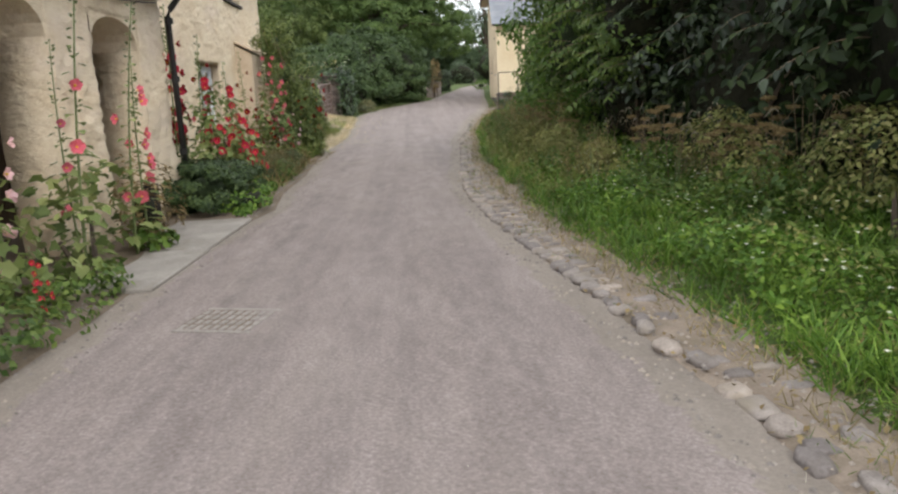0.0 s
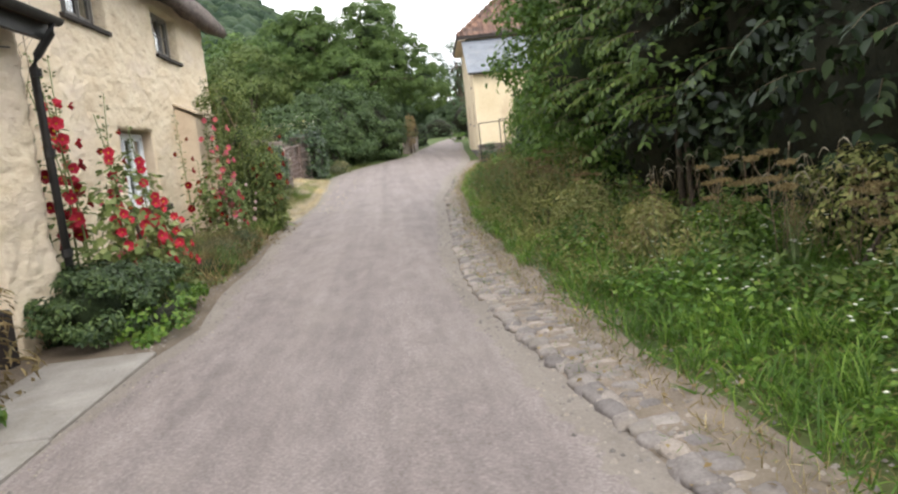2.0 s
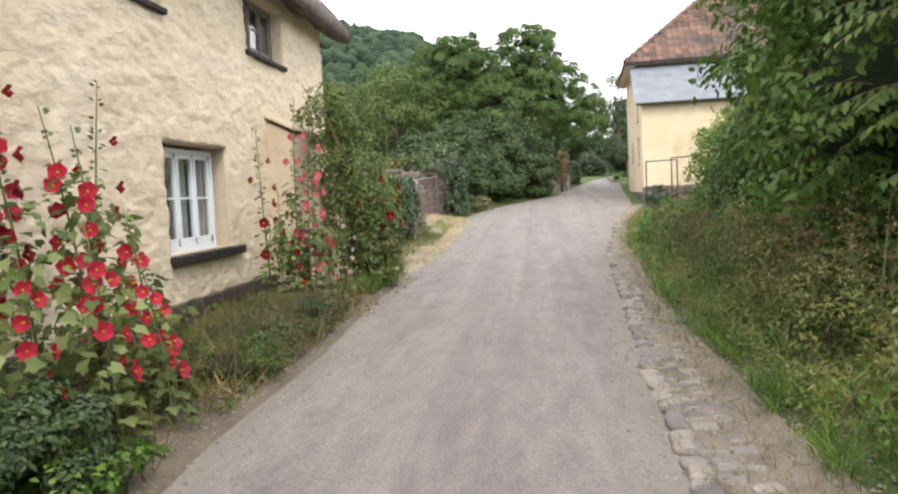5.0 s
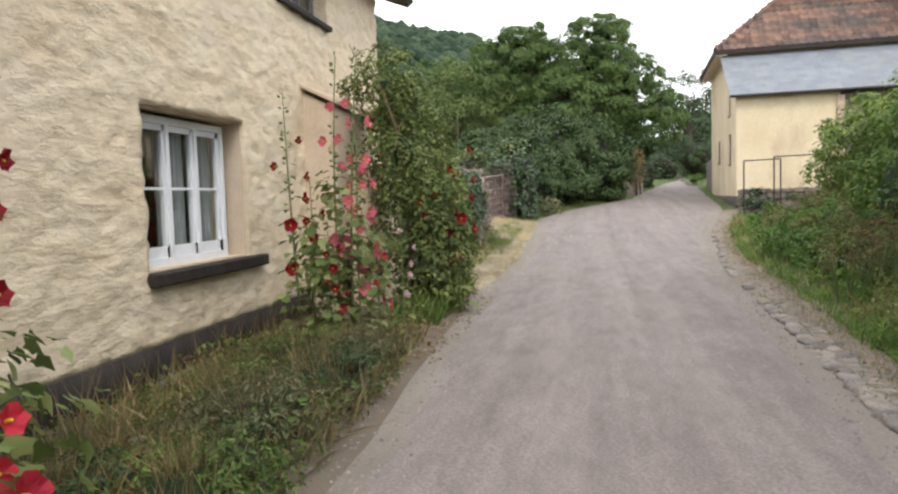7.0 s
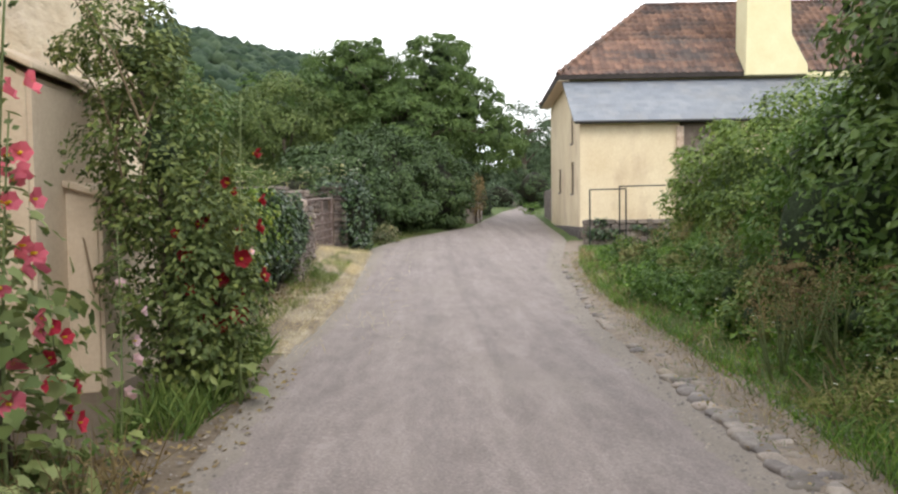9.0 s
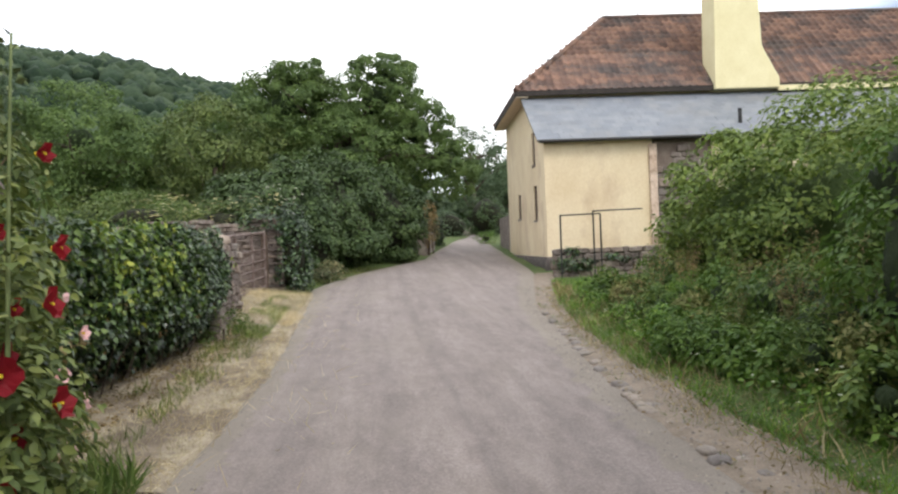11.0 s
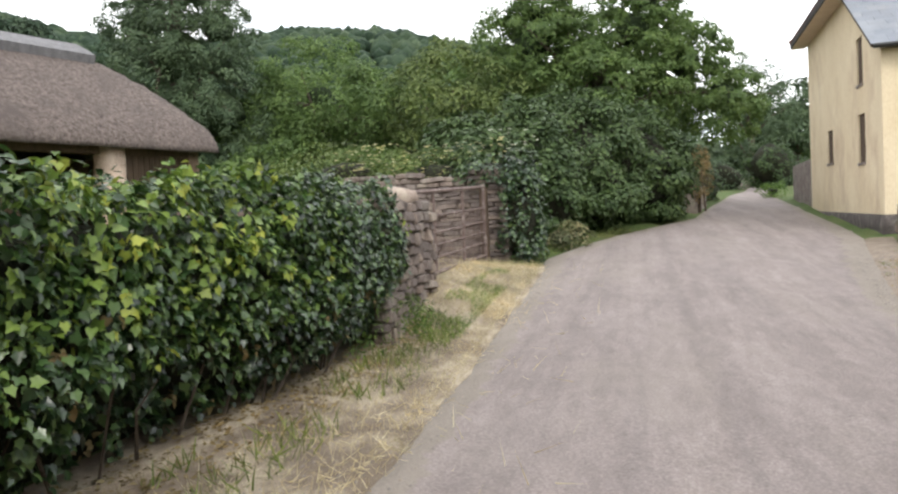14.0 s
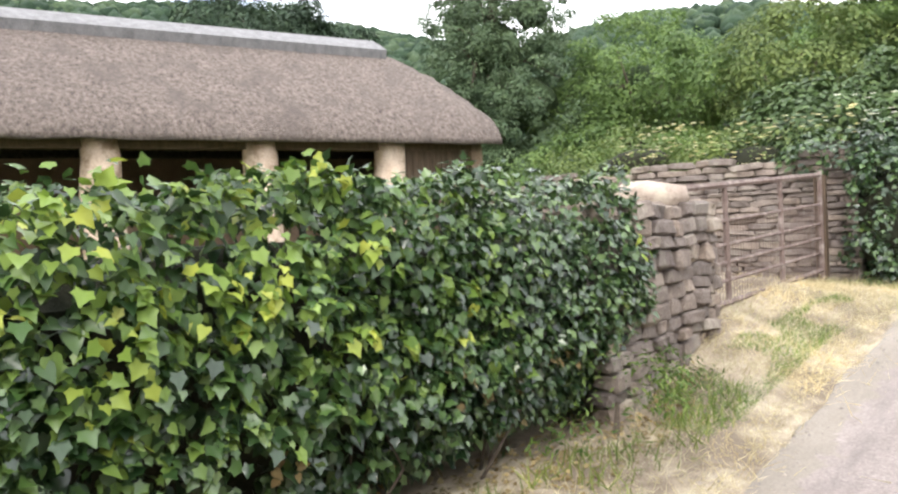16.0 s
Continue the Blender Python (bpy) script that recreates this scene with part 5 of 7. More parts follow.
# ---------------------------------------------------------------- ivy hedge on its wall
hedge = thing("ivy_hedge", (-2.7, 24.3, 0.0), "dense glossy green ivy hedge over an old wall", "hedge")
HEDGE_F = [(19.3, -2.35), (23, -2.35), (25.5, -2.15), (27.4, -2.12), (28.2, -2.35)]
# Solid body behind the ivy; its near-black colour plays the shade.
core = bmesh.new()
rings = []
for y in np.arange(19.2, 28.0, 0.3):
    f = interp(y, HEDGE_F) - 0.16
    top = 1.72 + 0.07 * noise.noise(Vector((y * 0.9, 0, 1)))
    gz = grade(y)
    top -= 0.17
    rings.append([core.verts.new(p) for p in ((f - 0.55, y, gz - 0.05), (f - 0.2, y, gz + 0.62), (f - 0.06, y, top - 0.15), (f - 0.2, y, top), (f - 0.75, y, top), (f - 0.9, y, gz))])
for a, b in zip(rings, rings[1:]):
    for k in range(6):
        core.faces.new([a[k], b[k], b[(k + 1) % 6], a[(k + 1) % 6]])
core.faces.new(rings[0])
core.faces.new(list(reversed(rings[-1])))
part("painted_shade_core", core, M_INNER, hedge, "solid near-black core painted as shade behind the ivy")


def ivy_domes(per, size, shape, y0, y1, dy, h0, h1, dh, on_top=False, keep=1.0, lift=0.0):
    """Ivy in overlapping rounded sprays, leaf over leaf with the tips hanging down."""
    cy, ch = [g.ravel() for g in np.meshgrid(np.arange(y0, y1, dy), np.arange(h0, h1, dh))]
    ok = rng.random(len(cy)) < keep
    cy, ch = cy[ok], ch[ok]
    m = len(cy)
    cy, ch = cy + rng.uniform(-dy, dy, m) * 0.6, ch + rng.uniform(-dh, dh, m) * 0.6
    top = 1.66 + 0.07 * np.sin(cy * 2.1) + 0.05 * np.sin(cy * 5.3 + 1) + np.where((cy > 25.5) & (cy < 27.9), 0.10, 0) + np.where((cy > 25.6) & (cy < 26.3), 0.10, 0) + np.where(cy < 25.4, 0.08, 0) + np.where((cy > 22.9) & (cy < 23.4), 0.12, 0)
    gz = np.interp(cy, [a for a, _ in GRADE], [b for _, b in GRADE])
    f = np.interp(cy, [a for a, _ in HEDGE_F], [b for _, b in HEDGE_F])
    lumps = np.array([noise.noise(Vector((a * 1.5, b * 2.6, 2.0))) + 0.5 * noise.noise(Vector((a * 3.7, b * 6.0, 7.0))) for a, b in zip(cy, ch)])
    if on_top:
        C = np.stack([f - 0.05 - ch * 0.95, cy, top + 0.12 * lumps], 1)
        face = np.array((0.45, 0.0, 1.0))
    else:
        belly = 0.08 * np.sin(np.clip(ch, 0, 1) * 3.0) - 0.95 * np.clip(0.38 - ch, 0, 1) - 0.25 * np.clip(ch - 0.86, 0, 1)
        C = np.stack([f + belly + 0.19 * lumps + lift, cy, gz + 0.12 + (top - gz - 0.12) * ch], 1)
        face = np.array((1.0, 0.0, 0.35))
    k = np.repeat(np.arange(m), per)
    d = unit(face + rng.normal(0, 0.62, (m * per, 3)))
    r = (rng.uniform(0.07, 0.15, m)[k] * (0.55 + 0.45 * rng.random(m * per)))[:, None]
    P = C[k] + d * r * np.array((1.0, 1.25, 1.25)) - face * 0.07
    nrm = unit(d * 0.9 + face * 0.25 + np.array((0, 0, 0.50)) + rng.normal(0, 0.36, (m * per, 3)))
    along = unit(np.array((0, 0, -0.75)) + d * 0.55 + rng.normal(0, 0.50, (m * per, 3)))
    return scatter(shape, P, along, nrm, size * rng.uniform(0.55, 1.25, m * per))


part("leaves", join(ivy_domes(18, 0.070, LOBED, 19.2, 26.2, 0.16, 0.42, 1.0, 0.10), ivy_domes(10, 0.078, HEART, 19.2, 26.2, 0.2, 0.46, 1.0, 0.12),
                    ivy_domes(14, 0.070, LOBED, 19.2, 26.2, 0.16, 0.0, 1.0, 0.16, True)), L_IVYMID, hedge, "mid-green ivy leaves", kind="stuff")
# Darker ivy of the far end; low and inner sprays use it as shade.
part("leaves", join(ivy_domes(16, 0.060, LOBED, 25.4, 28.15, 0.13, 0.10, 1.0, 0.09), ivy_domes(11, 0.060, HEART, 25.6, 28.15, 0.15, 0.10, 1.0, 0.1), ivy_domes(14, 0.060, LOBED, 25.2, 28.75, 0.14, 0.0, 1.0, 0.15, True),
                    ivy_domes(12, 0.070, LOBED, 19.2, 26.0, 0.17, 0.02, 0.70, 0.10, keep=0.9), ivy_domes(9, 0.085, HEART, 19.2, 28.1, 0.17, 0.08, 0.98, 0.10, lift=-0.09)), L_IVY, hedge, "dark glossy ivy leaves, set low and deep as shade too", kind="stuff")
part("young_leaves", join(ivy_domes(11, 0.074, LOBED, 22.8, 25.2, 0.24, 0.62, 1.02, 0.12, keep=0.6, lift=0.05), ivy_domes(8, 0.076, HEART, 20.0, 25.8, 0.4, 0.5, 0.95, 0.16, keep=0.22, lift=0.04),
                          ivy_domes(9, 0.075, LOBED, 22.6, 24.9, 0.25, 0.0, 0.5, 0.2, True, 0.6), ivy_domes(8, 0.06, OVAL, 25.4, 28.0, 0.4, 0.4, 1.0, 0.2, keep=0.2, lift=0.04)), L_IVYPALE, hedge, "yellow-green young ivy leaves", kind="stuff")
part("withered_leaves", ivy_domes(6, 0.066, HEART, 19.6, 28.0, 0.4, 0.02, 0.5, 0.14, keep=0.45), L_DRYWEED, hedge, "withered brown ivy leaves", kind="stuff")
for i in range(30):
    yy = RNG.uniform(19.5, 28.0)
    f = interp(yy, HEDGE_F)
    p = Vector((f - RNG.uniform(0.18, 0.34), yy, grade(yy) - 0.02))
    q = p + Vector((RNG.uniform(0.05, 0.2), RNG.uniform(-0.25, 0.25), RNG.uniform(0.3, 0.65)))
    e = q + Vector((RNG.uniform(-0.02, 0.12), RNG.uniform(-0.3, 0.3), RNG.uniform(0.05, 0.35)))
    part("stem", tube_bm([p, q, e], [0.013, 0.009, 0.004], 5, 0.1), M_BARK, hedge, "bare brown ivy stem")
shoots = []
for i in range(26):
    yy = rng.uniform(20, 28)
    base = np.array((interp(yy, HEDGE_F) - rng.uniform(0.1, 0.7), yy, 1.64))
    n = 14
    t = rng.random(n)
    P = base + np.stack([rng.normal(0, 0.05, n), rng.normal(0, 0.05, n), t * rng.uniform(0.1, 0.32)], 1)
    shoots.append(leaves_at(LOBED, P, unit(rng.normal(0, 1, (n, 3))), 0.065))
part("shoots", join(*shoots), L_IVYMID, hedge, kind="stuff")

# ---------------------------------------------------------------- bushes and trees


def limbs(base, top, blobs, r0, count, name_parent, spread=0.55):
    """A trunk and limbs that reach into the crown."""
    b, t = Vector(base), Vector(top)
    mid = b.lerp(t, 0.5) + Vector((RNG.uniform(-0.2, 0.2), RNG.uniform(-0.2, 0.2), 0))
    part("trunk", tube_bm([b - Vector((0, 0, 0.2)), b.lerp(mid, 0.5), mid, t], [r0 * 1.25, r0, r0 * 0.75, r0 * 0.4], 9, 0.12), M_BARK, name_parent, smooth=True)
    for k in range(count):
        bl = blobs[k % len(blobs)]
        e = Vector(bl[:3]) + Vector((RNG.uniform(-1, 1) * bl[3], RNG.uniform(-1, 1) * bl[4], RNG.uniform(-0.4, 0.8) * bl[5])) * spread
        s = b.lerp(t, RNG.uniform(0.3, 0.95))
        m = s.lerp(e, 0.5) + Vector((0, 0, 0.12 * (e - s).length))
        part("limb", tube_bm([s, m, e], [r0 * 0.42, r0 * 0.24, r0 * 0.06], 6, 0.1), M_BARK, name_parent, smooth=True)


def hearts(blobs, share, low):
    """Solid lumps in the dense middle of a crown, dark in place of shade."""
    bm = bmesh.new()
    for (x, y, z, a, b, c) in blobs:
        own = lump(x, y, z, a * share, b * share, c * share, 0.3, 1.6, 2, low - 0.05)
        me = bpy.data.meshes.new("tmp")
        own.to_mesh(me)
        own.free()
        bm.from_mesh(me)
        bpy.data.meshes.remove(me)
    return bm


def tree(name, base, height, blobs, material, label, count, size, shape=SIMPLE, r0=0.3, clumps=120, clump_r=0.24, depth=0.4, branches=8, category="tree", group="", heart=0.42, inside=None):
    t = thing(name, base, label, category, group)
    world_blobs = [(base[0] + x, base[1] + y, base[2] + z, a, b, c) for (x, y, z, a, b, c) in blobs]
    limbs(base, (base[0], base[1], base[2] + height * 0.72), world_blobs, r0, branches, t)
    part("crown", crown(world_blobs, count, shape, size, clumps, clump_r, depth), material, t, kind="stuff")
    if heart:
        part("painted_shade_core", hearts(world_blobs, heart, base[2]), inside or M_LEAFY, t, smooth=True)
    return t


def bush(name, base, blobs, material, label, count, size, shape=SIMPLE, clumps=60, clump_r=0.28, depth=0.3, group="", heart=0.78, category="bush", floor=None, stems=3, inside=None):
    t = thing(name, base, label, category, group)
    wb = [(base[0] + x, base[1] + y, base[2] + z, a, b, c) for (x, y, z, a, b, c) in blobs]
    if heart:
        part("painted_shade_core", hearts(wb, heart, base[2]), inside or M_INNER, t, smooth=True)
    for k in range(stems):
        b = wb[k % len(wb)]
        part("stem", tube_bm([(base[0] + RNG.uniform(-0.2, 0.2), base[1] + RNG.uniform(-0.2, 0.2), base[2] - 0.1), (b[0], b[1], b[2])], [0.035, 0.015], 5, 0.1), M_BARK, t)
    part("leaves", crown(wb, count, shape, size, clumps, clump_r, depth, floor if floor is not None else base[2]), material, t, kind="stuff")
    return t


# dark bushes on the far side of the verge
bush("elder_bush", (6.3, 5.6, 0.3), [(0, 0, 1.8, 2.0, 2.6, 2.2), (0.4, 1.4, 3.6, 2.0, 2.4, 2.0), (0.2, -2.6, 2.2, 2.0, 2.2, 2.4), (0.6, -1.0, 4.8, 2.2, 3.0, 1.8), (-0.3, 2.4, 0.9, 1.5, 1.9, 1.2)], L_LAUREL, "tall overgrown bush with long green leaves darkened as shade", 15000, 0.14, OVAL, 190, 0.17, heart=0.8)
bush("elder_bush", (6.0, 10.8, 0.3), [(0, 0, 1.9, 1.9, 2.4, 2.2), (-0.1, 1.0, 4.0, 1.9, 2.4, 2.0), (0.6, -1.2, 5.0, 2.2, 2.6, 1.8), (-0.2, -1.6, 0.9, 1.4, 2.2, 1.2)], L_SHADE, "tall overgrown bush with long green leaves darkened as shade", 19000, 0.125, OVAL, 300, 0.15, heart=0.72)
# Filler bushes whose near-black leaves and lumps stand in for the shaded hollow.
bush("undergrowth_bush", (5.6, 13.2, 0.25), [(0, 0, 0.9, 1.3, 1.8, 1.2), (0.4, 1.5, 1.2, 1.2, 1.6, 1.3)], L_LAUREL, "added undergrowth, near-black for the shade below the overhanging bushes", 5200, 0.09, OVAL, 70, 0.2, heart=0.86)
bush("undergrowth_bush", (5.35, 8.7, 0.3), [(0, 0, 1.2, 0.95, 1.9, 1.4), (0.3, 2.0, 1.0, 1.0, 1.5, 1.2), (0.1, -0.5, 3.2, 1.05, 1.8, 1.6), (0.4, -1.0, 4.6, 1.1, 1.9, 1.3), (-0.1, 1.4, 3.3, 0.95, 1.3, 1.7), (0.0, 1.2, 4.9, 1.0, 1.4, 1.2)], L_LAUREL, "added undergrowth, near-black for the shade below the overhanging bushes", 13000, 0.12, OVAL, 150, 0.18, heart=0.76)
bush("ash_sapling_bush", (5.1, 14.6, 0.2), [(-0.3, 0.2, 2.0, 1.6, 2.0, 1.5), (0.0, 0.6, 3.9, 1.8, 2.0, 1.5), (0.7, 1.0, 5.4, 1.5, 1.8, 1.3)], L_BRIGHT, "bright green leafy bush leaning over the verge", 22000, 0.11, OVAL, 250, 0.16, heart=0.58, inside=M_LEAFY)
bush("ash_sapling_bush", (4.9, 8.6, 0.3), [(-0.1, 0, 2.2, 0.9, 2.2, 1.1), (0.2, 0.8, 3.7, 1.1, 2.4, 1.3), (0.2, -3.0, 3.2, 1.0, 1.6, 1.4), (0.0, 3.0, 2.6, 0.9, 1.6, 1.3)], L_SHADE, "feathery-leaved saplings among the bushes, leaves darkened as shade", 500, 0.36, PINNATE, 130, 0.22, heart=0)
bush("ash_sapling_bush", (4.6, 11.6, 0.3), [(0, 0, 2.0, 0.8, 1.5, 0.9), (0.2, 0.5, 3.3, 0.9, 1.6, 1.0)], L_ELDER, "mid-green leafy sapling among the bushes", 6500, 0.085, OVAL, 80, 0.2, heart=0.6, inside=M_INNER)
bush("overgrown_bush", (5.95, 19.5, 0.3), [(0, 0, 1.6, 1.6, 1.9, 1.7), (0.2, 0.2, 3.3, 1.5, 1.8, 1.5)], L_ELDER, "dark green bush on the bank", 11000, 0.12, OVAL, 170, 0.18, heart=0.5, inside=M_LEAFY)
bush("overgrown_bush", (4.9, 20.4, 0.25), [(0, 0, 0.9, 0.7, 1.4, 0.9), (0.2, 0.5, 1.7, 0.6, 1.0, 0.7)], L_BRIGHT, "light green leafy bush at the front of the bank", 6500, 0.08, OVAL, 70, 0.22, inside=M_LEAFY)
bush("overgrown_bush", (7.4, 20.4, 0.3), [(0, 0, 2.4, 1.8, 2.2, 2.2), (0, 0, 4.3, 1.5, 1.9, 1.5)], L_LAUREL, "dark green bush behind the bank", 6000, 0.16, OVAL, 120, 0.2)
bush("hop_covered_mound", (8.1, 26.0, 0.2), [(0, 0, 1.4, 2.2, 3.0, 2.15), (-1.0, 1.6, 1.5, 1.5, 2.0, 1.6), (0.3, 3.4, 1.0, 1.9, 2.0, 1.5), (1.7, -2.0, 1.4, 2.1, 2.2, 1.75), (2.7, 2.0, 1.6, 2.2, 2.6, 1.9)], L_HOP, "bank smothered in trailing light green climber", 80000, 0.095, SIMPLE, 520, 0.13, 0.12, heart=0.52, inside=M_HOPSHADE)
bush("leafy_weeds", (4.9, 21.8, 0.2), [(0, 0, 0.4, 0.8, 1.2, 0.5), (0.4, 1.8, 0.45, 0.7, 1.0, 0.5)], L_WEED, "leafy weeds on the grassy bank", 3600, 0.075, OVAL, 90, 0.24, heart=0.6, inside=M_LEAFY)
bush("leafy_weeds", (6.7, 29.6, 0.35), [(0, 0, 0.4, 0.8, 1.3, 0.55), (0.3, 1.5, 0.4, 0.7, 0.9, 0.5), (0.6, -1.8, 0.5, 0.8, 1.1, 0.6)], L_WEED, "leafy nettles on the grassy bank", 5200, 0.075, OVAL, 90, 0.24, heart=0.6, inside=M_LEAFY)


def leaf_sprays(parent, n, y0, y1, z0, z1, face, size, material, label, toward=-1.0):
    """Arching twigs with paired leaves that hang from them, over the face of a bush."""
    twigs, out = [], []
    for k in range(n):
        y, z = RNG.uniform(y0, y1), RNG.uniform(z0, z1)
        p = Vector((face(y, z) + 0.25, y, z))
        d = Vector((toward * RNG.uniform(0.6, 1.0), RNG.uniform(-0.9, 0.5), RNG.uniform(0.0, 0.4))).normalized()
        L = RNG.uniform(0.45, 0.9)
        steps = 9
        pts = [p + d * (L * i / steps) + Vector((0, 0, -0.42 * L * (i / steps) ** 2)) for i in range(steps + 1)]
        twigs.append(tube(pts, [0.008 - 0.0006 * i for i in range(steps + 1)], 4))
        side = d.cross(Vector((0, 0, 1))).normalized()
        P, al = [], []
        for i in range(2, steps + 1):
            for sg in (-1, 1):
                P.append(tuple(pts[i]))
                al.append(tuple(side * sg * 0.75 + d * 0.45 + Vector((0, 0, -0.75 + RNG.uniform(-0.25, 0.25)))))
        m = len(P)
        nrm = np.tile(np.array((0, 0, 1.0)), (m, 1)) + rng.normal(0, 0.25, (m, 3)) + np.array((toward * 0.4, -0.2, 0))
        out.append(scatter(OVAL, np.array(P), np.array(al), nrm, size * rng.uniform(0.7, 1.15, m)))
    part("twig_work", join(*twigs), M_TWIG, parent, kind="stuff")
    part("leaf_sprays", join(*out), material, parent, label, kind="stuff")


branches = thing("overhanging_branches", (5.2, 8.6, 0.3), "arching leafy branches drooping from the dark bush", "branches")
leaf_sprays(branches, 52, 5.6, 10.9, 1.5, 4.8, lambda y, z: 4.55 + 0.12 * (z - 2.5) ** 2, 0.15, L_SHADE, "long drooping leaves darkened as shade")
limbs((6.0, 8.4, 0.2), (5.4, 8.6, 4.4), [(5.0, 8.6, 3.4, 0.9, 2.0, 1.4)], 0.09, 9, branches)
branches = thing("overhanging_branches", (5.0, 12.0, 0.3), "arching green branches leaning over the weedy verge", "branches")
leaf_sprays(branches, 105, 10.8, 16.4, 1.3, 4.8, lambda y, z: 4.25 + 0.10 * (z - 2.6) ** 2 - 0.04 * (y - 10), 0.135, L_ELDER, "long drooping green leaves")
leaf_sprays(branches, 40, 11.2, 16.2, 1.6, 4.6, lambda y, z: 3.95 + 0.10 * (z - 2.6) ** 2, 0.12, L_HOP, "yellow-green young leaves")
limbs((5.6, 12.4, 0.2), (5.2, 12.6, 4.2), [(4.8, 12.4, 3.2, 0.9, 2.4, 1.4)], 0.08, 9, branches)
for (x, y, s) in ((3.5, 9.4, 0.55), (3.3, 11.0, 0.68), (3.25, 12.6, 0.8), (3.35, 14.2, 0.95), (3.5, 15.8, 1.0), (3.9, 17.4, 1.0), (4.1, 15.0, 1.2), (4.3, 7.6, 0.85), (4.4, 5.2, 0.95)):
    bush("tall_weeds", (x, y, ground_z(x, y)), [(0, 0, 0.32 * s, 0.40 * s, 0.85 * s, 0.42 * s), (0.1, 0.4, 0.55 * s, 0.34 * s, 0.6 * s, 0.34 * s)], (L_OLIVE if y < 15 else L_WEED) if x < 4 else (L_WEED, L_OLIVE)[int(y) % 2], "tall tangled green weeds on the verge", 2200, 0.05, (NARROW, OVAL)[int(y) % 2], 60, 0.3, heart=0, group="verge weeds", stems=1)
for k in range(30):
    y = 17.0 + 0.42 * k
    off = RNG.uniform(0.5, 2.2)
    x = interp(y, COBBLE_OUT) + off
    h = RNG.uniform(0.24, 0.42) + 0.22 * off * min(1.0, (31 - y) / 6)
    bush("tall_weeds", (x, y, ground_z(x, y)), [(0, 0, 0.42 * h, 0.45 * h, 0.55 * h, 0.5 * h), (0.15, 0.3, 0.66 * h, 0.3 * h, 0.35 * h, 0.4 * h)], RNG.choice((L_WEED, L_BRIGHT, L_GRASS, L_BRIGHT, L_OLIVE)), "leafy green weed clump on the grassy bank", 1100, RNG.uniform(0.045, 0.075), RNG.choice((OVAL, NARROW, SIMPLE)), 40, 0.3, heart=0.4, group="bank weeds", stems=1, inside=M_LEAFY)

# the right-hand verge: grass, weeds, seeding stalks, white and yellow flowers


def spread_points(n, y0, y1, lo, hi, power=1.0):
    y = rng.uniform(y0, y1, n)
    a = np.array([lo(v) for v in y])
    b = np.array([hi(v) for v in y])
    x = a + (b - a) * rng.random(n) ** power
    z = np.array([ground_z(p, q) for p, q in zip(x, y)])
    return np.stack([x, y, z], 1)


def patchy(n, *args):
    P = spread_points(n, *args)
    return P[np.array([noise.noise(Vector((p[0] * 2.2, p[1] * 1.3, 4.0))) > -0.05 for p in P])]


def upright(shape, P, lean, size, vary=0.4):
    n = len(P)
    al = unit(np.array((0, 0, 1.0)) + rng.normal(0, lean, (n, 3)))
    return scatter(shape, P, al, unit(rng.normal(0, 1, (n, 3))), size * (1 + rng.uniform(-vary, vary, n)))


ARCH = (np.array([(-0.014, 0, 0), (0.014, 0, 0), (-0.015, 0.42, 0.06), (0.015, 0.42, 0.06), (-0.010, 0.76, 0.24), (0.010, 0.76, 0.24), (0, 0.98, 0.56)]), np.array([(0, 1, 3), (0, 3, 2), (2, 3, 5), (2, 5, 4), (4, 5, 6)]))


def tufts(clumps, each, length, *where):
    """Clumps of long arching grass blades."""
    C = spread_points(clumps, *where)
    k = np.repeat(np.arange(clumps), each)
    m = len(k)
    P = C[k] + rng.normal(0, 0.035, (m, 3)) * np.array((1, 1, 0))
    out = unit(rng.normal(0, 1, (m, 3)) * np.array((1, 1, 0.01)))
    al = unit(np.array((0, 0, 1.0)) + out * rng.uniform(0.1, 0.9, (m, 1)))
    return scatter(ARCH, P, al, out, length * (rng.uniform(0.6, 1.3, clumps)[k]) * rng.uniform(0.6, 1.15, m))


edge_r = lambda y: interp(y, COBBLE_OUT) + 0.04
solid("verge_grass", join(tufts(850, 20, 0.23, -1, 9.8, lambda y: interp(y, COBBLE_OUT) + 0.18, lambda y: 4.9, 1.1),
                          tufts(160, 20, 0.24, 9.8, 17, lambda y: interp(y, COBBLE_OUT) + 0.1, lambda y: 3.5, 1.2),
                          tufts(300, 20, 0.18, 17, 34, lambda y: interp(y, COBBLE_OUT) + 0.15, lambda y: 5.2 + max(0, (y - 24) * 0.12), 1.4),
                          upright(BLADE, spread_points(9000, -1, 9.5, edge_r, lambda y: 5.0, 1.2), 0.9, 0.12),
                          upright(BLADE, spread_points(9000, 16, 34, edge_r, lambda y: interp(y, COBBLE_OUT) + 1.0, 1.2), 0.7, 0.10)), L_GRASS, "lush green verge grass", "grass", kind="stuff")
solid("verge_grass", upright(BLADE, patchy(6000, 0, 33, lambda y: interp(y, ROAD_R) + 0.02, lambda y: interp(y, COBBLE_OUT) + 0.1, 1.0), 1.0, 0.05), L_WEED, "short grass and moss between the cobbles", "grass", kind="stuff")
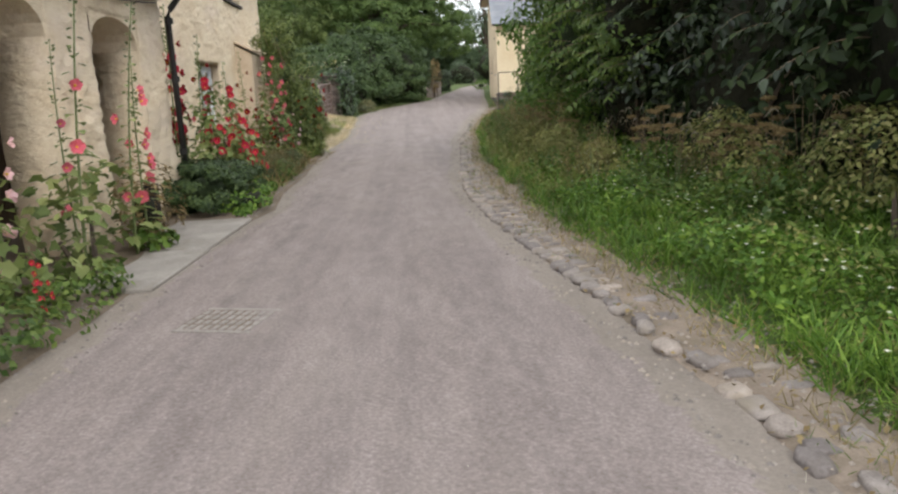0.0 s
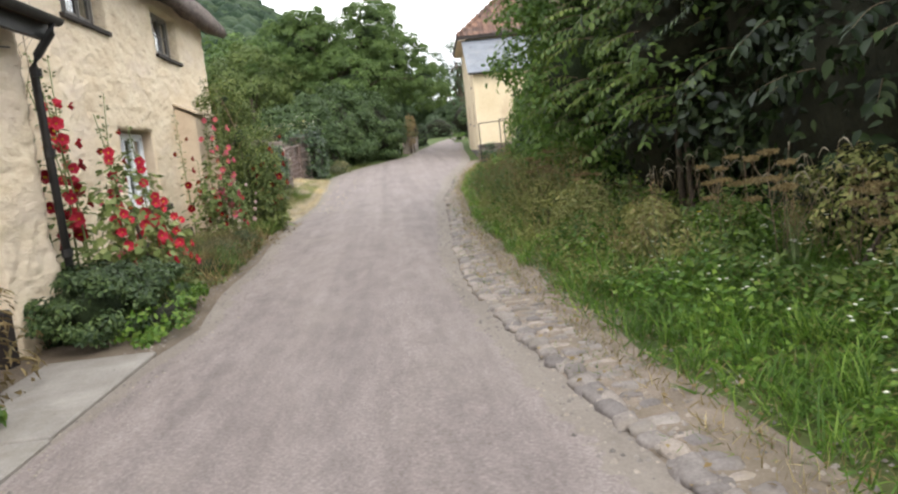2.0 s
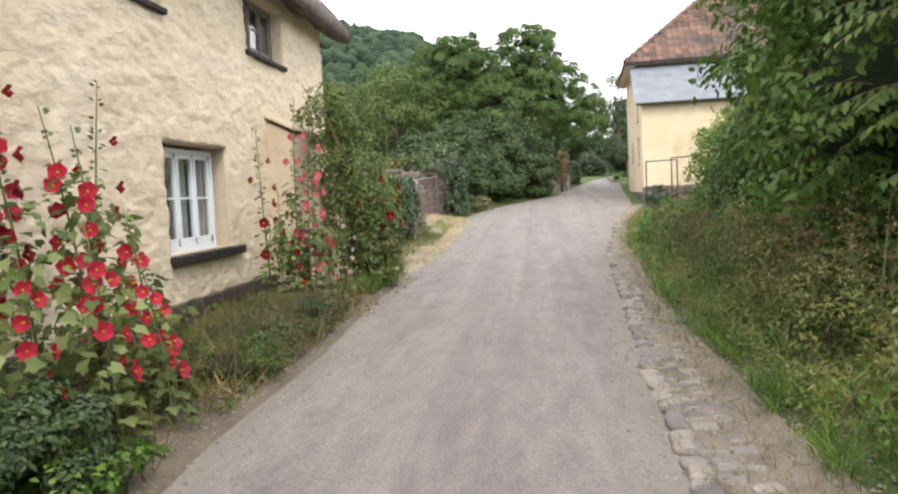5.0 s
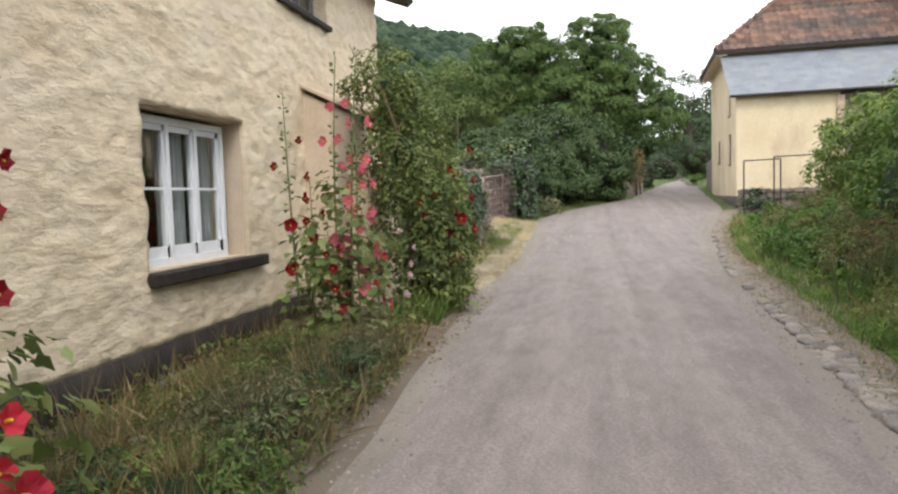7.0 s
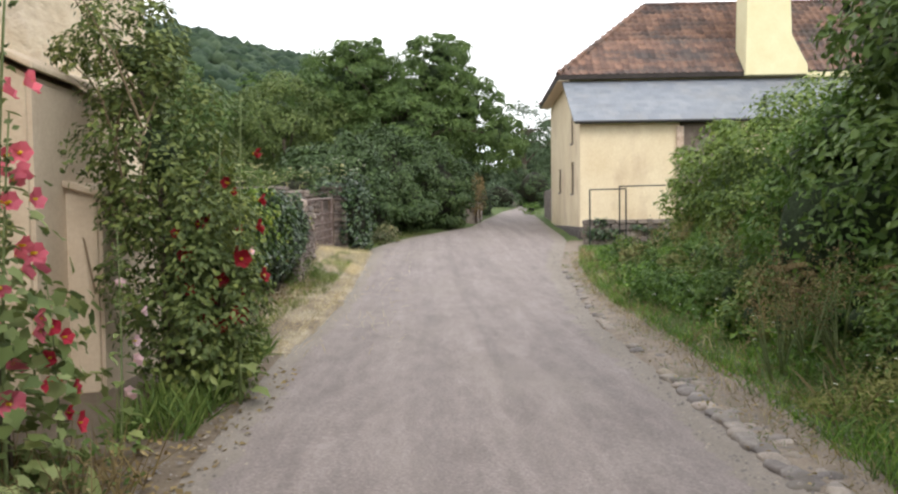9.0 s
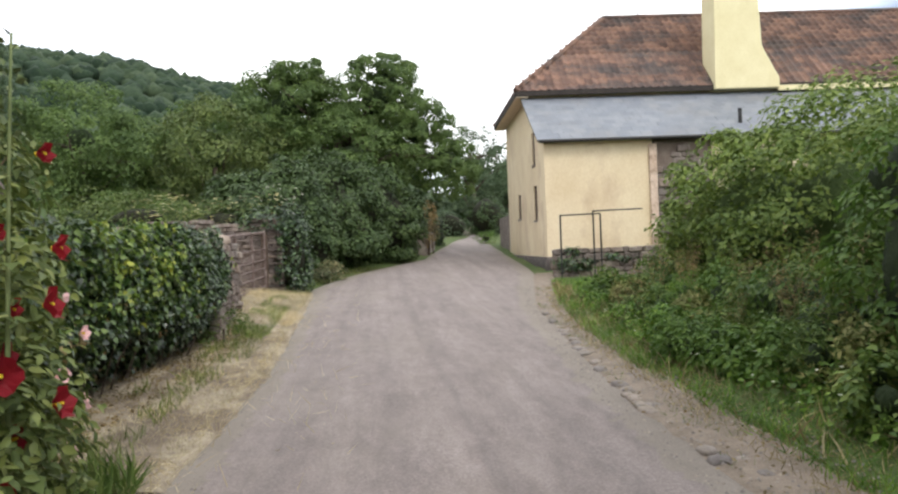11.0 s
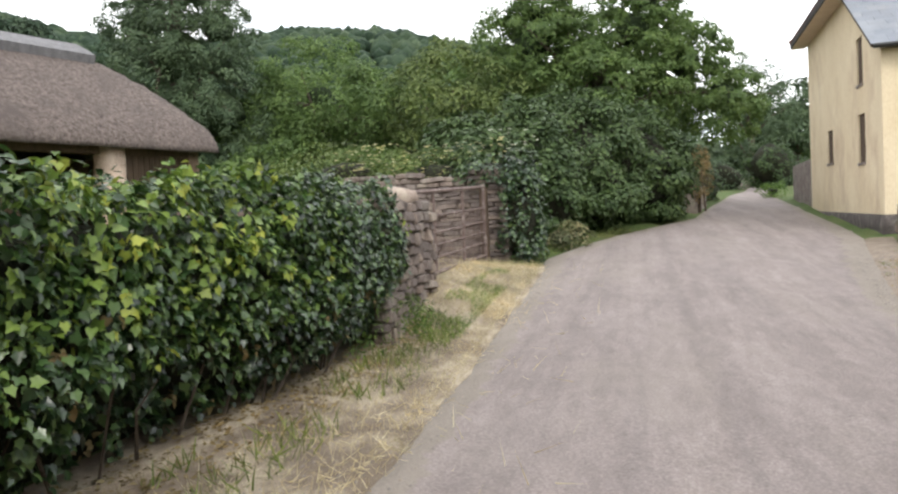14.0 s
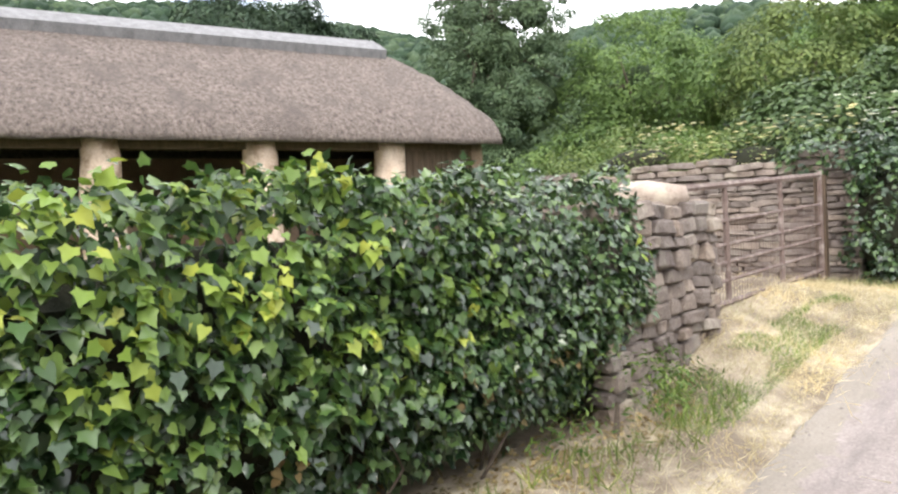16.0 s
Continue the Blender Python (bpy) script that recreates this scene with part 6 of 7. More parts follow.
solid("verge_grass", upright(BLADE, spread_points(14000, 0, 33, lambda y: interp(y, COBBLE_OUT) - 0.15, lambda y: interp(y, COBBLE_OUT) + 0.75, 1.0), 0.9, 0.075), L_DRYGRASS, "dry straw-coloured grass at the cobbles", "grass", kind="stuff")


def low_leaves(n, y0, y1, lo, hi, height, size, shape=SIMPLE, power=1.0):
    P = spread_points(n, y0, y1, lo, hi, power)
    P[:, 2] += rng.random(n) * height * (0.5 + 0.5 * np.sin(P[:, 1] * 2.2) * np.cos(P[:, 0] * 3.0))
    return leaves_at(shape, P, unit(rng.normal(0, 0.6, (n, 3)) + np.array((0, 0, 1.0))), size)


solid("verge_weeds", join(low_leaves(26000, -0.5, 11, lambda y: interp(y, COBBLE_OUT) + 0.30, lambda y: 4.8, 0.38, 0.05, SIMPLE),
                          low_leaves(15000, 10, 33, lambda y: interp(y, COBBLE_OUT) + 0.45, lambda y: 5.8, 0.34, 0.07, SIMPLE)), L_GRASS, "leafy green ground cover on the verge", "weeds", kind="stuff")
solid("verge_weeds", join(low_leaves(14000, 8.5, 18, lambda y: interp(y, COBBLE_OUT) + 0.2, lambda y: 3.75, 0.62, 0.048, NARROW), low_leaves(4000, 3.5, 8.5, lambda y: 3.3, lambda y: 4.4, 0.45, 0.046, NARROW), low_leaves(5000, 17, 24, lambda y: interp(y, COBBLE_OUT) + 0.7, lambda y: 5.2, 0.5, 0.06, NARROW)), L_OLIVE, "olive and fading weeds on the verge", "weeds", kind="stuff")
solid("verge_weeds", upright(BLADE, spread_points(250, 8.5, 18, lambda y: interp(y, COBBLE_OUT) + 0.3, lambda y: 4.0), 0.6, 0.24), L_DRYGRASS, "tall dry grass on the verge", "grass", kind="stuff")
solid("verge_weeds", join(low_leaves(10000, 21, 31.5, lambda y: interp(y, COBBLE_OUT) + 0.9, lambda y: 6.4, 0.6, 0.09, SIMPLE), low_leaves(2500, 19, 31, lambda y: interp(y, COBBLE_OUT) + 0.5, lambda y: 5.6, 0.5, 0.07, LOBED)), L_WEED, "leafy nettles and weeds on the bank", "weeds", kind="stuff")
solid("verge_weeds", upright(BLADE, patchy(1600, 17, 33, lambda y: interp(y, COBBLE_OUT) + 0.1, lambda y: 4.8), 0.7, 0.2), L_DRYGRASS, "dry grass among the bank weeds", "grass", kind="stuff")
solid("verge_weeds", join(low_leaves(9000, 0, 18, lambda y: interp(y, COBBLE_OUT) + 1.0, lambda y: 4.4, 0.55, 0.07, OVAL)), L_WEED, "leafy weeds under the bushes", "weeds", kind="stuff")


def seeding_weed():
    """One plant with a branching stalk and loose seed heads."""
    st, hd = [], []
    for k in range(6):
        a, r = RNG.uniform(0, 6.28), RNG.uniform(0.08, 0.30)
        h = RNG.uniform(0.65, 1.15)
        tip = np.array((r * math.cos(a), r * math.sin(a), h))
        st.append(scatter(STEM, np.zeros((1, 3)), tip[None], np.array([[math.cos(a + 1), math.sin(a + 1), 0.1]]), np.array([h])))
        n = 70
        t = 0.5 + 0.5 * rng.random(n)
        P = tip[None] * t[:, None] + rng.normal(0, 0.032, (n, 3))
        hd.append(leaves_at(SIMPLE, P, unit(rng.normal(0, 1, (n, 3))), 0.021))
    return st, hd


protos = []
for v in range(4):
    w = thing("seeding_weed", (0, 0, 0), "tall brown seeding dock stalks on the verge", "weed", "seeding weeds")
    for s, h in zip(*seeding_weed()):
        stalk = part("stalk", s, M_STALK, w)
        part("seed_head", h, L_DRYWEED, stalk, "rusty brown seed head", kind="stuff")
    protos.append(w)
spots = []
for k in range(34):
    y = RNG.uniform(4.2, 13.5) if k < 16 else RNG.uniform(13.5, 19)
    x = RNG.uniform(3.8, 4.7) if y < 8 else (RNG.uniform(3.1, 4.4) if y < 13 else RNG.uniform(2.9, 4.0))
    spots.append((x, y))
for k in range(30):
    spots.append((RNG.uniform(4.2, 5.6), RNG.uniform(17, 27)))
for k, (x, y) in enumerate(spots):
    m = pose(x, y, ground_z(x, y) - 0.02, RNG.uniform(-8, 8), RNG.uniform(-8, 8), RNG.uniform(0, 360)) @ Matrix.Scale(RNG.uniform(0.75, 1.2) * (0.66 if y < 12.5 else 1.0), 4)
    if k < 4:
        protos[k].matrix_basis = m
    else:
        c = copy_thing(protos[k % 4], m)
        s = m.to_scale().x
        c.scale = (s, s, s)


def hogweed(h):
    """A dead umbellifer: ribbed stalk, side branches, flat-topped seed heads of many rays."""
    t = thing("dried_hogweed", (0, 0, 0), "dead brown hogweed with flat umbels of seeds", "weed", "dried hogweed")
    part("stalk", tube_bm([(0, 0, 0), (0.01, 0.01, h * 0.5), (0.03, 0.0, h * 0.86)], [0.007, 0.006, 0.004], 6), M_TWIG, t, smooth=True)
    for k in range(7):
        a = k * 2.4 + RNG.uniform(-0.3, 0.3)
        b = Vector((0.015, 0.005, h * (0.45 + 0.06 * k)))
        e = b + Vector((math.cos(a) * 0.24, math.sin(a) * 0.24, 0.26)) * RNG.uniform(0.6, 1.1)
        br = part("branch", tube_bm([b, b.lerp(e, 0.5) + Vector((0, 0, -0.03)), e], [0.006, 0.005, 0.004], 5), M_TWIG, t)
        rays, seeds = [], []
        w = RNG.uniform(0.07, 0.13)
        for q in range(15):
            th, rr = q * 2.4, w * math.sqrt((q + 0.5) / 15)
            tip = e + Vector((rr * math.cos(th), rr * math.sin(th), 0.07 - 1.5 * rr * rr))
            rays.append(tube([e, tip], [0.002, 0.0015], 3))
            P = np.array(tuple(tip)) + rng.normal(0, 0.016, (20, 3)) * np.array((1, 1, 0.6))
            seeds.append(leaves_at(SIMPLE, P, unit(rng.normal(0, 1, (20, 3))), 0.024))
        part("umbel", join(*[(v, [f[:3] for f in q2] + [(f[0], f[2], f[3]) for f in q2]) for v, q2 in rays], *seeds), L_DRYWEED, br, "rust-brown seed umbel", kind="stuff")
    return t


def seed_spikes(h):
    """Thin stalks that end in pale drooping spikes."""
    t = thing("spent_flower_spikes", (0, 0, 0), "thin stalks ending in pale drooping seed spikes", "weed", "pale seed spikes")
    for k in range(5):
        a = RNG.uniform(0, 6.28)
        d = Vector((math.cos(a), math.sin(a), 0))
        tip = d * RNG.uniform(0.08, 0.3) + Vector((0, 0, h * RNG.uniform(0.75, 1.1)))
        st = part("stalk", tube_bm([(0, 0, 0), tip * 0.55, tip], [0.004, 0.003, 0.002], 4), M_TWIG, t)
        pts = [tip + d * (0.10 * i / 5) + Vector((0, 0, 0.035 * math.sin(math.pi * i / 5) - 0.05 * (i / 5) ** 2)) for i in range(6)]
        part("seed_spike", tube_bm(pts, [0.002, 0.0045, 0.005, 0.0045, 0.003, 0.001], 6, 0.5), M_SPIKE, st, "pale furry seed spike")
    return t


def plant_out(protos, spots, lo, hi):
    for k, (x, y) in enumerate(spots):
        sc = RNG.uniform(lo, hi)
        m = pose(x, y, ground_z(x, y) - 0.02, RNG.uniform(-7, 7), RNG.uniform(-7, 7), RNG.uniform(0, 360)) @ Matrix.Scale(sc, 4)
        if k < len(protos):
            protos[k].matrix_basis = m
        else:
            copy_thing(protos[k % len(protos)], m).scale = (sc, sc, sc)


M_SPIKE = surface("pale_seed_fluff", (0.22, 0.19, 0.13), (0.42, 0.37, 0.28), None, 20, 90, 0.9, 0.6, 60, 0.004)
plant_out([hogweed(1.25), hogweed(1.0), hogweed(1.4)], [(4.1, 7.4), (4.4, 8.0), (3.95, 8.2), (4.6, 7.2), (4.25, 6.8), (3.9, 9.0), (4.7, 6.2), (3.7, 12.4), (3.4, 13.6), (3.8, 15.2), (4.3, 17.0), (4.0, 18.3), (4.4, 18.9), (3.9, 19.6), (4.5, 20.6)], 0.5, 0.74)
plant_out([seed_spikes(0.85), seed_spikes(0.7)], [(RNG.uniform(3.9, 4.8), RNG.uniform(6.5, 11.5)) for _ in range(15)], 0.75, 1.15)


def small_flowers(n, y0, y1, lo, hi, zlo, zhi, size):
    P = spread_points(n, y0, y1, lo, hi)
    P[:, 2] += rng.uniform(zlo, zhi, n)
    out = []
    for k in range(5):
        a = 2 * math.pi * k / 5
        al = np.tile(np.array((math.cos(a), math.sin(a), 0.25)), (n, 1)) + rng.normal(0, 0.1, (n, 3))
        out.append(scatter(SIMPLE, P, al, np.tile(np.array((0, 0, 1.0)), (n, 1)) + rng.normal(0, 0.2, (n, 3)), size))
    return join(*out)


solid("white_flowers", join(*[small_flowers(150, 0.5, 10.0, lambda y: 2.95, lambda y: 4.4, 0.22, 0.40, 0.016) for _ in range(2)], small_flowers(110, 16, 27, lambda y: interp(y, COBBLE_OUT) + 0.3, lambda y: 4.6, 0.15, 0.4, 0.02)), F_WHITE, "small white wild flowers in the verge grass", "flowers", kind="stuff")
solid("yellow_flowers", small_flowers(8, 6, 20, lambda y: 3.2, lambda y: 4.4, 0.25, 0.45, 0.03), F_YELLOW, "a few yellow wild flowers on the verge", "flowers", kind="stuff")

# the left-hand verge by the hedge
left_e = lambda y: interp(y, ROAD_L) + 0.1
solid("straw_litter", join(upright(STEM, spread_points(11000, 20.0, 33.4, lambda y: interp(y, ROAD_L) - 1.0 - max(0, min(0.9, (y - 28.5))), left_e, 0.8), 9.0, 0.12)), M_STRAW, "scattered pale straw on the dirt verge", "straw", kind="stuff")
solid("hedge_foot_litter", leaves_at(SIMPLE, spread_points(2600, 19.6, 28.6, lambda y: interp(y, HEDGE_F) - 0.35, lambda y: interp(y, HEDGE_F) + 0.45, 1.2) + np.array((0, 0, 0.02)), np.tile(np.array((0, 0, 1.0)), (2600, 1)), 0.045), L_DRYWEED, "dry brown ivy leaves fallen below the hedge", "leaves", kind="stuff")
solid("straw_litter", join(upright(STEM, spread_points(420, 20.0, 33.4, lambda y: interp(y, ROAD_L) - 0.1, lambda y: interp(y, ROAD_L) + 1.2, 2.0), 12.0, 0.16)), M_STRAW, "loose straws blown onto the asphalt", "straw", kind="stuff")
solid("straw_litter", upright(STEM, spread_points(9000, 28.6, 33.8, lambda y: -2.35, lambda y: interp(y, ROAD_L) + 0.05, 1.0), 9.0, 0.14), M_STRAW, "thick pale straw trodden at the gate", "straw", kind="stuff")
solid("hedge_foot_grass", join(upright(BLADE, patchy(2600, 19.6, 28.4, lambda y: interp(y, HEDGE_F) - 0.05, lambda y: interp(y, HEDGE_F) + 0.6, 1.3), 1.2, 0.07)), L_DRYGRASS, "dry grass at the foot of the ivy hedge", "grass", kind="stuff")
solid("gate_grass", upright(BLADE, patchy(11000, 27.4, 32.2, lambda y: -2.1 + 0.06 * (y - 27.4), lambda y: -1.42, 1.0), 0.9, 0.055), L_GRASS, "patch of short green grass before the gate", "grass", kind="stuff")
M_PEBBLE = surface("small_pebble", (0.16, 0.14, 0.125), (0.32, 0.285, 0.255), None, 9, 60, 0.9, 0.2, 40, 0.003, random_by="island")
PEB = (np.array([(0.5, 0, 0), (0, 0.6, 0), (-0.5, 0.1, 0), (0.05, -0.5, 0), (0.05, 0.05, 0.42)]), np.array([(0, 1, 4), (1, 2, 4), (2, 3, 4), (3, 0, 4)]))


def pebbles(n, y0, y1, lo, hi, size, power=1.0):
    P = spread_points(n, y0, y1, lo, hi, power)
    a = rng.uniform(0, 6.28, n)
    return scatter(PEB, P, np.stack([np.cos(a), np.sin(a), np.zeros(n)], 1), np.tile(np.array((0, 0, 1.0)), (n, 1)), size * (0.5 + rng.random(n) ** 2))


solid("road_gravel", join(pebbles(2600, -0.5, 20, lambda y: interp(y, ROAD_L) - 0.25, lambda y: interp(y, ROAD_L) + 0.35, 0.022),
                          pebbles(1500, 20, 33, lambda y: interp(y, ROAD_L) - 0.6, lambda y: interp(y, ROAD_L) + 0.3, 0.022),
                          pebbles(9000, -0.5, 34, lambda y: interp(y, ROAD_R) - 0.25, lambda y: interp(y, COBBLE_OUT) + 0.35, 0.026),
                          pebbles(500, -0.5, 34, lambda y: interp(y, ROAD_L), lambda y: interp(y, ROAD_R), 0.009)), M_PEBBLE, "loose gravel along the lane edges", "gravel", kind="stuff")
solid("verge_litter", leaves_at(SIMPLE, spread_points(1500, 0, 33, lambda y: interp(y, ROAD_R) - 0.05, lambda y: interp(y, COBBLE_OUT) + 0.5) + np.array((0, 0, 0.03)), np.tile(np.array((0, 0, 1.0)), (1500, 1)), 0.035), L_DRYWEED, "dry leaf litter on the verge", "leaves", kind="stuff")
solid("hedge_foot_grass", join(upright(BLADE, patchy(1900, 19.6, 28.4, lambda y: interp(y, HEDGE_F) + 0.1, lambda y: interp(y, HEDGE_F) + 0.8, 1.3), 0.5, 0.13),
                               
                               upright(BLADE, spread_points(2600, 33.5, 40, lambda y: -2.3, lambda y: interp(y, ROAD_L) - 0.05, 1.0), 0.7, 0.10)), L_FADED, "patches of green grass beside the lane", "grass", kind="stuff")
bush("foot_weeds", (-2.05, 27.2, 0.1), [(0, 0, 0.22, 0.3, 0.6, 0.3), (0.05, 0.7, 0.2, 0.25, 0.5, 0.25)], L_WEED, "dusty weeds at the foot of the stone pier", 900, 0.06, NARROW, 30, 0.4, heart=0, stems=1)

# dark shrubs beyond the gate
bush("ivy_pillar", (-1.75, 34.3, 0.35), [(0.05, 0, 1.0, 0.5, 0.62, 1.2), (-0.5, 0.1, 1.9, 0.8, 0.55, 0.42)], L_IVY, "ivy-smothered wall end", 5600, 0.075, LOBED, 90, 0.2, heart=0.62)
bush("rose_over_wall", (-3.6, 34.9, 2.0), [(0, 0, 0.3, 1.5, 0.6, 0.55), (-2.2, 0.4, 0.5, 1.5, 0.8, 0.6)], L_TREEPALE, "rambling rose with cream flowers over the wall", 4800, 0.07, SIMPLE, 70, 0.3, heart=0.5)
solid("rose_flowers", join(*[small_flowers(90, 34.2, 35.2, lambda y: -5.6, lambda y: -2.0, 1.75, 2.5, 0.06) for _ in range(2)]), F_CREAM, "cream rambling rose flowers", "flowers", kind="stuff")
for (x, y, k) in ((-2.9, 36.3, 0.85), (-2.1, 38.9, 1.0), (-0.8, 41.3, 1.1), (0.75, 43.6, 1.05)):
    bush("laurel_hedge", (x, y, grade(y)), [(0, 0, 1.4 * k, 1.35 * k, 1.7 * k, 1.75 * k), (-0.5, 0.8, 2.2 * k, 1.3 * k, 1.5 * k, 1.5 * k), (0.4, -0.5, 0.8 * k, 1.1 * k, 1.4 * k, 1.0 * k)], L_HEDGE, "dark green overgrown garden shrub beside the lane", 17000, 0.125, SIMPLE, 90, 0.2, 0.25, "shrubs along the lane", 0.62)
solid("hedge_blossom", small_flowers(26, 34.8, 38.5, lambda y: -2.6, lambda y: -1.5, 1.9, 2.8, 0.06), F_WHITE, "white blossom on the dark shrubs", "flowers", kind="stuff")
bush("lavender_clump", (-1.15, 36.9, 0.62), [(0, 0, 0.22, 0.5, 0.7, 0.32)], L_LAV, "grey-green lavender clump at the lane edge", 900, 0.14, NARROW, 30, 0.35, heart=0.5, stems=1)

# garden trees and woods
tree("walnut_tree", (-1.2, 52.0, 1.3), 10.0, [(-2.3, 0, 7.4, 2.5, 2.6, 2.1), (-3.9, 0, 5.6, 1.9, 2.2, 1.8), (2.1, -0.3, 7.5, 2.5, 2.6, 2.1), (0.0, 0.5, 7.0, 2.2, 2.4, 1.9), (3.9, -0.6, 6.0, 1.9, 2.1, 1.8), (5.2, -1.0, 4.3, 1.6, 2.0, 1.9), (-4.6, 0, 4.0, 2.0, 2.2, 1.8), (0.6, -1.5, 4.4, 3.4, 2.8, 2.2), (-1.8, -0.2, 8.6, 1.6, 1.8, 1.1), (2.4, -0.2, 8.7, 1.6, 1.8, 1.1)], L_TREE, "large round walnut tree with dense green crown", 110000, 0.14, SIMPLE, 0.45, 330, 0.13, 0.42, 16, heart=0.34)
tree("pale_green_tree", (-6.6, 49.0, 0.9), 7.6, [(0, 0, 5.0, 2.4, 2.4, 2.4), (2.2, 1.0, 4.2, 2.0, 2.0, 2.0), (-1.8, 0.5, 3.2, 2.0, 2.0, 1.8)], L_TREEPALE, "smaller pale green tree behind the garden wall", 28000, 0.14, SIMPLE, 0.2, 110, 0.19, 0.32, heart=0.2)
tree("garden_tree", (-12.6, 49.8, 0.9), 9.0, [(0, 0, 6.0, 2.9, 2.8, 2.6), (2.6, 0, 4.6, 2.3, 2.4, 2.1), (-2.4, 0, 4.8, 2.4, 2.4, 2.3), (0.4, -0.6, 3.0, 3.2, 2.6, 2.0)], L_TREE, "mid-green garden tree behind the shed", 40000, 0.14, SIMPLE, 0.28, 170, 0.17, 0.34, heart=0.2)
tree("alder_tree", (-18.4, 48.0, 0.9), 14.5, [(0, 0, 8.0, 3.0, 2.8, 3.0), (0.2, 0, 11.4, 2.1, 2.1, 2.4), (-1.9, 0, 6.0, 2.6, 2.4, 2.6), (2.0, 0, 5.4, 2.6, 2.4, 2.6), (0.1, 0, 14.0, 1.2, 1.2, 1.8), (-2.0, 0.2, 9.6, 1.7, 1.7, 1.9), (1.9, 0.2, 9.2, 1.8, 1.7, 1.9), (0.0, -0.6, 3.4, 3.4, 2.6, 2.2)], L_GREYTREE, "tall grey-green tree behind the shed ridge", 110000, 0.11, SIMPLE, 0.3, 330, 0.13, 0.4, 14, heart=0.38)
tree("dark_pine_tree", (-27.0, 42.0, 0.9), 13.0, [(0, 0, 8.0, 3.8, 3.8, 3.2), (3.4, 0, 7.0, 3.0, 3.2, 2.6), (-4.0, 0, 7.6, 3.8, 3.8, 3.0)], L_PINE, "dark evergreen tree behind the thatched shed", 34000, 0.27, NARROW, 0.4, 150, 0.16, heart=0.45)
for k, (x, y, s) in enumerate(((-10.5, 41.5, 1.0), (-7.0, 39.0, 0.85), (-13.5, 43.5, 1.15), (-5.2, 42.5, 1.0), (-22, 46, 1.6), (-26, 38, 1.5))):
    bush("garden_shrub", (x, y, 0.8), [(0, 0, 1.1 * s, 1.7 * s, 1.6 * s, 1.4 * s), (0.9 * s, 0.3, 1.9 * s, 1.2 * s, 1.2 * s, 1.1 * s)], (L_TREEPALE, L_WEED, L_TREE)[k % 3], "leafy garden shrub behind the wall", 5200, 0.12 * s, SIMPLE, 60, 0.27, group="garden shrubs", heart=0.55, inside=M_LEAFY)
for k, (x, y, h, w) in enumerate(((1.0, 80, 10, 5), (-5, 76, 11, 5), (14.5, 90, 10, 5.5), (-12, 75, 12, 6), (22, 84, 9, 5), (-22, 72, 11, 6), (28, 100, 11, 6), (0.5, 100, 11, 6), (5.5, 93, 6.5, 6), (12.5, 96, 6.5, 6))):
    tree("woodland_tree", (x, y, 2.2), h, [(0, 0, h * 0.66, w * 0.66, w * 0.6, h * 0.30), (w * 0.4, 0, h * 0.48, w * 0.5, w * 0.5, h * 0.24), (-w * 0.4, 0.5, h * 0.46, w * 0.5, w * 0.5, h * 0.24)], (L_GREYTREE, L_TREE)[k % 2], "tall dark tree at the end of the lane", 7500, 0.40, SIMPLE, 0.35, 80, 0.18, 0.4, 4, group="trees beyond the lane")
tree("airy_tree", (9.6, 82.0, 2.2), 11.0, [(0, 0, 8.2, 2.6, 2.4, 2.2), (2.2, 0, 6.6, 2.2, 2.2, 2.0), (-2.2, 0, 6.4, 2.2, 2.2, 2.0), (0.5, -0.5, 4.4, 3.0, 2.4, 2.2)], L_GREYTREE, "tall airy grey-green tree at the end of the lane", 9000, 0.26, NARROW, 0.3, 130, 0.15, 0.5, 14, heart=0.0)
bush("round_topiary", (8.3, 66.0, 2.1), [(0, 0, 1.4, 1.35, 1.35, 1.35)], L_BOX, "rounded clipped shrub beside the far lane", 4200, 0.12, SIMPLE, 90, 0.16, 0.12, heart=0.88)
bush("clipped_hedge", (3.0, 52.3, 1.5), [(0, 0, 0.8, 0.7, 1.2, 0.8), (0.7, 2.4, 0.7, 0.7, 1.2, 0.8)], L_BOX, "clipped green hedge at the far bend", 3600, 0.11, SIMPLE, 80, 0.18, 0.15, heart=0.85)
bush("far_shrub", (6.2, 71.0, 2.2), [(0, 0, 0.9, 1.6, 1.5, 1.2), (4.5, 3, 0.9, 2.4, 1.5, 1.2)], L_GREYTREE, "dark shrubs across the end of the lane", 3600, 0.16, SIMPLE, 80, 0.25)
far_wall = thing("far_garden_wall", (6.4, 48, 1.2), "stone garden wall running on from the barn", "wall")
part("masonry", wall_bm(lambda u, d, z: Vector((6.15 + (u - 45.4) * 0.09 + d, u, z)), 45.6, 51.5, 0.9, 2.75, [], 0.4, 0.25, 0.03), M_STONES, far_wall)
left_wall = thing("far_low_wall", (2.9, 48, 1.2), "low pale stone wall at the far bend", "wall")
part("masonry", wall_bm(lambda u, d, z: Vector((2.55 + (u - 46) * 0.17 - d, u, z)), 46.4, 50.5, 1.0, 2.15, [], 0.4, 0.25, 0.05), M_STONES, left_wall)
end_wall = thing("far_end_wall", (8.6, 74, 2.3), "low pale stone wall across the end of the lane", "wall")
